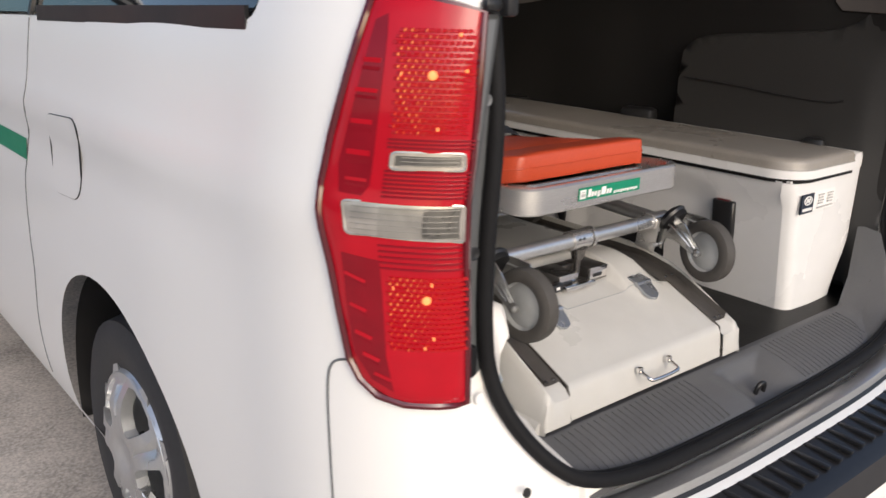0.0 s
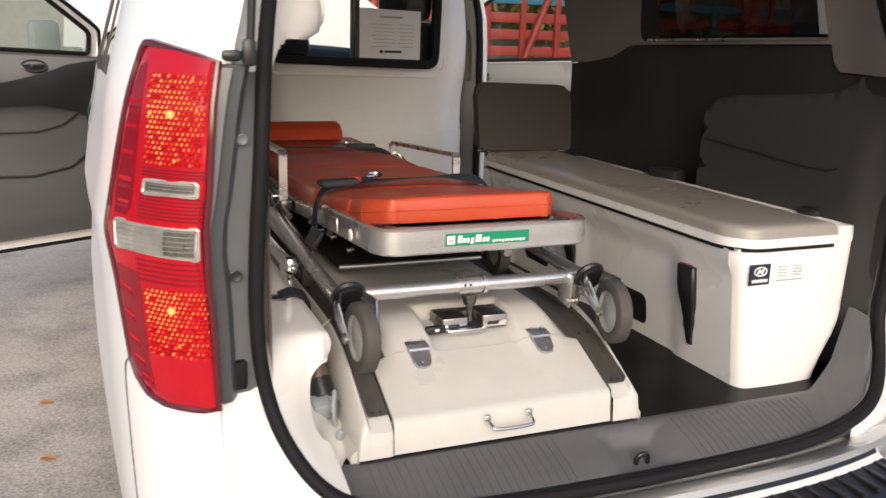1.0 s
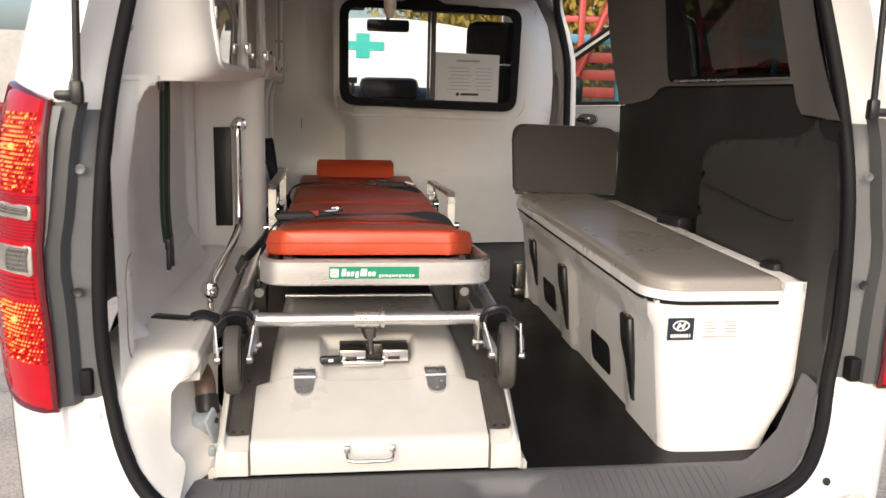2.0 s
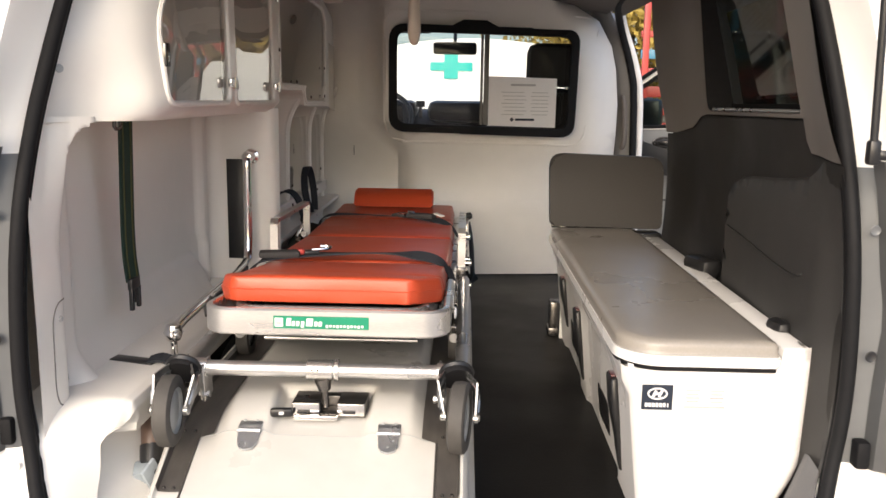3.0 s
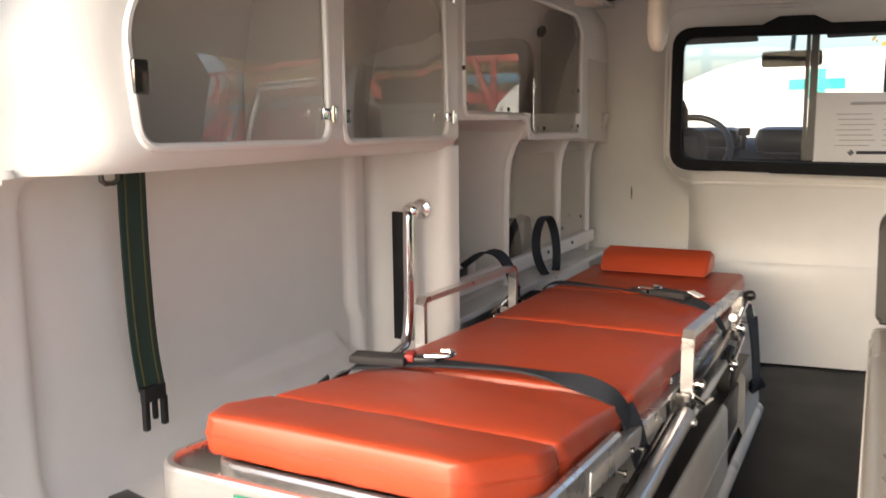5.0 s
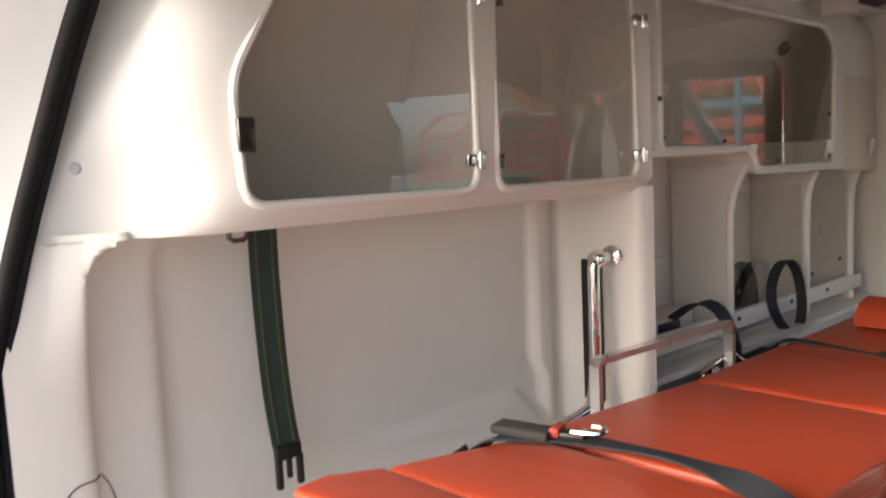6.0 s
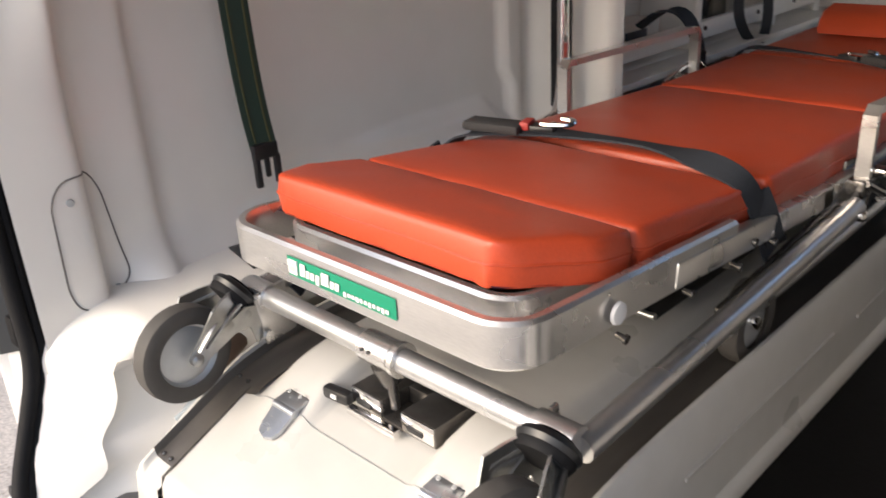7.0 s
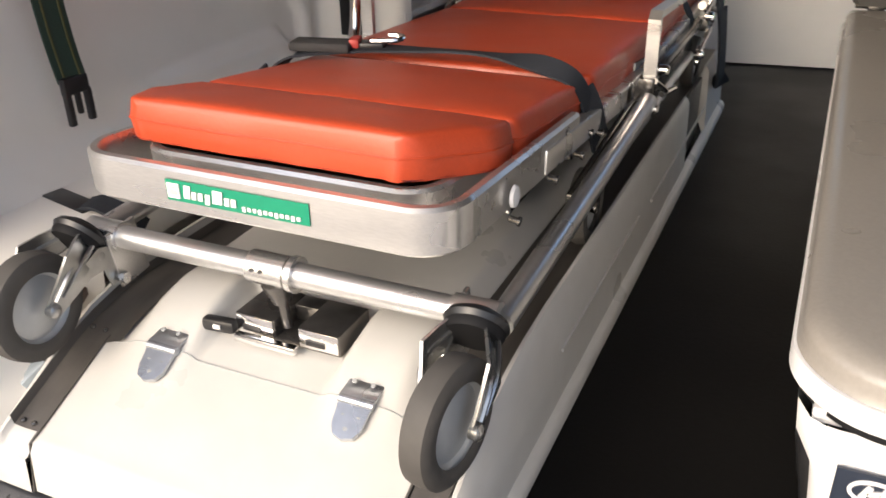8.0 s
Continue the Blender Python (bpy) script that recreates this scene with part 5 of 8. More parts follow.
belt = thing("hanging_belt", (-0.65, 0.39, 1.02), "dark green webbing belt hanging from a loop under the cabinet", "belt")
pts = smooth_path([(-0.645, 0.385, 1.395), (-0.648, 0.386, 1.30), (-0.655, 0.394, 1.18), (-0.658, 0.402, 1.10), (-0.655, 0.408, 1.045)], 2)
part("webbing", strip(bmesh.new(), pts, (0.25, 1, 0), 0.044, 0.004), M_BELT, belt)
lines = bmesh.new()
for o in (-0.012, 0.012):
    strip(lines, [p + Vector((0.0025 + 0.25 * o, o, 0)) for p in pts], (0.25, 1, 0), 0.0025, 0.003)
pieces("stripe", lines, M_BELTLINE, belt, "thin ochre stripes")
clip = boxes(((-0.653, 0.408, 1.038), (0.012, 0.046, 0.026)), ((-0.652, 0.390, 1.005), (0.010, 0.011, 0.05)), ((-0.652, 0.428, 1.005), (0.010, 0.011, 0.05)), ((-0.652, 0.409, 1.012), (0.008, 0.009, 0.036)), bevel=0.003)
part("buckle", clip, M_BLACK, belt, "black plastic side-release buckle")
part("loop", tubes((smooth_path([(-0.645, 0.36, 1.395), (-0.645, 0.36, 1.375), (-0.645, 0.33, 1.375), (-0.645, 0.33, 1.395)], 1), 0.004)), M_STEEL, belt)
strap = thing("ledge_strap", (-0.62, 0.35, 0.89), "black strap with a flat metal tongue lying on the ledge", "strap")
part("tongue", boxes(((-0.634, 0.342, 0.884), (0.098, 0.034, 0.005), (0, 2, -10)), bevel=0.002), M_BLACK, strap)
part("webbing", strip(bmesh.new(), smooth_path([(-0.60, 0.336, 0.886), (-0.575, 0.335, 0.895), (-0.555, 0.34, 0.886), (-0.54, 0.35, 0.875), (-0.532, 0.37, 0.845)], 2), (0, 1, 0.2), 0.032, 0.006), M_WEB, strap)

plug = thing("hose_connector", (-0.55, 0.17, 0.64), "blue-grey plastic connector with a brown hose", "hose connector")
part("hose", tubes((smooth_path([(-0.60, 0.36, 0.78), (-0.575, 0.27, 0.795), (-0.555, 0.215, 0.785), (-0.55, 0.20, 0.745)], 2), 0.021)), M_HOSE, plug)
part("sleeve", tubes(([(-0.551, 0.205, 0.752), (-0.545, 0.185, 0.722)], 0.024)), M_BLACK, plug)
part("socket", boxes(((-0.556, 0.172, 0.705), (0.040, 0.036, 0.044), (25, 0, 12)), bevel=0.006), M_PLUG, plug)
tab = part("tab", boxes(((-0.530, 0.158, 0.700), (0.008, 0.040, 0.088), (28, 0, -20)), bevel=0.003), M_PLUG, plug, "pale blue-grey plate with a round hole")
part("tab_hole", turned([(0.006, 0), (0.006, 0.0015), (0, 0.0016)], (-0.5245, 0.152, 0.720), (0.9, -0.35, 0.1), 12), M_BLACK, tab)
part("lever", boxes(((-0.532, 0.120, 0.660), (0.014, 0.012, 0.045), (20, 0, 25)), ((-0.52, 0.118, 0.648), (0.034, 0.016, 0.012), (0, 0, 20)), bevel=0.004), M_PLUG, plug)

# ---- platform under the stretcher ----
CX = -0.214
plat = thing("stretcher_platform", (CX, 0.9, 0.64), "cream fibreglass stretcher platform with steel wheel tracks", "platform")


def deck_z(y):
    return lerp([(0.046, 0.706), (0.052, 0.716), (0.075, 0.726), (0.19, 0.778), (0.235, 0.792), (0.30, 0.803), (0.45, 0.806), (1.9, 0.806)], y)


def hump(x, y):
    d = abs(x - CX)
    ridge = 0.028 * max(ease(0.086, 0.106, d), ease(0.325, 0.345, y)) * ease(0.216, 0.178, d) * ease(0.15, 0.27, y)
    return deck_z(y) + 0.006 * ease(0.235, 0.15, d) * ease(0.06, 0.12, y) + ridge


ys = [0.046, 0.052, 0.062, 0.075, 0.10, 0.13, 0.16, 0.185, 0.20, 0.22, 0.25, 0.28, 0.30, 0.315, 0.325, 0.33, 0.335, 0.34, 0.345, 0.36, 0.40, 0.45, 0.6, 0.9, 1.3, 1.69, 1.90]
xs = np.linspace(CX - 0.233, CX + 0.233, 75)
top = loft([[Vector((x, 0.040, 0.652)) for x in xs]] + [[Vector((x, y, hump(x, y))) for x in xs] for y in ys])
part("deck", top, M_CREAM, plat, "cream fibreglass deck, scuffed", sharp=50)
gap = bmesh.new()
for x in (CX - 0.235, CX + 0.235):
    strip(gap, [Vector((x, 0.0385, 0.652))] + [Vector((x, y - 0.001, deck_z(y) + 0.0015)) for y in ys[1:9]], (1, 0, 0), 0.0025, 0.003)
pieces("drawer_gap", gap, M_TRACK, plat, "dark joint of the drawer front")
seam_bm = bmesh.new()
strip(seam_bm, [Vector((x, 0.193, hump(x, 0.193) + 0.0006)) for x in xs], (0, 1, 0), 0.0008, 0.0012)
part("lid_seam", seam_bm, M_DISC, plat, "faint joint of the drawer lid")
for side in (-1, 1):
    def at(d, y, z):
        return Vector((CX + side * d, y, z))
    for cheek_ys in ([0.045, 0.055, 0.08, 0.12, 0.17, 0.22, 0.28, 0.34, 0.42, 0.8, 1.2, 1.37], [1.64, 1.70, 1.80, 1.91]):
        rows = []
        for y in cheek_ys:
            wall_z = lerp([(0.045, 0.716), (0.08, 0.735), (0.20, 0.800), (0.30, 0.824), (0.40, 0.829), (1.8, 0.826)], y)
            trk = deck_z(y) - 0.004
            rows.append([at(0.237, y, trk), at(0.276, y, trk), at(0.280, y, trk + 0.3 * (wall_z - trk)), at(0.283, y, wall_z), at(0.288, y, wall_z), at(0.296, y, wall_z - 0.012), at(0.301, y, 0.668), at(0.302, y, 0.660), at(0.302, y, 0.642)])
        if cheek_ys[0] < 0.1:
            rows = [[Vector((p.x, 0.040, min(p.z, 0.700) if k < 6 else p.z)) for k, p in enumerate(rows[0])]] + rows
            rows = [[Vector((p.x, 0.036, 0.652 if k < 6 else min(p.z, 0.652))) for k, p in enumerate(rows[0])]] + rows
        cheek = loft(rows)
        for end in (rows[-1],) if cheek_ys[0] < 0.1 else (rows[0], rows[-1]):
            cheek.faces.new([cheek.verts.new(p) for p in end])
        part("cheek", cheek, M_CREAM, plat, "cream side channel", sharp=50)
    foot = bmesh.new()
    prism(foot, [at(0.298, 0.05, 0.642), at(0.314, 0.05, 0.642), at(0.314, 0.05, 0.656), at(0.308, 0.05, 0.664), at(0.298, 0.05, 0.668)], (0, 1.86, 0))
    part("base_flange", foot, M_CREAM, plat, "cream flange along the floor")
    part("notch_back", boxes((at(0.262, 1.505, 0.722), (0.04, 0.27, 0.155)), bevel=0.003), M_TRACK, plat, "dark steel in the notch of the channel")
    trk = loft([[at(d, y, deck_z(y) + (0.0005 if d > 0.23 else 0.010)), at(0.238, y, deck_z(y) + 0.001), at(0.258, y, deck_z(y) - 0.0005), at(0.277, y, deck_z(y) + 0.0005), at(0.281, y, deck_z(y) + 0.012)] for d, y in ((0.2375, 0.066), (0.2375, 0.10), (0.2375, 0.15), (0.2375, 0.187), (0.206, 0.1885), (0.206, 0.22), (0.206, 0.26), (0.206, 0.3), (0.206, 0.4), (0.206, 0.6), (0.206, 1.0), (0.206, 1.90))])
    track = part("wheel_track", trk, M_TRACK, plat, "worn steel wheel track")
    sc = bmesh.new()
    for d, y in ((0.250, 0.073), (0.268, 0.073), (0.248, 0.205), (0.270, 0.205)):
        lathe(sc, [(0.004, 0), (0.003, 0.002), (0, 0.003)], at(d, y, deck_z(y) + 0.001), (0, -0.4, 1), 8)
    pieces("track_screw", sc, M_STEEL, track)
    groove = bmesh.new()
    strip(groove, [at(0.3005, y, 0.745) for y in (0.45, 0.9)], (0, 0, 1), 0.006, 0.003)
    strip(groove, [at(0.3005, y, 0.735) for y in (1.0, 1.6)], (0, 0, 1), 0.006, 0.003)
    pieces("side_groove", groove, M_CREAM, plat)
    # butterfly hinge
    hx = CX + side * 0.135 + (0.006 if side > 0 else 0.0)
    hb = boxes(((hx, 0.202, hump(hx, 0.20) + 0.004), (0.046, 0.026, 0.005), (10, 0, 0)), bevel=0.002)
    tube(hb, [(hx - 0.022, 0.188, hump(hx, 0.188) + 0.006), (hx + 0.022, 0.188, hump(hx, 0.188) + 0.006)], 0.006, 10)
    hinge = part("hinge", hb, M_HINGE, plat, "zinc strap hinge")
    leaf = bmesh.new()
    prism(leaf, [Vector((hx + a, y, hump(hx, y) + 0.003)) for a, y in ((-0.021, 0.186), (0.021, 0.186), (0.019, 0.164), (0.013, 0.154), (0, 0.150), (-0.013, 0.154), (-0.019, 0.164))], (0, -0.002, 0.005))
    part("hinge_leaf", leaf, M_HINGE, hinge)
    sc = bmesh.new()
    for a, y in ((-0.010, 0.174), (0.010, 0.174), (0.0, 0.160), (-0.012, 0.206), (0.012, 0.206)):
        lathe(sc, [(0.0034, 0), (0.003, 0.0014), (0, 0.0016)], (hx + a, y, hump(hx, y) + 0.0078), (0, -0.4, 1), 8)
    pieces("hinge_screw", sc, M_DISC, hinge)
grip = smooth_path([(-0.262, 0.040, 0.700), (-0.262, 0.012, 0.692), (-0.255, 0.008, 0.688), (-0.180, 0.008, 0.688), (-0.173, 0.012, 0.692), (-0.173, 0.040, 0.700)], 2)
pull = part("pull_handle", tubes((grip, 0.0035)), M_CHROME, plat, "thin chrome wire handle")
pieces("handle_boss", boxes(((-0.262, 0.036, 0.701), (0.012, 0.010, 0.014)), ((-0.173, 0.036, 0.701), (0.012, 0.010, 0.014)), bevel=0.003), M_CHROME, pull)
LX = CX + 0.013
lock = part("lock_plate", boxes(((LX, 0.284, 0.808), (0.150, 0.080, 0.006)), bevel=0.001), M_STEEL, plat, "polished steel stretcher lock")
for dx, w in ((-0.046, 0.058), (0.046, 0.058)):
    jaw = part("jaw", boxes(((LX + dx, 0.280, 0.8215), (w, 0.072, 0.025)), bevel=0.002), M_STEEL, lock, "dark steel jaw")
    part("jaw_face", boxes(((LX + dx, 0.2435, 0.821), (w - 0.004, 0.003, 0.025)), bevel=0.0006), M_CHROME, jaw, "bright front plate")
    part("jaw_slot", boxes(((LX + dx - 0.004, 0.2412, 0.817), (w * 0.45, 0.002, 0.007)), bevel=0.0005), M_BLACK, jaw)
part("bridge", boxes(((LX, 0.303, 0.8205), (0.036, 0.026, 0.025)), bevel=0.002), M_STEEL, lock)
part("lock_foot", boxes(((LX - 0.024, 0.232, 0.808), (0.088, 0.012, 0.010)), bevel=0.002), M_CHROME, lock)
part("release_lever", boxes(((LX - 0.094, 0.236, 0.816), (0.046, 0.016, 0.018), (0, 0, 6)), bevel=0.005), M_BLACK, lock, "black release lever with a white mark")
part("lever_mark", boxes(((LX - 0.093, 0.2272, 0.817), (0.010, 0.003, 0.006), (0, 0, 6)), bevel=0.001), M_PAPER, lock)

# ---- stretcher ----
def bed_z(y):
    return lerp([(0.25, 1.094), (0.43, 1.062), (0.65, 1.036), (0.80, 1.030), (1.2, 1.012), (1.5, 1.012), (2.0, 1.016)], y)


stretcher = thing("stretcher", (CX, 1.1, 0.78), "folded ambulance stretcher with aluminium frame and orange mattress", "stretcher")
SX = -0.198


def u_band(y0, w, zlo, zhi, r, y1, fall=0.088):
    pts = []
    for k in range(9):
        a = radians(90 * k / 8)
        pts.append((SX - w + r - r * math.cos(a), y0 + r - r * math.sin(a)))
    loop = [(SX - w, y1)] + pts + [(2 * SX - x, y) for x, y in reversed(pts)] + [(SX + w, y1)]
    rows = []
    for i, (x, y) in enumerate(loop):
        a, b = loop[max(0, i - 1)], loop[min(len(loop) - 1, i + 1)]
        d = Vector((b[0] - a[0], b[1] - a[1], 0)).normalized()
        n = Vector((d.y, -d.x, 0))
        t = 0.016
        prof = [(0, zlo + 0.004), (0.004, zlo), (t - 0.004, zlo), (t, zlo + 0.006), (t, zhi - 0.006), (t - 0.004, zhi), (0.004, zhi), (0, zhi - 0.004)]
        rows.append([Vector((x, y, 0)) - n * o + Vector((0, 0, z - fall * max(0, y - 0.30))) for o, z in prof])
    return loft(rows, closed=True)


part("foot_band", u_band(0.190, 0.243, 0.990, 1.043, 0.055, 0.62), M_ALU, stretcher, "wide satin aluminium foot frame")
part("inner_band", u_band(0.246, 0.198, 0.992, 1.034, 0.05, 0.60, 0.13), M_ALU, stretcher)
part("foot_tray", loft([[Vector((SX + sx * 0.19, y, z)) for sx in (-1, 1)] for y, z in ((0.252, 1.0), (0.62, 0.958))]), M_BLACK, stretcher, "dark board under the foot section")
part("under_board", loft([[Vector((SX + sx * 0.215, y, z)) for sx in (-1, 1)] for y, z in ((0.60, 0.957), (1.2, 0.948), (1.96, 0.948))]), M_BLACK, stretcher, "dark board under the frame")
# added dark panel: blocks light so the deck below falls into shade
tray = part("undercarriage_panel", boxes(((CX - 0.01, 1.075, 0.868), (0.37, 0.99, 0.010)), bevel=0.003), M_TRIM, stretcher, "dark panel added to keep light off the deck")
part("panel_edge", tubes(([(CX - 0.195, 0.578, 0.870), (CX + 0.175, 0.578, 0.870)], 0.005)), M_TUBE, tray)
for side in (-1, 1):
    part("side_beam", boxes(((SX + side * 0.236, 0.70, 0.975), (0.020, 0.46, 0.034), (-5, 0, 0)), ((SX + side * 0.236, 1.42, 0.957), (0.020, 1.06, 0.034)), bevel=0.004), M_ALU, stretcher, "aluminium side beam")
    part("lower_rail", tubes(([(CX + side * 0.284, 0.255, 0.895), (CX + side * 0.284, 0.60, 0.913), (CX + side * 0.284, 0.96, 0.934)], 0.0160)), M_TUBE, stretcher, "satin tube leg")
    part("leg", tubes(([(CX + side * 0.262, 0.60, 0.872), (CX + side * 0.262, 1.75, 0.885)], 0.012)), M_TUBE, stretcher)
    pieces("leg_strut", boxes(((CX + side * 0.262, 0.85, 0.925), (0.01, 0.55, 0.022), (5, 0, 0)), ((CX + side * 0.245, 1.25, 0.945), (0.008, 0.50, 0.024), (-7, 0, 0)), bevel=0.002), M_STEEL, stretcher, "folded steel link")
    part("beam_bolt", turned([(0.013, 0), (0.012, 0.004), (0, 0.006)], (SX + side * 0.248, 0.345, 1.003), (side, 0, 0), 16), M_PAPER, stretcher, "white round cap")
    pins = bmesh.new()
    for y, z in ((0.36, 0.968), (0.50, 0.965), (0.62, 0.955), (0.66, 0.975), (0.72, 0.955)):
        lathe(pins, [(0.004, 0), (0.004, 0.010), (0.006, 0.011), (0.006, 0.014), (0, 0.015)], (SX + side * 0.238, y, z), (side, 0, -0.15), 10)
    pieces("pivot_pin", pins, M_STEEL, stretcher)
    hang = bmesh.new()
    for y in (0.66,):
        tube(hang, [(SX + side * 0.215, y, 0.985), (SX + side * 0.215, y, 0.942)], 0.006, 8)
        lathe(hang, [(0.009, 0), (0.009, 0.012), (0, 0.013)], (SX + side * 0.215, y, 0.942), (0, 0, -1), 8)
    pieces("hanger_bolt", hang, M_STEEL, stretcher)
    # drop-down side rail
    rx = -0.466 if side < 0 else 0.062
    ra, rb, rz, rw = (0.952, 1.44, 1.098, 1.089) if side < 0 else (1.0, 1.59, 1.073, 1.041)
    bar = [(rx, ra, 0.955), (rx, ra, rz - 0.008), (rx, ra + 0.008, rz), (rx, rb - 0.008, rw), (rx, rb, rw - 0.008), (rx, rb, 0.94)]
    bmr = bmesh.new()
    strip(bmr, bar, (1, 0, 0), 0.022, 0.012)
    part("side_rail", bmr, M_ALU, stretcher, "flat aluminium drop-down side rail")
    pieces("rail_block", boxes(((rx - side * 0.004, ra, 0.955), (0.034, 0.055, 0.03)), ((rx - side * 0.004, ra + 0.27, 0.955), (0.022, 0.5, 0.018)), ((rx - side * 0.004, rb, 0.94), (0.034, 0.055, 0.03)), bevel=0.005), M_STEEL, stretcher)
    part("cover_plate", boxes(((rx - side * 0.012, 0.5 * (ra + rb), 0.915), (0.004, 0.44, 0.08)), bevel=0.001), M_STEEL, stretcher)
    gear = bmesh.new()
    tube(gear, [(rx, ra - 0.08, 0.938), (rx, ra + 0.03, 0.945)], 0.009, 8)
    tube(gear, [(rx + side * 0.012, ra - 0.02, 0.965), (rx + side * 0.02, ra + 0.05, 0.93)], 0.006, 8)
    tube(gear, [(rx, rb - 0.06, 0.99), (rx + side * 0.01, rb + 0.06, 0.955)], 0.010, 8)
    tube(gear, [(rx, rb, 1.0), (rx, rb + 0.12, 0.90)], 0.007, 8)
    lathe(gear, [(0.014, -0.01), (0.014, 0.012), (0, 0.014)], (rx, rb + 0.02, 0.955), (side, 0, 0), 12)
    lathe(gear, [(0.012, -0.01), (0.012, 0.012), (0, 0.014)], (rx, rb + 0.08, 0.935), (side, 0, 0), 12)
    pieces("rail_link", gear, M_STEEL, stretcher)
    bits = bmesh.new()
    for y0, z0, y1, z1, r in ((rb - 0.10, 0.985, rb + 0.02, 1.010, 0.005), (rb + 0.03, 1.015, rb + 0.10, 0.975, 0.006), (rb - 0.16, 0.905, rb - 0.02, 0.935, 0.006), (ra + 0.04, 0.925, ra + 0.16, 0.905, 0.005)):
        tube(bits, [(rx + side * 0.016, y0, z0), (rx + side * 0.018, y1, z1)], r, 8)
    for y0, z0, r in ((rb - 0.05, 0.965, 0.012), (rb + 0.10, 0.97, 0.012), (ra + 0.02, 0.975, 0.010), (ra - 0.05, 0.925, 0.009), (rb - 0.16, 0.905, 0.010)):
        lathe(bits, [(r, -0.006), (r, 0.010), (r * 0.6, 0.013), (0, 0.014)], (rx + side * 0.016, y0, z0), (side, 0, 0), 12)
    pieces("rail_fitting", bits, M_CHROME, stretcher, "bright fitting of the side rail")
    part("rail_knob", turned([(0.0, -0.016), (0.011, -0.012), (0.014, 0.0), (0.011, 0.012), (0.0, 0.016)], (rx + side * 0.020, rb + 0.06, 1.022), (side, 0, 0.3), 14), M_BLACK, stretcher, "black release knob")

bar_y, bar_z = 0.252, 0.902
part("cross_bar", tubes(([(CX - 0.262, bar_y, bar_z), (CX + 0.262, bar_y, bar_z)], 0.0155), seg=20), M_TUBE, stretcher, "satin aluminium cross bar")
joint = bmesh.new()
tube(joint, [(CX - 0.030, bar_y, bar_z), (CX + 0.022, bar_y, bar_z)], 0.0205, 20)
tube(joint, [(CX + 0.026, bar_y, bar_z), (CX + 0.034, bar_y, bar_z)], 0.0225, 20)
cb = part("clamp", joint, M_ALU, stretcher, "aluminium clamp sleeve")
hol = bmesh.new()
for x in (CX - 0.018, CX - 0.006, CX - 0.25, CX - 0.238, CX + 0.238, CX + 0.25):
    lathe(hol, [(0.0028, 0), (0.0028, 0.0015), (0, 0.0016)], (x, bar_y - 0.0195, bar_z + 0.006), (0, -1, 0.3), 8)
pieces("bar_hole", hol, M_BLACK, cb)
part("lock_pin", tubes(([(CX, bar_y, bar_z - 0.015), (CX + 0.004, bar_y + 0.004, bar_z - 0.042)], [0.019, 0.013]), ([(CX + 0.004, bar_y + 0.004, bar_z - 0.042), (CX + 0.006, bar_y + 0.006, 0.822)], 0.007)), M_STEEL, stretcher, "steel locking pin")
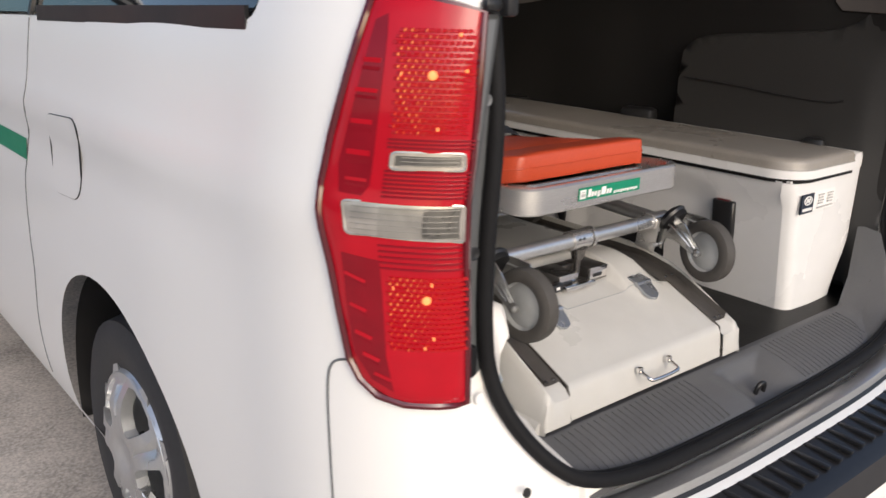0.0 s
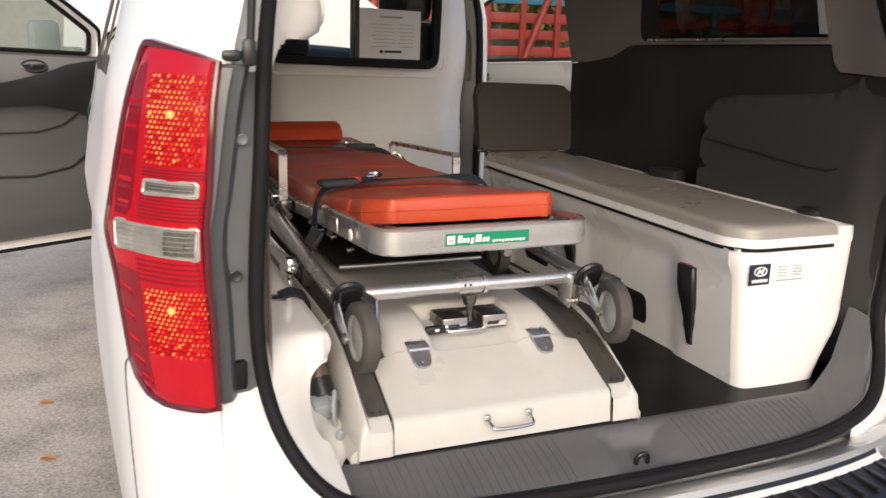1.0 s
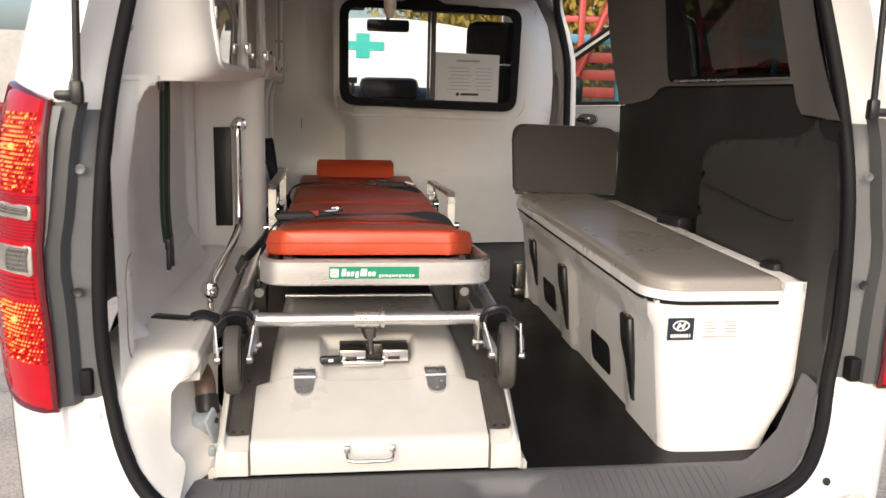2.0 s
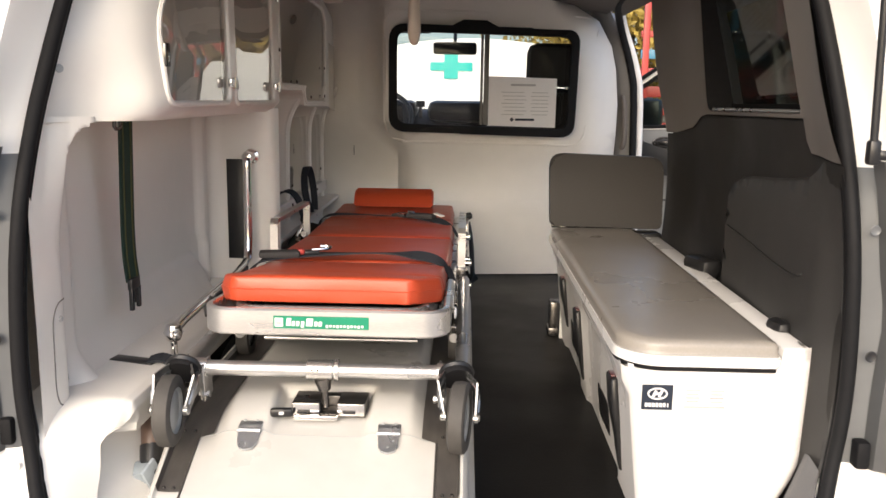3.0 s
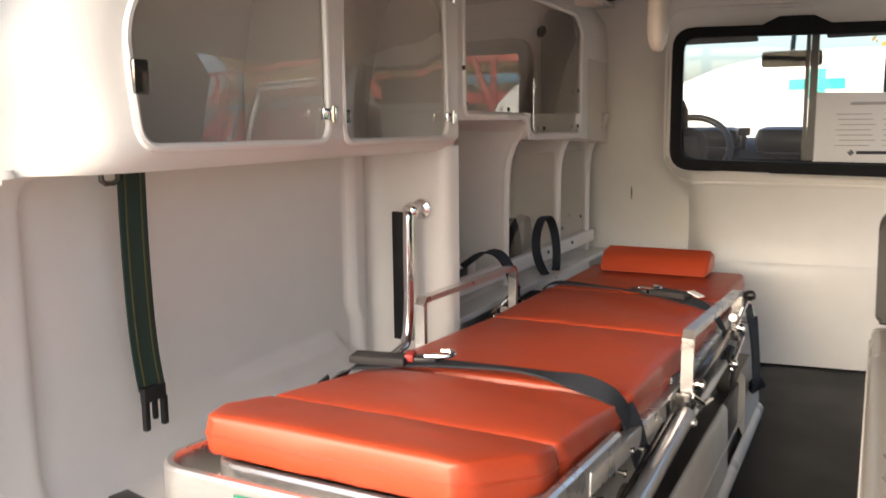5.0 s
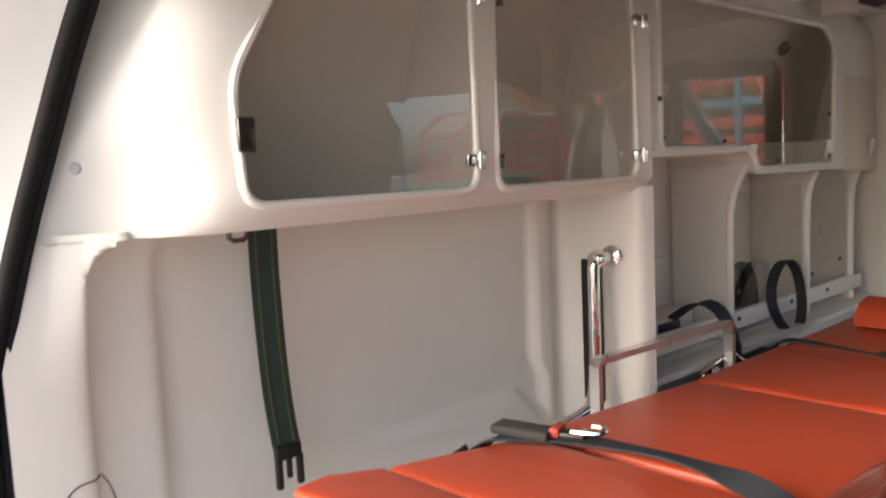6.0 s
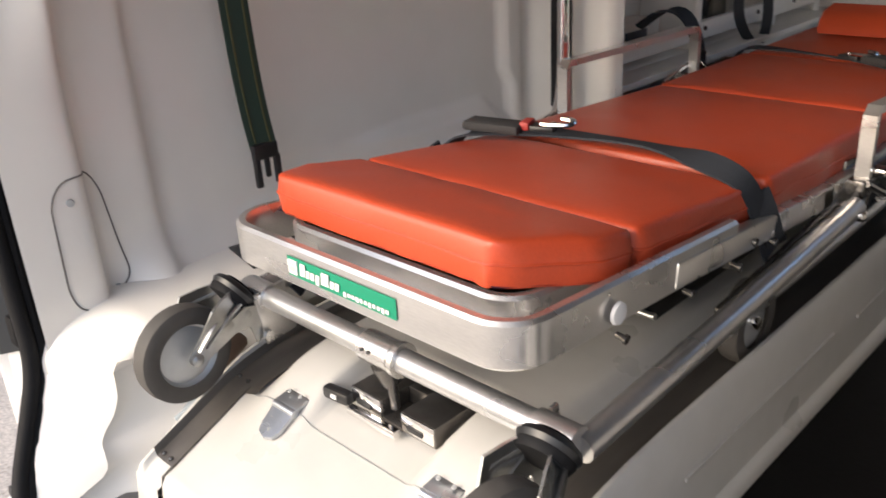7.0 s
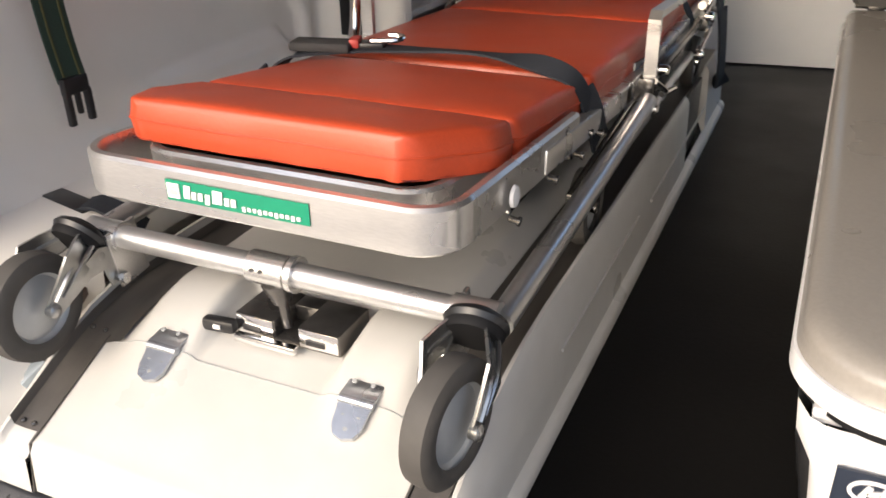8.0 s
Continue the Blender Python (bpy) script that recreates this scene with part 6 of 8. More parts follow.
for side in (-1, 1):
    end = tubes(([(CX + side * 0.232, bar_y, bar_z), (CX + side * 0.285, bar_y, bar_z)], 0.0195), seg=18)
    part("bar_socket", end, M_ALU, stretcher, "aluminium corner socket")
    lug = boxes(((CX + side * 0.238, bar_y + 0.006, bar_z - 0.026), (0.006, 0.052, 0.080), (8, 0, 0)), bevel=0.002)
    lathe(lug, [(0.0045, -0.010), (0.0045, 0.006), (0.008, 0.006), (0.008, 0.012), (0, 0.013)], (CX + side * 0.238, bar_y - 0.014, bar_z - 0.052), (-side, 0, 0), 6)
    part("stop_lug", lug, M_ALU, stretcher)

    # castor with fork, disc and tyre, tilted with the folded leg
    hubp = Vector((CX + side * (0.271 if side < 0 else 0.280), 0.130, 0.856))
    turn = radians(3 if side < 0 else -8)
    axle = Vector((math.cos(turn), math.sin(turn), 0.0))
    head = Vector((CX + side * 0.272, bar_y - 0.035, bar_z + 0.008))
    fork = bmesh.new()
    for s in (-1, 1):
        a = head + axle * (s * 0.018)
        b = hubp + axle * (s * 0.030)
        mid = (a + b) / 2 + axle * (s * 0.014) + Vector((0, -0.004, 0.016))
        rows = []
        for p, w in ((a, 0.020), (a * 0.5 + mid * 0.5, 0.022), (mid, 0.021), (mid * 0.4 + b * 0.6, 0.014), (b, 0.011)):
            d = (b - a).normalized()
            n = d.cross(axle).normalized()
            rows.append([p - n * w - axle * 0.0018, p + n * w - axle * 0.0018, p + n * w + axle * 0.0018, p - n * w + axle * 0.0018])
        grid = [[fork.verts.new(p) for p in r] for r in rows]
        for q1, q2 in zip(grid, grid[1:]):
            for k in range(4):
                fork.faces.new((q1[k], q1[(k + 1) % 4], q2[(k + 1) % 4], q2[k]))
        fork.faces.new(grid[0])
        fork.faces.new(grid[-1])
        lathe(fork, [(0.009, -0.004), (0.009, 0.005), (0.006, 0.008), (0, 0.009)], b, axle * s, 10)
    castor = part("castor", fork, M_ZINC, stretcher, "swivel castor with a zinc-plated fork")
    ridges = bmesh.new()
    for s in (-1, 1):
        a, b = head + axle * (s * 0.021), hubp + axle * (s * 0.033)
        mid = (a + b) / 2 + axle * (s * 0.014) + Vector((0, -0.004, 0.016))
        for off in (-0.012, 0.010):
            tube(ridges, smooth_path([a + Vector((0, off, 0)), mid + Vector((0, off * 0.9, 0)), b * 0.75 + mid * 0.25 + Vector((0, off * 0.5, 0))], 3), 0.0032, 6)
    pieces("fork_ridge", ridges, M_ZINC, castor)
    brake = bmesh.new()
    prism(brake, [hubp + axle * (-side * 0.031) + Vector((0, a, b)) for a, b in ((-0.004, 0.010), (0.045, 0.030), (0.080, 0.046), (0.098, 0.042), (0.103, -0.010), (0.092, -0.014), (0.084, 0.014), (0.060, 0.014), (0.004, -0.010))], axle * 0.003)
    lathe(brake, [(0.006, 0), (0.006, 0.003), (0.003, 0.004), (0, 0.004)], hubp + axle * (-side * 0.031) + Vector((0, 0.084, 0.034)), axle * -side, 10)
    part("brake_lever", brake, M_ZINC, castor, "zinc-plated brake lever")
    up = (head - hubp).normalized()
    lathe_b = turned([(0.0, -0.012), (0.030, -0.012), (0.033, -0.004), (0.030, 0.006), (0.022, 0.016), (0.0, 0.018)], head, up, 20)
    part("swivel_head", lathe_b, M_RUBBER, castor, "black rubber swivel boot")
    crown = bmesh.new()
    lathe(crown, [(0.033, -0.006), (0.036, 0.0), (0.033, 0.006), (0.029, 0.008)], head + up * 0.004, up, 22)
    part("swivel_ring", crown, M_BLACK, castor)
    part("tyre", turned([(0.044, -0.014), (0.050, -0.0155), (0.060, -0.0165), (0.067, -0.012), (0.0685, 0.0), (0.067, 0.012), (0.060, 0.0165), (0.050, 0.0155), (0.044, 0.014)], hubp, axle, 36), M_CASTOR, castor, "grey rubber castor tyre")
    part("disc", turned([(0.0, -0.012), (0.020, -0.011), (0.040, -0.007), (0.0475, -0.012), (0.0475, 0.012), (0.040, 0.007), (0.020, 0.011), (0.0, 0.012)], hubp, axle, 36), M_DISC, castor, "pale grey castor disc")
    # middle and head wheels on the tracks
    for y in (0.665, 1.55):
        c = Vector((CX + side * 0.262, y, 0.858))
        w2 = part("track_wheel", turned([(0.036, -0.014), (0.056, -0.014), (0.059, 0), (0.056, 0.014), (0.036, 0.014)], c, (1, 0, 0), 28), M_CASTOR, stretcher, "grey rubber wheel")
        part("disc", turned([(0.0, -0.010), (0.036, -0.008), (0.036, 0.008), (0.0, 0.010)], c, (1, 0, 0), 24), M_DISC, w2)
        part("axle_cap", turned([(0.010, 0.008), (0.009, 0.018), (0, 0.02)], c, (side, 0, 0), 12), M_CHROME, w2)

decal = part("maker_plate", sheet([(-0.297, 1.0055), (-0.1125, 1.0055), (-0.1125, 1.0305), (-0.297, 1.0305)], [], 0.1, lambda u, v: Vector((u, 0.1885, v))), M_GREEN, stretcher, "green maker's sticker")
square = part("logo_square", boxes(((-0.286, 0.1875, 1.018), (0.016, 0.002, 0.017))), M_PAPER, decal)
part("logo_mark", boxes(((-0.286, 0.1862, 1.0165), (0.0105, 0.0012, 0.006)), ((-0.286, 0.1862, 1.0225), (0.008, 0.0012, 0.0022))), M_INK, decal)
bars = bmesh.new()
for x, w, z0, z1 in ((-0.268, 0.0085, 1.0115, 1.0265), (-0.2585, 0.0060, 1.0115, 1.0205), (-0.2500, 0.0062, 1.0115, 1.0205), (-0.2405, 0.0062, 1.0085, 1.0205), (-0.2275, 0.0125, 1.0115, 1.0265), (-0.2150, 0.0062, 1.0115, 1.0205), (-0.2065, 0.0062, 1.0115, 1.0205)):
    prism(bars, [Vector((x + a * w / 2 + 0.12 * (z - 1.0115), 0.1876, z)) for a, z in ((-1, z0), (1, z0), (1, z1), (-1, z1))], (0, -0.0012, 0))
for k in range(11):
    box(bars, (-0.193 + 0.0068 * k, 0.187, 1.0115 + (0.0007 if k % 3 else 0)), (0.0044, 0.0012, 0.0042 if k % 3 else 0.0056))
pieces("print_bar", bars, M_PAPER, decal, "white print drawn as short strokes")


def pad(x0, x1, y0, y1, thick, left_cut=0.0, right_cut=0.0, name="mattress_section"):
    """A boxy upholstered mattress piece with narrow rounded edges; its top follows the bed's slope."""
    r = 0.009
    steps = [0, 0.0015, 0.004, 0.009, 0.02, 0.045]
    def marks(length, n):
        m = [d for d in steps] + list(np.linspace(0.07, length - 0.07, n)) + [length - d for d in reversed(steps)]
        return [q / length for q in m]
    us, vs_ = marks(x1 - x0, 12), marks(y1 - y0, max(4, int((y1 - y0) / 0.03)))
    def drop(e):
        return r - math.sqrt(max(0.0, r * r - (r - min(e, r)) ** 2))
    def at(u, v, level):
        y = y0 + (y1 - y0) * v
        near_foot = max(0.0, 1 - v * (y1 - y0) / 0.07)
        near_right = max(0.0, 1 - v * (y1 - y0) / 0.105)
        a, b = x0 + left_cut * near_foot, x1 - right_cut * near_right
        for d in (v * (y1 - y0), (1 - v) * (y1 - y0)):
            if d < 0.014:
                turn_in = 0.014 - math.sqrt(0.014 ** 2 - (0.014 - d) ** 2)
                a, b = a + turn_in, b - turn_in
        x = a + (b - a) * u
        e = min(min(u, 1 - u) * (x1 - x0), min(v, 1 - v) * (y1 - y0))
        crease = 0.0022 * noise.noise(Vector((x * 17, y * 17, x0))) + 0.0012 * noise.noise(Vector((x * 60, y * 60, 3)))
        if level == 2:
            puff = 0.005 * (1 - (2 * u - 1) ** 4) * (1 - (2 * v - 1) ** 4)
            return Vector((x, y, bed_z(y) + puff - drop(e) + crease * min(1, e / 0.02)))
        corner = math.exp(-min(abs(u), abs(1 - u)) * (x1 - x0) / 0.05) * math.exp(-min(v, 1 - v) * (y1 - y0) / 0.05)
        out = (0.0 if level == 0 else 0.0035) + 1.6 * crease + 0.006 * corner * noise.noise(Vector((x * 70, y * 70, 1.3 * level)))
        cx = (a + b) / 2
        px = x + (math.copysign(out, x - cx) if min(u, 1 - u) < 1e-6 else 0)
        py = y + (math.copysign(out, v - 0.5) if min(v, 1 - v) < 1e-6 else 0)
        return Vector((px, py, bed_z(y) - (thick if level == 0 else 0.5 * thick)))
    bm = bmesh.new()
    tops = [[bm.verts.new(at(u, v, 2)) for u in us] for v in vs_]
    nu, nv = len(us) - 1, len(vs_) - 1
    for a, b in zip(tops, tops[1:]):
        for k in range(nu):
            bm.faces.new((a[k], a[k + 1], b[k + 1], b[k]))
    ring = [(i, 0) for i in range(nu)] + [(nu, j) for j in range(nv)] + [(i, nv) for i in range(nu, 0, -1)] + [(0, j) for j in range(nv, 0, -1)]
    layers = [[tops[j][i] for i, j in ring]] + [[bm.verts.new(at(us[i], vs_[j], lv)) for i, j in ring] for lv in (1, 0)]
    for a, b in zip(layers, layers[1:]):
        for k in range(len(ring)):
            bm.faces.new((a[k], a[(k + 1) % len(ring)], b[(k + 1) % len(ring)], b[k]))
    bm.faces.new(layers[-1])
    sec = part(name, bm, M_ORANGE, stretcher, "orange vinyl mattress section", sharp=60)
    pipe = bmesh.new()
    tube(pipe, [at(us[i], vs_[j], 1) for i, j in ring], 0.0016, 6, closed=True)
    part("piping", pipe, M_ORANGE, sec, "sewn seam round the section")
    return sec


MX0, MX1 = -0.428, 0.028
pad(MX0, MX1 - 0.006, 0.250, 0.420, 0.051, 0.034, 0.052)
pad(MX0, MX1 - 0.006, 0.424, 0.705, 0.050)
pad(MX0, MX1, 0.735, 1.222, 0.052)
pad(MX0, MX1, 1.226, 1.60, 0.052)
pad(MX0 + 0.006, MX1 - 0.006, 1.604, 1.995, 0.052)
part("mattress_board", loft([[Vector((x, y, bed_z(y) - 0.049)) for x in (MX0 + 0.034 * max(0, 0.32 - y) / 0.07 - 0.002, MX1 - 0.004 - 0.052 * max(0, 0.355 - y) / 0.105)] for y in (0.248, 0.32, 0.355, 0.42, 0.65, 0.8, 1.2, 1.5, 1.98)]), M_BLUE, stretcher, "dark blue board under the mattress")
pillow = thing("pillow", (-0.21, 1.95, 1.05), "orange vinyl head pillow on the mattress", "pillow")
pb = bmesh.new()
prof = [(0.0, 0.0), (0.02, 0.035), (0.05, 0.050), (0.085, 0.062), (0.115, 0.05), (0.13, 0.02), (0.13, 0.0)]
prism(pb, [Vector((-0.36, 1.840 + a, bed_z(1.9) + 0.010 + b)) for a, b in prof], (0.305, 0, 0))
bmesh.ops.bevel(pb, geom=[e for e in pb.edges if e.is_boundary or len({round(v.co.x, 3) for v in e.verts}) == 1], offset=0.006, segments=2, affect="EDGES")
part("cover", pb, M_ORANGE, pillow)


def belt_over(pts, knot, name_label, width, sleeve_at, turn):
    """A webbing belt laid over the mattress through pts, its buckle at knot and its padded sleeve beside it."""
    b = thing("restraint_belt", knot, name_label, "belt", "stretcher belts")
    rowsb = smooth_path(pts, 2)
    bmx = bmesh.new()
    across = [Vector((0.22 * math.sin(9 * p.x), 1, 0.16 * math.sin(14 * p.x + p.y) + 0.45 * math.exp(-((p.x + 0.03) / 0.05) ** 2))) for p in rowsb]
    strip(bmx, rowsb, across, width, 0.0035)
    part("webbing", bmx, M_WEB, b)
    k = Vector(knot)
    part("buckle", boxes((k + Vector((-0.006, 0, 0.0)), (0.046, 0.028, 0.010), (0, 0, turn)), bevel=0.003), M_BLACK, b)
    plate = bmesh.new()
    hook_line = [(-0.004, -0.010, 0.008), (0.030, -0.013, 0.009), (0.044, -0.008, 0.010), (0.048, 0.004, 0.011), (0.040, 0.014, 0.012), (0.022, 0.015, 0.012)]
    tube(plate, [k + Matrix.Rotation(radians(turn), 3, "Z") @ p for p in smooth_path(hook_line, 3)], [0.005, 0.0045] + [0.004] * (len(smooth_path(hook_line, 3)) - 2), 8)
    box(plate, k + Matrix.Rotation(radians(turn), 3, "Z") @ Vector((0.024, 0.0, 0.007)), (0.034, 0.022, 0.002), 0.0006, (0, 0, turn))
    part("buckle_plate", plate, M_CHROME, b, "chrome buckle tongue")
    part("sleeve", boxes((sleeve_at, (0.10, 0.042, 0.016), (0, 0, turn - 6)), bevel=0.006), M_SLEEVE, b, "grey padded belt sleeve")
    return b


b1 = belt_over([(-0.470, 0.60, 0.955), (-0.462, 0.61, 1.00), (-0.442, 0.632, 1.038), (-0.41, 0.650, 1.053), (-0.33, 0.686, 1.056), (-0.25, 0.705, 1.055), (-0.15, 0.712, 1.058), (-0.06, 0.692, 1.060), (-0.005, 0.684, 1.052), (0.020, 0.687, 1.038), (0.033, 0.698, 1.005), (0.039, 0.716, 0.965), (0.042, 0.735, 0.93)],
               (-0.312, 0.694, 1.060), "charcoal webbing restraint belt buckled over the mattress foot", 0.037, (-0.388, 0.664, 1.060), 18)
part("release_tab", boxes(((-0.340, 0.686, 1.064), (0.016, 0.034, 0.014), (0, 0, 18)), bevel=0.003), M_REDPAINT, b1, "red release button")
part("tail", strip(bmesh.new(), smooth_path([(0.026, 0.712, 1.022), (0.040, 0.714, 0.995), (0.047, 0.722, 0.965), (0.044, 0.74, 0.94), (0.034, 0.755, 0.945)], 2), (0.25, 1, 0.35), 0.034, 0.004), M_WEB, b1)
part("tail", strip(bmesh.new(), smooth_path([(-0.455, 0.61, 1.025), (-0.472, 0.56, 1.0), (-0.488, 0.50, 0.99), (-0.496, 0.465, 0.985)], 2), (0.4, 0.4, 1), 0.036, 0.004), M_WEB, b1)
part("end_clip", boxes(((-0.500, 0.447, 0.978), (0.012, 0.034, 0.040), (20, 20, 30)), bevel=0.003), M_STEEL, b1, "metal belt clip")
b2 = belt_over([(-0.46, 1.62, 0.96), (-0.452, 1.62, 1.0), (-0.43, 1.612, 1.020), (-0.38, 1.59, 1.031), (-0.25, 1.555, 1.033), (-0.15, 1.53, 1.033), (-0.06, 1.505, 1.032), (-0.005, 1.49, 1.025), (0.028, 1.485, 1.005), (0.05, 1.48, 0.97), (0.055, 1.48, 0.94)],
               (-0.155, 1.533, 1.038), "thin charcoal webbing restraint belt over the mattress head", 0.026, (-0.082, 1.512, 1.040), -14)
part("tag", boxes(((-0.02, 1.50, 1.046), (0.035, 0.022, 0.004), (0, 14, -30)), bevel=0.001), M_PAPER, b2, "small white label")
pouch = thing("equipment_pouch", (-0.64, 1.80, 1.0), "dark grey fabric pouch standing on the wall shelf", "pouch")
pp = loft([[Vector((-0.65 + (0.045 - 0.02 * k / 5) * math.cos(a) * (0.9 if 0 < k < 5 else 0.6), 1.80 + 0.03 * k / 5 + (0.125 - 0.012 * k * k / 5) * math.sin(a), 0.998 + 0.032 * k + 0.006 * math.sin(3 * a))) for a in (2 * math.pi * q / 20 for q in range(20))] for k in range(6)], closed=False)
pp.faces.new(pp.verts[-20:])
part("bag", pp, M_SEAT, pouch, sharp=60)
box_in = thing("shelf_box", (-0.66, 1.42, 1.0), "pale plastic box with a dark label in the shelf", "box")
part("case", boxes(((-0.66, 1.44, 1.045), (0.08, 0.22, 0.09)), bevel=0.008), M_IVORY, box_in)
part("label", boxes(((-0.618, 1.44, 1.05), (0.004, 0.09, 0.045)), bevel=0.001), M_NAVY, box_in)
loop = thing("hanging_webbing", (0.095, 1.75, 0.80), "black webbing loop hanging beside the stretcher", "strap")
part("webbing", strip(bmesh.new(), smooth_path([(0.085, 1.62, 1.0), (0.10, 1.63, 0.92), (0.105, 1.66, 0.80), (0.10, 1.72, 0.765), (0.098, 1.74, 0.82), (0.09, 1.70, 0.95)], 2), (0.1, 1, 0), 0.045, 0.006), M_WEB, loop)
wl = thing("wall_strap_loop", (-0.53, 1.60, 1.1), "black webbing loop hanging at the shelf", "strap")
part("webbing", strip(bmesh.new(), [Vector((-0.535 - 0.012 * math.cos(a), 1.87 + 0.085 * math.sin(a), 1.075 + 0.092 * math.cos(a) + 0.01 * math.sin(2 * a))) for a in np.linspace(-2.7, 2.9, 26)], (1, 0.3, 0.1), 0.026, 0.004), M_WEB, wl)
part("tail", strip(bmesh.new(), smooth_path([(-0.60, 1.42, 1.085), (-0.55, 1.44, 1.125), (-0.51, 1.475, 1.115), (-0.49, 1.50, 1.05), (-0.485, 1.51, 0.97)], 2), (0.3, 1, 0), 0.034, 0.006), M_WEB, wl, "black webbing tail over the rail")
# soft form added to make the gap beside the stretcher dark green-grey
bag = thing("soft_bag", (-0.53, 1.55, 0.84), "dark green-grey soft form filling the gap between wall and stretcher", "bag")
bag_rows = []
for k in range(13):
    y, swell = 1.24 + 0.055 * k, 0.55 + 0.45 * math.sin(math.pi * min(1, max(0, (k + 0.6) / 13.2)))
    bag_rows.append([Vector((-0.490 + 0.045 * swell * math.copysign(abs(math.cos(a)) ** 0.6, math.cos(a)) + 0.006 * noise.noise(Vector((y * 14, a * 2, 0))), y, 0.884 + 0.098 * swell * math.copysign(abs(math.sin(a)) ** 0.6, math.sin(a)) + 0.010 * noise.noise(Vector((y * 11, a * 1.5, 5))))) for a in (2 * math.pi * q / 20 for q in range(20))])
bag_bm = loft(bag_rows, closed=True)
bag_bm.verts.ensure_lookup_table()
bag_bm.faces.new(bag_bm.verts[:20])
bag_bm.faces.new(bag_bm.verts[-20:])
part("cloth", bag_bm, M_BAG, bag, sharp=70)
cable = thing("loose_cable", (-0.63, 1.26, 1.0), "grey cable hanging in a loop in the shelf", "cable")
part("lead", tubes((smooth_path([(-0.70, 1.225, 1.20), (-0.64, 1.228, 1.15), (-0.59, 1.25, 1.09), (-0.575, 1.285, 1.04), (-0.59, 1.29, 1.0)], 2), 0.0045), seg=8), M_PLUG, cable)

# ---- bench on the right ----
bench = thing("bench_box", (0.53, 0.78, 0.64), "white moulded storage bench with a taupe seat cushion", "bench")


def bench_side(u, v):
    """Left face: u along the van, v the height; leans out towards the top, with a moulded waist."""
    x = 0.411 - 0.036 * (v - 0.64) / 0.33
    x += 0.012 * ease(0.915, 0.935, v) * -1
    x += 0.010 * (ease(0.35, 0.36, u) - ease(0.80, 0.81, u) + ease(0.95, 0.96, u) - ease(1.30, 1.31, u)) * ease(0.92, 0.905, v)
    return Vector((x, u, v))


vents = []
for y0, z0 in ((0.485, 0.672), (1.03, 0.69)):
    vents.append([(p.x, p.y) for p in rounded([(y0, z0, 0), (y0 + 0.165, z0 + 0.0, 0), (y0 + 0.165, z0 + 0.085, 0), (y0, z0 + 0.085, 0)], 0.025)])
left = sheet([(0.14, 0.64), (1.42, 0.64), (1.42, 0.97), (0.14, 0.97)], vents, 0.03, bench_side)
shellb = part("body", left, M_BENCH, bench, "white moulded bench box", sharp=60)
for s in vents:
    cut = bmesh.new()
    prism(cut, [bench_side(a, b) + Vector((0.002, 0, 0)) for a, b in s], (0.035, 0, 0))
    part("vent_hole", cut, M_BLACK, shellb, "dark square vent opening")


def buckle_stalk(y0, zt, zb):
    """A seat belt buckle hanging down the bench: a box with a button, its boot tapering into a crumpled stalk."""
    rows_s = []
    for t, w, d, lean in ((0.0, 0.058, 0.016, 0.0), (0.02, 0.062, 0.020, 0.0), (0.30, 0.061, 0.021, 0.0), (0.42, 0.056, 0.019, 0.002), (0.52, 0.046, 0.017, 0.005), (0.60, 0.042, 0.015, 0.003), (0.68, 0.036, 0.014, 0.006), (0.78, 0.034, 0.013, 0.003), (0.83, 0.025, 0.012, 0.005), (0.93, 0.022, 0.011, 0.004), (1.0, 0.018, 0.009, 0.006)):
        z = zt + (zb - zt) * t
        c = bench_side(y0 + 0.031, z) + Vector((0.004 - d / 2, -lean, 0))
        rows_s.append([c + Vector((d / 2 * math.copysign(abs(math.cos(a)) ** 0.5, math.cos(a)), w / 2 * math.copysign(abs(math.sin(a)) ** 0.5, math.sin(a)), 0)) for a in (2 * math.pi * q / 16 for q in range(16))])
    bm = loft(rows_s, closed=True)
    bm.verts.ensure_lookup_table()
    bm.faces.new(bm.verts[:16])
    bm.faces.new(bm.verts[-16:])
    stalk = part("belt_buckle", bm, M_BLACK, bench, "black belt buckle on a tapering stalk", sharp=50)
    part("belt_button", boxes((bench_side(y0 + 0.031, zt) + Vector((-0.005, 0.004, 0.0005)), (0.011, 0.036, 0.005)), bevel=0.0015), M_REDDARK, stalk, "dark red buckle button")


for spot in ((0.262, 0.893, 0.690), (0.83, 0.885, 0.69), (1.26, 0.88, 0.72)):
    buckle_stalk(*spot)


def bench_end(u, v):
    """Rear face: u across, v up, bulging a little."""
    x0 = 0.411 - 0.036 * (v - 0.64) / 0.33 - 0.012 * ease(0.915, 0.935, v)
    x1 = 0.640 + 0.062 * ease(0.63, 0.80, v) + 0.006 * ease(0.8, 1.0, v)
    x = x0 + (x1 - x0) * u
    e = min(u * (x1 - x0), (1 - u) * (x1 - x0))
    r = 0.03
    back = r - math.sqrt(max(0, r * r - (r - min(e, r)) ** 2))
    if u > 0.5:
        back *= 0.4
    return Vector((x, 0.112 + back - 0.006 * math.sin(math.pi * u), v))


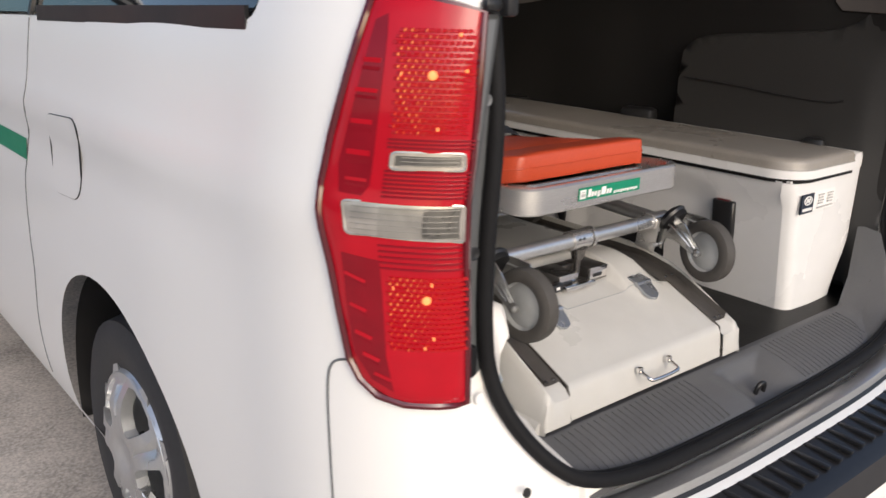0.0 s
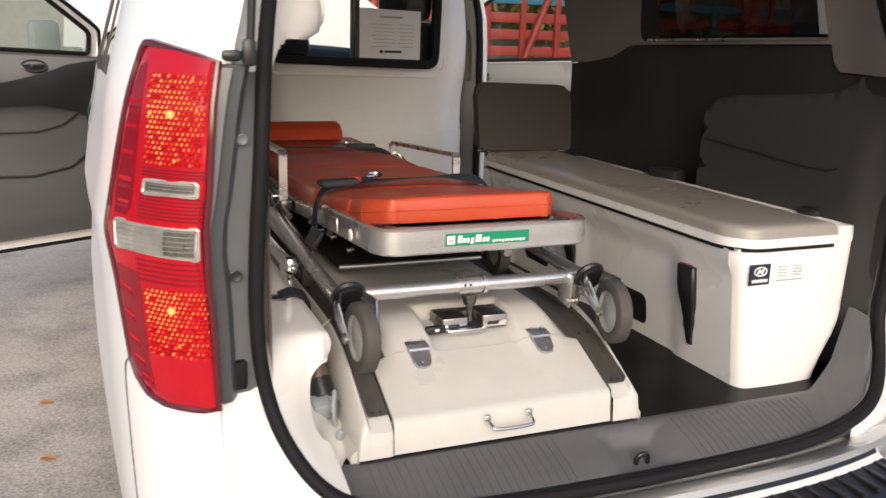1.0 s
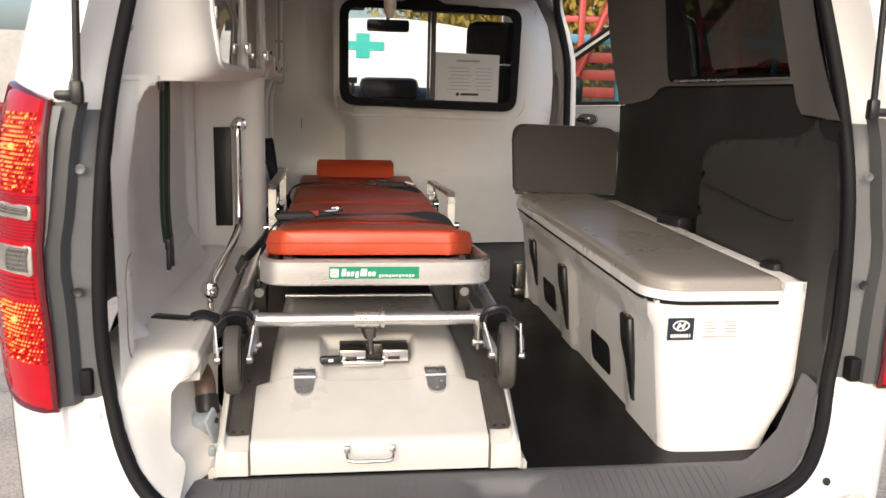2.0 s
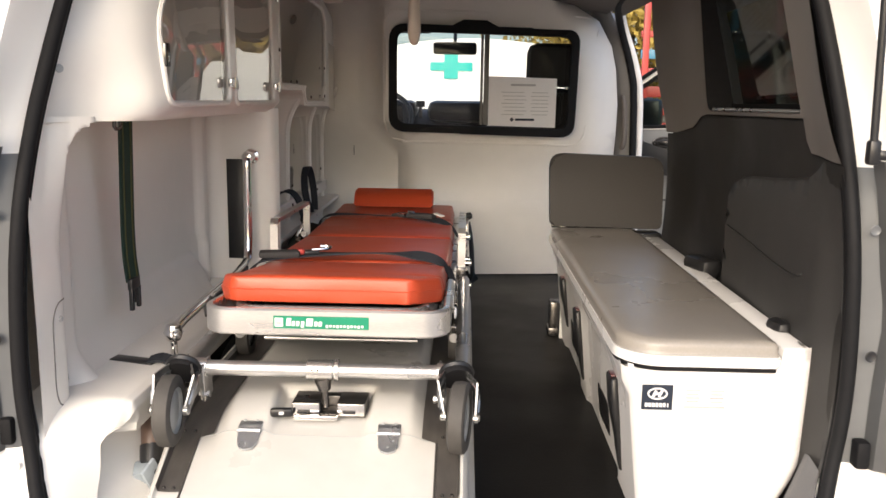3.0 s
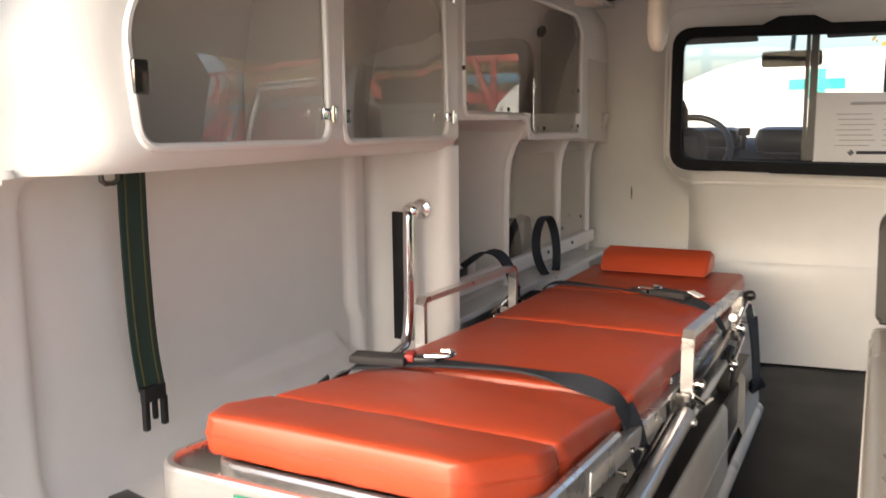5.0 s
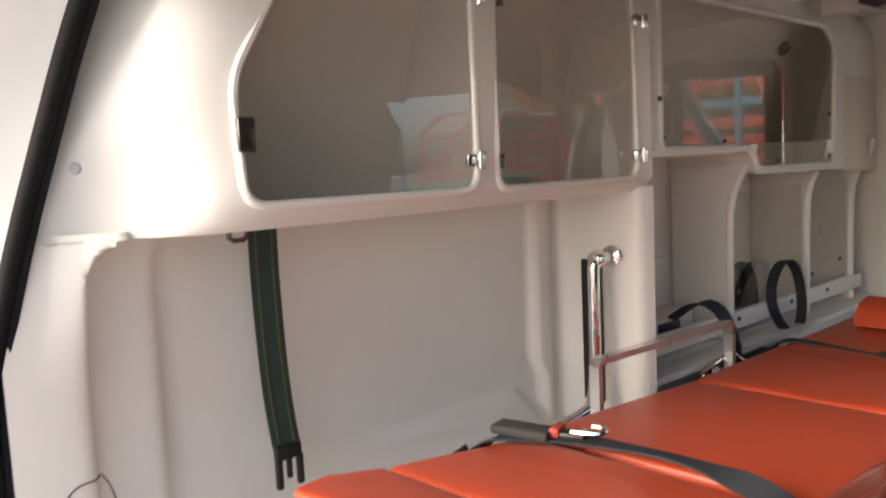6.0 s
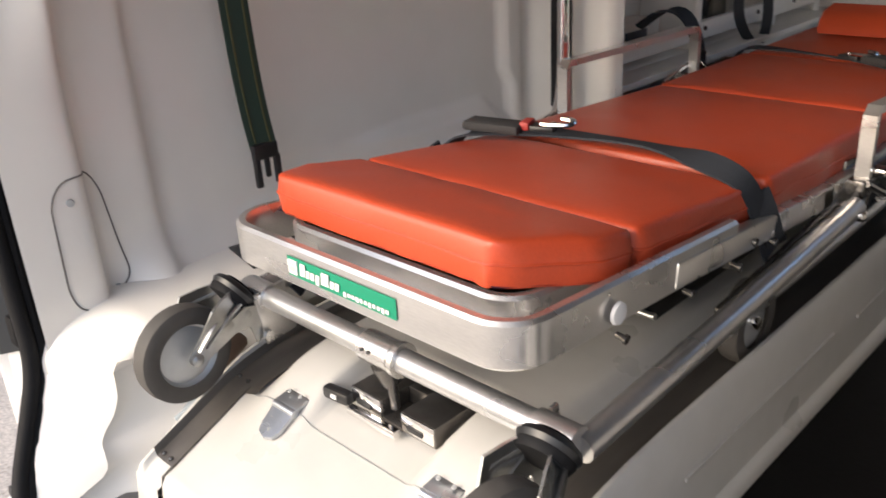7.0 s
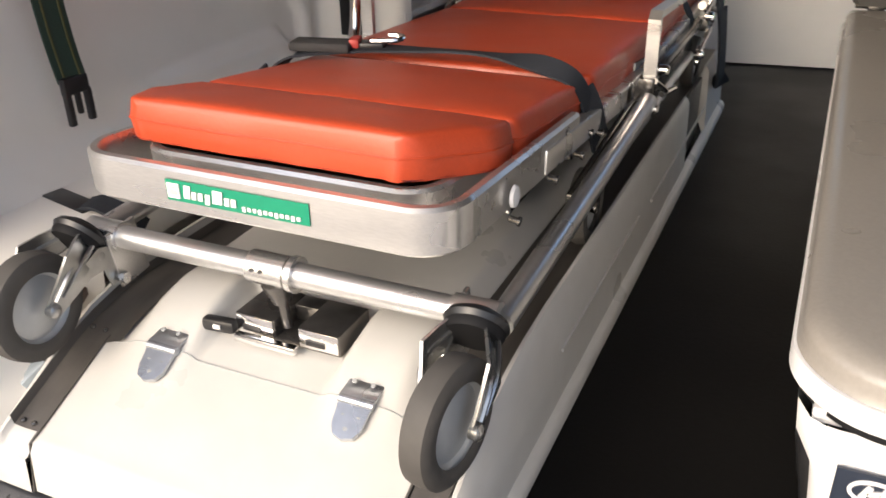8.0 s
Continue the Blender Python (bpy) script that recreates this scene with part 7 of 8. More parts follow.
part("end_panel", sheet([(0, 0.64), (1, 0.64), (1, 1.012), (0.84, 1.012), (0.82, 0.985), (0.80, 0.967), (0, 0.966)], [], 0.03, bench_end), M_BENCH, bench, sharp=70)
part("back_ridge", boxes(((0.675, 0.76, 0.995), (0.055, 1.30, 0.035)), ((0.69, 0.135, 0.99), (0.025, 0.05, 0.045)), bevel=0.010), M_BENCH, bench, "white rear ridge of the bench")
part("deck", boxes(((0.52, 0.77, 0.965), (0.29, 1.29, 0.012)), ((0.53, 1.42, 0.80), (0.26, 0.012, 0.32))), M_BENCH, bench)
ln = [(0.352, 0.15), (0.352, 1.44), (0.645, 1.44), (0.645, 0.098), (0.40, 0.098)]
lidb = bmesh.new()
loopL = rounded([(*p, 0) for p in ln], [0.05, 0.03, 0.03, 0.01, 0.05], 6)
prism(lidb, [Vector((p.x, p.y, 0.976)) for p in loopL], (0, 0, 0.020))
bmesh.ops.bevel(lidb, geom=[e for e in lidb.edges if abs(e.verts[0].co.z - e.verts[1].co.z) < 1e-4], offset=0.004, segments=2, affect="EDGES")
part("lid", lidb, M_BENCH, bench, "white lid edge under the cushion")
# a black strip puts the lid's shadow gap in as a dark solid
gasket = bmesh.new()
prism(gasket, [Vector((0.5 + (p.x - 0.5) * 0.965, 0.77 + (p.y - 0.77) * 0.992, 0.966)) for p in loopL], (0, 0, 0.0105))
part("lid_gasket", gasket, M_RUBBER, bench, "black strip for the shadow gap under the lid")
loopC = [Vector((0.5 + (p.x - 0.5) * 0.985, 0.77 + (p.y - 0.77) * 0.996, 0)) for p in loopL]


def inset_loop(d, z):
    c = Vector((0.5, 0.77, 0))
    return [Vector((p.x - math.copysign(min(d, abs(p.x - c.x)), p.x - c.x), p.y - math.copysign(d, p.y - c.y), z)) for p in loopC]


rows = [inset_loop(0.0, 0.9965), inset_loop(-0.003, 1.004), inset_loop(-0.002, 1.012), inset_loop(0.006, 1.020), inset_loop(0.020, 1.0235), inset_loop(0.05, 1.025), inset_loop(0.10, 1.0262)]
cs = loft(rows, closed=True)
cs.faces.new([v for v in cs.verts if abs(v.co.z - 1.0262) < 1e-5][:len(loopC)])
part("cushion", cs, M_CUSHION, bench, "taupe vinyl seat cushion", sharp=60)
foot = boxes(((0.385, 1.47, 0.70), (0.035, 0.06, 0.12)), ((0.385, 1.47, 0.655), (0.045, 0.07, 0.03)), bevel=0.006)
part("bench_leg", foot, M_STEEL, bench)
sticker = part("maker_sticker", sheet([(0, 0), (1, 0), (1, 1), (0, 1)], [], 0.25, lambda u, v: Vector((0.398 + 0.166 * u, 0.1055 + 0.006 * (1 - math.sin(math.pi * (0.1 + 0.5 * u))), 0.892 + 0.047 * v))), M_PAPER, bench, "white label with small print")
part("logo_field", boxes(((0.426, 0.1035, 0.9155), (0.056, 0.003, 0.047))), M_NAVY, sticker, "navy logo field")
ov = bmesh.new()
tube(ov, [Vector((0.426 + 0.017 * math.cos(t), 0.1012, 0.923 + 0.010 * math.sin(t))) for t in (2 * math.pi * k / 20 for k in range(20))], 0.0016, 6, closed=True)
for dx in (-0.0055, 0.0055):
    box(ov, (0.426 + dx, 0.1012, 0.923), (0.0042, 0.0025, 0.013), 0, (0, 24, 0))
box(ov, (0.426, 0.1012, 0.923), (0.010, 0.0025, 0.0034), 0, (0, -14, 0))
for k in range(7):
    box(ov, (0.4065 + 0.0065 * k, 0.1012, 0.9015), (0.0048 if k != 6 else 0.002, 0.0025, 0.0068))
part("logo_shape", ov, M_PAPER, sticker)
ink = bmesh.new()
for k in range(4):
    for x0 in (0.478, 0.522):
        box(ink, (x0 + 0.012, 0.1022, 0.930 - 0.007 * k), (0.026 - 0.004 * (k % 2), 0.003, 0.0022))
box(ink, (0.512, 0.1022, 0.8985), (0.075, 0.003, 0.003))
pieces("print_bar", ink, M_INK, sticker)

board = thing("seat_back", (0.55, 1.50, 1.0), "dark taupe padded backrest board at the bench end", "backrest")
bb = bmesh.new()
loopB = rounded([(0.362, 1.018, 0), (0.742, 1.012, 0), (0.748, 1.253, 0), (0.357, 1.262, 0)], [0.015, 0.015, 0.05, 0.05], 6)
prism(bb, [Vector((p.x, 1.49 + 0.18 * (p.y - 1.02), p.y)) for p in loopB], (0, 0.04, 0))
bmesh.ops.bevel(bb, geom=[e for e in bb.edges if abs(e.verts[0].co.y - e.verts[1].co.y) < 0.039], offset=0.008, segments=3, affect="EDGES")
part("pad", bb, M_BACK, board)
part("bracket", boxes(((0.41, 1.51, 1.008), (0.03, 0.03, 0.03)), ((0.62, 1.51, 1.005), (0.05, 0.03, 0.03)), ((0.55, 1.525, 1.012), (0.36, 0.006, 0.012)), bevel=0.003), M_STEEL, board)
part("pipe", tubes(([(0.60, 1.53, 1.01), (0.60, 1.53, 0.70)], 0.014)), M_STEEL, board)

note = thing("notice_sheet", (0.31, 2.34, 1.44), "white printed notice in a clear sleeve on the window", "notice")
part("paper", sheet([(0.160, 1.322), (0.462, 1.316), (0.464, 1.530), (0.162, 1.536)], [], 0.1, lambda u, v: Vector((u, 2.326 + bulk_yaw(u) + 0.002 * math.sin(20 * u), v))), M_PAPER, note)
ink = bmesh.new()
box(ink, (0.315, 2.3215 + bulk_yaw(0.315), 1.500), (0.11, 0.002, 0.009), 0, (0, 0, 7))
for k in range(7):
    box(ink, (0.27 + 0.006 * (k % 3), 2.3215 + bulk_yaw(0.27), 1.468 - 0.016 * k), (0.10, 0.002, 0.0025), 0, (0, 0, 7))
    box(ink, (0.39, 2.3215 + bulk_yaw(0.39), 1.468 - 0.016 * k), (0.07 + 0.01 * (k % 2), 0.002, 0.0025), 0, (0, 0, 7))
pieces("print_line", ink, M_INK, note)
ink = bmesh.new()
box(ink, (0.325, 2.3215 + bulk_yaw(0.325), 1.350), (0.085, 0.002, 0.010), 0, (0, 0, 7))
box(ink, (0.268, 2.3215 + bulk_yaw(0.268), 1.350), (0.014, 0.002, 0.014), 0, (0, 45, 0))
part("footer_print", ink, M_NAVY, note, "dark footer line drawn as a bar")

# ---- side door opening and cab ----
def aperture_x(z):
    return lerp([(0.3, 0.846), (1.40, 0.846), (1.52, 0.832), (1.62, 0.808), (1.70, 0.782), (1.76, 0.755), (1.84, 0.71)], z)


post = loft([[Vector((aperture_x(z) + dx, y, z)) for dx, y in ((-0.100, 2.72), (-0.092, 2.66), (-0.078, 2.62), (-0.05, 2.612), (-0.02, 2.60), (0.0, 2.60), (0.004, 2.64), (0.06, 2.78))] for z in np.linspace(0.3, 1.84, 24)])
part("centre_pillar", post, M_POST, van, "grey centre pillar trim", sharp=60)
part("pillar_seal", tubes((smooth_path([(0.846, 2.59, 0.4), (0.846, 2.59, 1.45), (0.810, 2.59, 1.62), (0.757, 2.57, 1.76), (0.69, 2.3, 1.84), (0.65, 1.7, 1.84)], 2), 0.016)), M_RUBBER, van)
part("body_edge", tubes((smooth_path([(0.878, 2.61, 0.4), (0.878, 2.61, 1.45), (0.838, 2.61, 1.62), (0.780, 2.60, 1.76), (0.72, 2.4, 1.84)], 2), 0.016)), M_PAINT, van, "white painted door aperture edge")
part("grab_handle", tubes((smooth_path([(0.797, 2.62, 1.22), (0.803, 2.592, 1.235), (0.803, 2.586, 1.33), (0.795, 2.588, 1.44), (0.788, 2.61, 1.455)], 2), 0.011)), M_LINER, van, "grey grab handle")
part("outer_pillar", loft([[Vector((aperture_x(z) + dx, y, z)) for dx, y in ((0.030, 2.62), (0.046, 2.64), (0.046, 2.72), (0.030, 2.76))] for z in np.linspace(0.3, 1.82, 20)]), M_PAINT, van, "white outer skin of the centre pillar")
part("outer_sill", boxes(((0.87, 3.42, 0.70), (0.06, 0.7, 0.8)), bevel=0.01), M_PAINT, van)
# sliding door pushed back along the outside
sd = sheet([(0.52, 0.26), (1.64, 0.26), (1.64, 1.80), (0.52, 1.80)], [[(p.x, p.y) for p in rounded([(0.62, 1.36, 0), (1.54, 1.34, 0), (1.54, 1.72, 0), (0.62, 1.74, 0)], 0.05)]], 0.08, lambda u, v: Vector((lerp(WIDTH, v) + 0.09, u, v)), 0.0)
bmesh.ops.solidify(sd, geom=list(sd.faces), thickness=0.03)
slide = part("sliding_door", sd, M_PAINT, van, "white sliding side door pushed back")
part("door_glass", sheet([(0.62, 1.35), (1.54, 1.33), (1.54, 1.73), (0.62, 1.75)], [], 0.2, lambda u, v: Vector((lerp(WIDTH, v) + 0.10, u, v))), M_TINT, slide)


def front_door(side, hinge_at, angle):
    """A front door swung open: built flat with its hinge edge at y = 0, its rear edge at y = -1.0, inner face towards the cab."""
    d = thing("front_door_left" if side < 0 else "front_door_right", hinge_at, "open white front door with grey inner trim", "car door")
    d.name = "front_door"
    turn = Matrix.Translation(hinge_at) @ Matrix.Rotation(radians(angle), 4, "Z") @ Matrix.Translation(-Vector(hinge_at))
    hx, hy, _ = hinge_at
    def put(bm):
        bmesh.ops.transform(bm, matrix=turn, verts=bm.verts)
        return bm
    def P(u, v, o=0.0):
        return Vector((hx + side * (o + (lerp(WIDTH, v) - 0.93)), hy + u, v))
    out = [(p.x, p.y) for p in rounded([(0.0, 0.30, 0), (-0.98, 0.30, 0), (-1.0, 1.28, 0), (-0.93, 1.785, 0), (-0.56, 1.79, 0), (0.0, 1.42, 0)], [0.05, 0.12, 0.02, 0.08, 0.1, 0.03])]
    win = [(p.x, p.y) for p in rounded([(-0.05, 1.285, 0), (-0.92, 1.325, 0), (-0.87, 1.735, 0), (-0.57, 1.745, 0), (-0.05, 1.395, 0)], 0.03)]
    skin = sheet(out, [win], 0.08, lambda u, v: P(u, v, 0.0))
    bmesh.ops.solidify(skin, geom=list(skin.faces), thickness=0.02)
    part("skin", put(skin), M_PAINT, d, "white painted door skin")
    inner_out = [(p.x, p.y) for p in rounded([(-0.03, 0.37, 0), (-0.93, 0.37, 0), (-0.95, 1.315, 0), (0.0, 1.272, 0)], [0.05, 0.1, 0.02, 0.02])]
    def dish(u, v):
        o = -0.05 - 0.03 * ease(0.98, 1.05, v) * ease(1.26, 1.2, v) - 0.035 * ease(0.78, 0.60, v) * ease(0.38, 0.45, v)
        return P(u, v, o)
    trimp = part("inner_trim", put(sheet(inner_out, [], 0.05, dish)), M_DOORTRIM if side < 0 else M_DOORLIGHT, d, "grey plastic inner door trim", sharp=60)
    arm = [(p.x, p.y) for p in rounded([(-0.01, 1.262, 0), (-0.20, 1.235, 0), (-0.33, 1.195, 0), (-0.54, 1.150, 0), (-0.65, 1.155, 0), (-0.90, 1.15, 0), (-0.90, 1.04, 0), (-0.657, 1.035, 0), (-0.354, 1.04, 0), (-0.16, 1.00, 0), (-0.02, 0.93, 0)], 0.03)]
    part("armrest", put(sheet(arm, [], 0.05, lambda u, v: dish(u, v) - Vector((side * (0.022 + 0.030 * ease(1.02, 1.10, v) * ease(1.24, 1.14, v) * ease(-0.10, -0.30, u)), 0, 0)))), M_DOORDARK, trimp, "dark armrest", sharp=60)
    hz = 1.228 if side < 0 else 1.215
    part("handle_recess", put(sheet([(-0.36 + 0.056 * math.cos(t), hz + 0.026 * math.sin(t)) for t in (2 * math.pi * k / 18 for k in range(18))], [], 0.02, lambda u, v: dish(u, v) - Vector((side * 0.0095, 0, 0)))), M_BLACK, trimp)
    hb = bmesh.new()
    tube(hb, [dish(-0.36 + 0.06 * math.cos(t), hz + 0.028 * math.sin(t)) - Vector((side * 0.012, 0, 0)) for t in (2 * math.pi * k / 18 for k in range(18))], 0.006, 6, closed=True)
    box(hb, dish(-0.345, hz) - Vector((side * 0.016, 0, 0)), (0.012, 0.07, 0.018), 0.004)
    part("door_handle", put(hb), M_STEEL, trimp, "metallic inner handle")
    part("upper_trim", put(sheet([(p.x, p.y) for p in rounded([(-0.02, 1.262, 0), (-0.93, 1.300, 0), (-0.92, 1.10, 0), (-0.40, 1.12, 0), (-0.02, 1.18, 0)], 0.03)], [], 0.05, lambda u, v: dish(u, v) - Vector((side * 0.006, 0, 0)))), M_DOORLIGHT, trimp, "upper door trim", sharp=60)
    line = bmesh.new()
    strip(line, [dish(u, z) - Vector((side * 0.004, 0, 0)) for u, z in ((-0.12, 1.0), (-0.22, 0.93), (-0.35, 0.90), (-0.6, 0.905), (-0.9, 0.91))], (0, 0, 1), 0.010, 0.006)
    strip(line, [dish(u, z) - Vector((side * 0.004, 0, 0)) for u, z in ((-0.06, 0.80), (-0.20, 0.71), (-0.40, 0.682), (-0.66, 0.70), (-0.9, 0.71))], (0, 0, 1), 0.012, 0.008)
    pieces("trim_line", put(line), M_DOORDARK, trimp, "dark joint of the door pocket")
    sealb = bmesh.new()
    tube(sealb, [P(a * 0.985 - 0.005, 1.03 + (b - 1.03) * 0.975, -0.03) for a, b in out], 0.010, 6, closed=True)
    part("door_rubber", put(sealb), M_RUBBER, d)
    fr = bmesh.new()
    tube(fr, [P(a, b, -0.012) for a, b in win], 0.012, 6, closed=True)
    part("window_frame", put(fr), M_RUBBER, d)
    part("window_pane", put(sheet(win, [], 0.3, lambda u, v: P(u, v, -0.01))), M_DOORGLASS, d, "green-tinted door glass")
    mir = bmesh.new()
    box(mir, P(-0.21, 1.365, 0.14), (0.09, 0.15, 0.17), 0.032)
    box(mir, P(-0.10, 1.295, 0.06), (0.14, 0.06, 0.05), 0.015)
    part("wing_mirror", put(mir), M_BLACK if side > 0 else M_PAINT, d, "door mirror")
    return d


front_door(-1, (-0.93, 3.62, 0.0), -62)
front_door(1, (0.87, 3.50, 0.0), 62)


def cab_seat(x, tilt):
    s = thing("cab_seat", (x, 2.75, 0.7), "dark cloth cab seat with headrest", "seat", "cab seats")
    part("cushion", boxes(((x, 2.98, 0.86), (0.50, 0.50, 0.16)), bevel=0.05), M_SEAT, s)
    part("backrest", boxes(((x, 2.70, 1.18), (0.48, 0.14, 0.62), (tilt, 0, 0)), bevel=0.05), M_SEAT, s)
    part("headrest", boxes(((x, 2.66, 1.595), (0.26, 0.11, 0.20), (tilt, 0, 0)), bevel=0.045), M_SEAT, s)
    pieces("headrest_post", tubes(([(x - 0.06, 2.66, 1.45), (x - 0.06, 2.66, 1.55)], 0.008), ([(x + 0.06, 2.66, 1.45), (x + 0.06, 2.66, 1.55)], 0.008)), M_CHROME, s)


cab_seat(0.475, 6)
ds = thing("cab_seat", (-0.43, 2.75, 0.7), "dark cloth driver's seat", "seat", "cab seats")
part("cushion", boxes(((-0.43, 2.98, 0.82), (0.50, 0.50, 0.16)), bevel=0.05), M_SEAT, ds)
part("backrest", boxes(((-0.43, 2.68, 1.12), (0.44, 0.14, 0.62), (8, 0, 0)), bevel=0.06), M_SEAT, ds)
part("headrest", boxes(((-0.40, 2.64, 1.46), (0.24, 0.11, 0.16), (8, 0, 0)), bevel=0.05), M_SEAT, ds)
dash = loft([[Vector((x, y, z - 0.05 * (x / 0.8) ** 2)) for y, z in ((3.42, 0.75), (3.40, 1.10), (3.45, 1.28), (3.55, 1.34), (3.8, 1.37), (4.15, 1.36))] for x in np.linspace(-0.84, 0.84, 17)])
dashp = part("dashboard", dash, M_TRIM, van, "dark dashboard")
part("instrument_hood", boxes(((-0.40, 3.50, 1.37), (0.38, 0.20, 0.10)), ((0.02, 3.50, 1.36), (0.34, 0.16, 0.12)), bevel=0.04), M_BLACK, dashp)
part("screen_mount", boxes(((-0.19, 3.42, 1.40), (0.05, 0.02, 0.035)), ((-0.19, 3.42, 1.36), (0.02, 0.02, 0.08)), bevel=0.004), M_BLACK, dashp)
wheel = bmesh.new()
wc, wn_, = Vector((-0.42, 3.33, 1.32)), Vector((0, -0.78, 0.62)).normalized()
wu = Vector((1, 0, 0))
wv = wn_.cross(wu)
tube(wheel, [wc + 0.185 * (math.cos(t) * wu + math.sin(t) * wv) for t in (2 * math.pi * k / 36 for k in range(36))], 0.015, 10, closed=True)
steer = part("steering_wheel", wheel, M_BLACK, van, "black steering wheel")
part("wheel_hub", tubes(([wc + wn_ * 0.01, wc - wn_ * 0.12], 0.06), ([wc - 0.17 * wu, wc + 0.17 * wu], 0.014), ([wc, wc - 0.17 * wv], 0.014)), M_BLACK, steer)
mirror = boxes(((0.0, 3.30, 1.70), (0.235, 0.03, 0.066)), bevel=0.014)
tube(mirror, [(0.0, 3.31, 1.73), (0.0, 3.36, 1.80)], 0.010, 8)
part("rear_view_mirror", mirror, M_BLACK, van, "black rear-view mirror")
ws = loft([[Vector((x * w, y - 0.12 * x * x, z)) for x in np.linspace(-1, 1, 9)] for y, z, w in ((3.30, 1.80, 0.68), (3.75, 1.58, 0.74), (4.20, 1.33, 0.80))])
part("windscreen", ws, M_CLEAR, van, "clear windscreen")
for side in (-1, 1):
    part("windscreen_pillar", tubes(([(side * 0.66, 3.18, 1.80), (side * 0.74, 3.63, 1.57), (side * 0.82, 4.08, 1.32), (side * 0.86, 4.15, 1.0)], [0.045, 0.04, 0.045, 0.05])), M_PAINT, van)
    part("sun_visor", boxes(((side * 0.34, 3.22, 1.80), (0.42, 0.14, 0.02), (-15, 0, 0)), bevel=0.008), M_LINER, van)
part("cab_headliner", loft([[Vector((x, y, z - 0.06 * abs(x / 0.7) ** 4)) for x in np.linspace(-0.70, 0.70, 11)] for y, z in ((2.44, 1.89), (2.8, 1.88), (3.2, 1.825))]), M_LINER, van)
part("bonnet", loft([[Vector((x, y - 0.15 * x * x, z - 0.08 * x * x)) for x in np.linspace(-0.85, 0.85, 9)] for y, z in ((4.12, 1.33), (4.5, 1.20), (4.8, 1.05), (4.95, 0.80), (4.98, 0.3))]), M_PAINT, van)
part("cab_floor", boxes(((0, 3.2, 0.45), (1.7, 1.6, 0.05))), M_FLOOR, van)
part("cab_bulk", boxes(((-0.35, 2.64, 1.0), (0.9, 0.02, 0.5))), M_SEAT, van)

# ---- outside ----
other = thing("parked_van", (-0.2, 6.6, GROUND), "white ambulance parked ahead with a teal cross", "van")
prof = [(-1.15, 0.3), (-1.15, 1.55), (-1.02, 1.67), (-0.75, 1.80), (-0.40, 1.875), (0.1, 1.92), (0.55, 1.89), (1.1, 1.80), (1.4, 1.60), (1.5, 1.2), (1.5, 0.3)]
ob_ = bmesh.new()
prism(ob_, smooth_path([(a, 5.75, b) for a, b in prof], 2), (0, 3.5, 0))
part("body", ob_, M_PAINT, other, "white van body")
cross = bmesh.new()
prism(cross, [(-0.062 + a, 5.744, 1.682 + b) for a, b in ((-0.175, -0.035), (-0.06, -0.035), (-0.06, -0.10), (0.055, -0.10), (0.055, -0.035), (0.175, -0.035), (0.175, 0.035), (0.055, 0.035), (0.055, 0.10), (-0.06, 0.10), (-0.06, 0.035), (-0.175, 0.035))], (0, -0.006, 0))
part("cross", cross, M_TEAL, other, "teal cross marking")
for x in (-0.85, 1.1):
    part("wheel", turned([(0.0, -0.1), (0.34, -0.1), (0.35, 0), (0.34, 0.1), (0, 0.1)], (x, 5.9, 0.28), (1, 0, 0), 24), M_TYRE, other)

truck = thing("stake_truck", (5.0, 9.0, GROUND), "red stake-bed truck with slatted sides", "truck")
part("bed", boxes(((5.2, 9.3, 0.95), (6.4, 1.9, 0.16)), bevel=0.02), M_REDPAINT, truck)
for k in range(4):
    part("slat", boxes(((5.2, 8.33, 1.12 + 0.2 * k), (6.4, 0.04, 0.12)), bevel=0.008), M_REDPAINT, truck)
for z in (2.15, 2.66):
    part("top_rail", boxes(((5.2, 8.33, z), (6.4, 0.05, 0.07)), bevel=0.008), M_REDPAINT, truck)
for k in range(14):
    part("stake", boxes(((2.05 + 0.48 * k, 8.29, 1.87), (0.07, 0.05, 1.65)), bevel=0.008), M_REDPAINT if k % 4 != 2 else M_BLUEPAINT, truck)
part("side_band", boxes(((5.2, 8.30, 1.93), (6.4, 0.04, 0.10)), bevel=0.008), M_BLUEPAINT, truck, "faded blue board")
for k in range(4):
    part("brace", tubes(([(2.3 + 1.6 * k, 8.22, 1.05), (2.9 + 1.6 * k, 8.22, 2.5)], 0.04)), M_REDPAINT, truck)
for x in (3.0, 3.9, 7.4):
    part("wheel", turned([(0.0, -0.12), (0.42, -0.12), (0.45, 0), (0.42, 0.12), (0, 0.12)], (x, 8.7, 0.38), (0, 1, 0), 24), M_TYRE, truck)
part("chassis", boxes(((5.2, 9.3, 0.70), (6.2, 0.9, 0.3)), bevel=0.02), M_BLACK, truck)

binb = thing("wheeled_bin", (2.9, 3.9, GROUND), "green plastic wheeled rubbish bin", "bin")
bb = bmesh.new()
lo4, hi4 = [(2.66, 3.66), (3.14, 3.66), (3.14, 4.14), (2.66, 4.14)], [(2.58, 3.58), (3.22, 3.58), (3.22, 4.22), (2.58, 4.22)]
a4 = [bb.verts.new((x, y, GROUND + 0.03)) for x, y in lo4]
b4 = [bb.verts.new((x, y, 1.24)) for x, y in hi4]
for k in range(4):
    bb.faces.new((a4[k], a4[(k + 1) % 4], b4[(k + 1) % 4], b4[k]))
bb.faces.new(a4)
bb.faces.new(b4)
part("tub", bb, M_BIN, binb)
part("lid", boxes(((2.9, 3.88, 1.28), (0.70, 0.74, 0.07), (4, 0, 0)), bevel=0.02), M_BIN, binb)
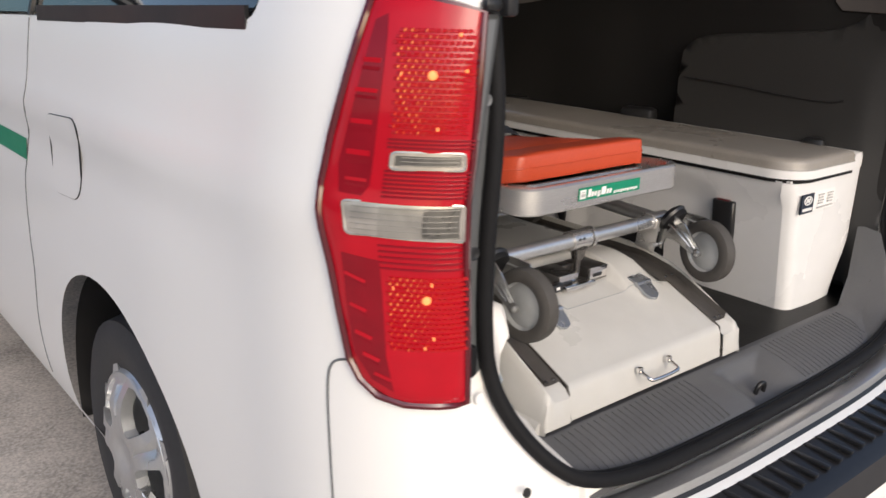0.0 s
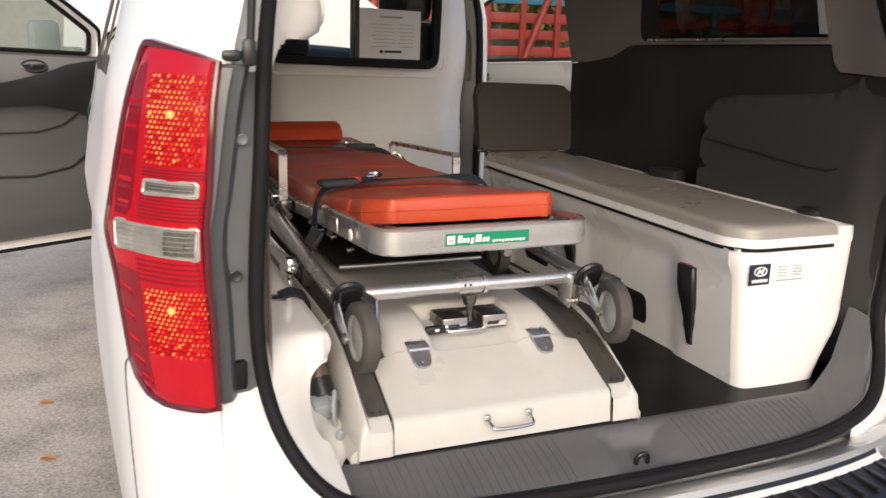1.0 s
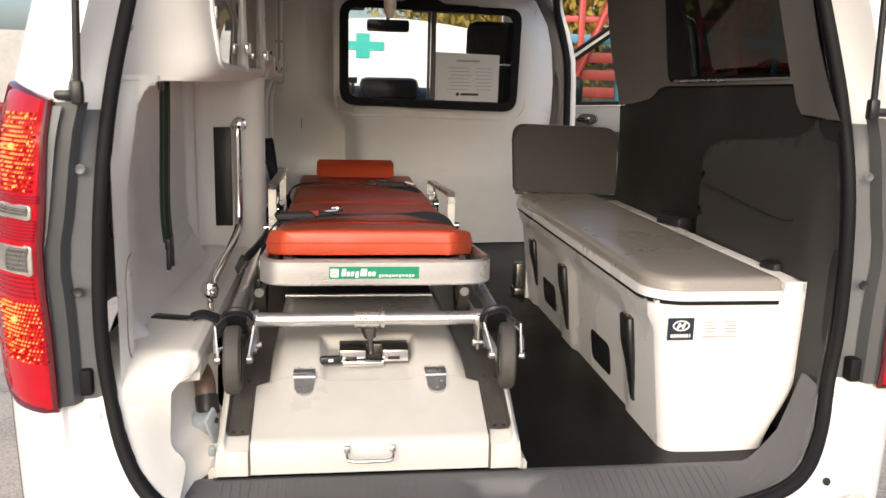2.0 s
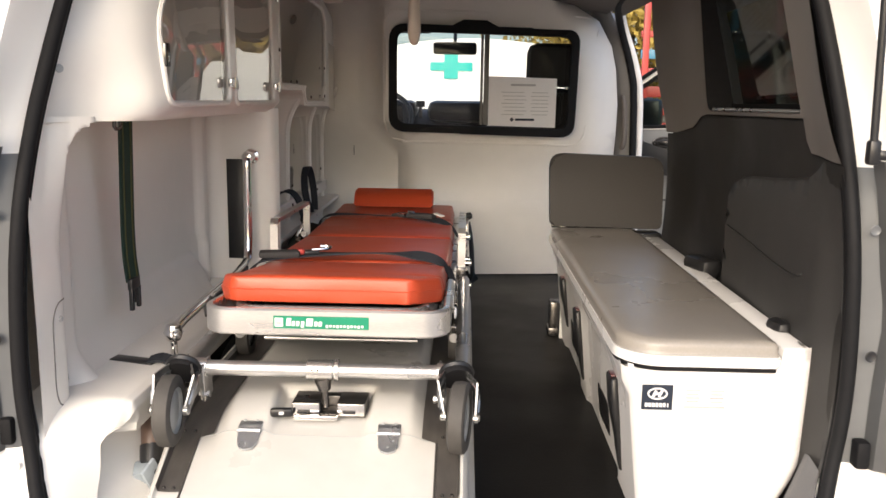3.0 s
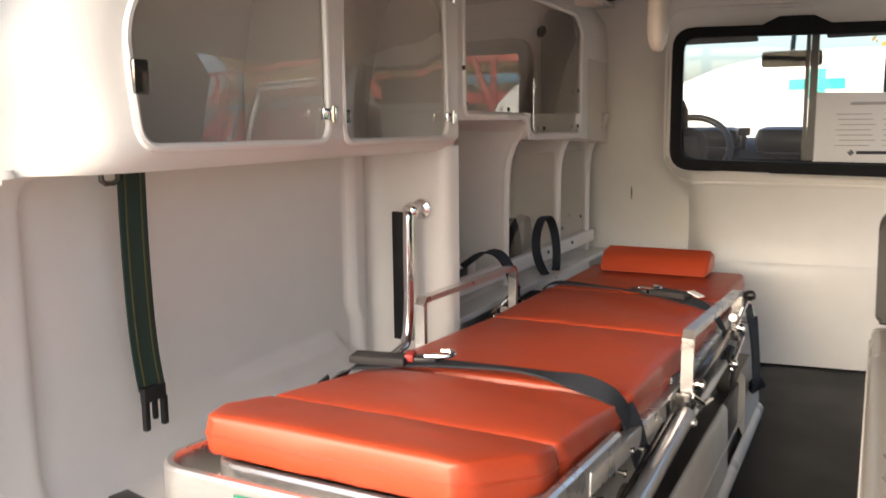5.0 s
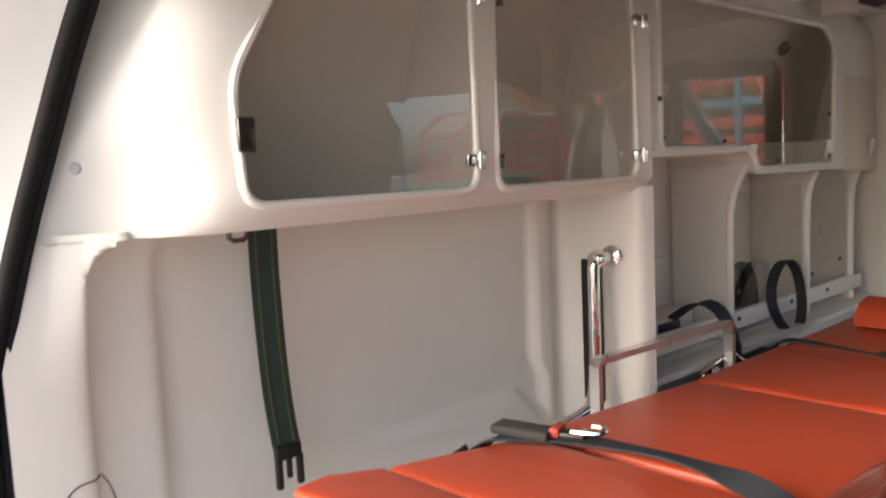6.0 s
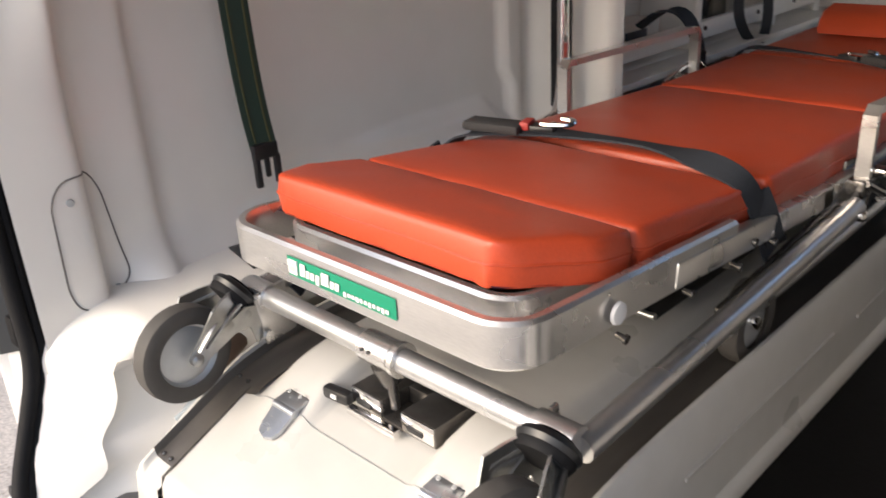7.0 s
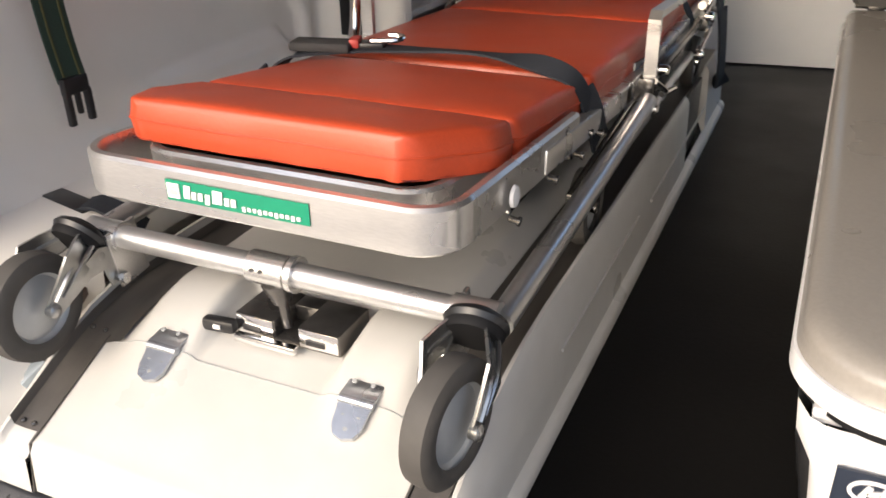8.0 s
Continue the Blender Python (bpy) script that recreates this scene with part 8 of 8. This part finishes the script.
part("wheel", turned([(0.0, -0.03), (0.10, -0.03), (0.10, 0.03), (0, 0.03)], (2.62, 4.16, GROUND + 0.10), (1, 0, 0), 16), M_BLACK, binb)

solo("yard_wall", boxes(((0.0, 14.5, 1.0), (26.0, 0.25, 2.2)), ((-13.0, 5.0, 1.0), (0.25, 18.0, 2.2)), bevel=0.02), M_WALL, "grey rendered yard wall", "wall", kind="structure")
car = thing("parked_car", (-5.2, 8.5, GROUND), "red and white car parked by the wall", "car")
cb_ = bmesh.new()
prism(cb_, [(-7.2, 8.0, 0.25), (-3.4, 8.0, 0.25), (-3.2, 8.0, 0.6), (-3.6, 8.0, 0.85), (-4.4, 8.0, 0.92), (-4.9, 8.0, 1.35), (-6.4, 8.0, 1.38), (-7.0, 8.0, 0.9), (-7.3, 8.0, 0.8)], (0, 1.7, 0))
bmesh.ops.bevel(cb_, geom=list(cb_.edges), offset=0.08, segments=2, affect="EDGES")
part("body", cb_, M_REDPAINT, car)
for x in (-6.4, -4.1):
    part("wheel", turned([(0.0, -0.1), (0.29, -0.1), (0.31, 0), (0.29, 0.1), (0, 0.1)], (x, 8.05, 0.24), (0, 1, 0), 24), M_TYRE, car)


def tree(x, y, h, r, seed):
    rnd = random.Random(seed)
    t = thing("tree", (x, y, GROUND), "tree with thin yellow-green autumn leaves", "tree", "trees beyond the yard")
    tr = bmesh.new()
    tube(tr, [(x, y, GROUND), (x + 0.1, y, h * 0.3), (x, y + 0.1, h * 0.6), (x + 0.05, y, h * 0.9)], [0.16, 0.13, 0.08, 0.02], 8)
    tips = []
    for k in range(16):
        a, z0 = rnd.uniform(0, 6.28), h * rnd.uniform(0.3, 0.8)
        d = Vector((math.cos(a), math.sin(a), rnd.uniform(0.2, 0.8))) * r * rnd.uniform(0.6, 1.0)
        p0 = Vector((x, y, z0))
        tube(tr, [p0, p0 + d * 0.5 + Vector((0, 0, 0.1)), p0 + d], [0.05, 0.03, 0.01], 5)
        tips += [p0 + d * f for f in (0.4, 0.6, 0.8, 1.0)]
    part("trunk", tr, M_BARK, t)
    vs, fs = [], []
    for p in tips:
        for _ in range(90):
            c = p + Vector((rnd.gauss(0, 0.28), rnd.gauss(0, 0.28), rnd.gauss(0, 0.24)))
            q = Euler((rnd.uniform(0, 6), rnd.uniform(0, 6), rnd.uniform(0, 6))).to_matrix()
            s = rnd.uniform(0.05, 0.10)
            n0 = len(vs)
            vs += [c + q @ Vector(v) * s for v in ((-1, 0, 0), (0, -0.5, 0.1), (1, 0, 0), (0, 0.5, 0.1))]
            fs.append((n0, n0 + 1, n0 + 2, n0 + 3))
    me = bpy.data.meshes.new("crown")
    me.from_pydata(vs, [], fs)
    me.materials.append(M_LEAF)
    cr = new("crown", me)
    cr.parent = t
    cr.matrix_parent_inverse = t.matrix_basis.inverted()


for k, (x, y, h, r) in enumerate(((5.5, 19.0, 6.5, 2.2), (8.5, 17.5, 6.0, 2.0), (12.0, 16.0, 7.0, 2.4), (3.0, 23.0, 7.5, 2.6), (2.6, 12.4, 4.6, 1.9), (4.6, 12.0, 4.2, 1.8), (6.8, 12.6, 4.8, 2.0), (9.0, 12.0, 4.4, 1.9))):
    tree(x, y, h, r, k + 3)
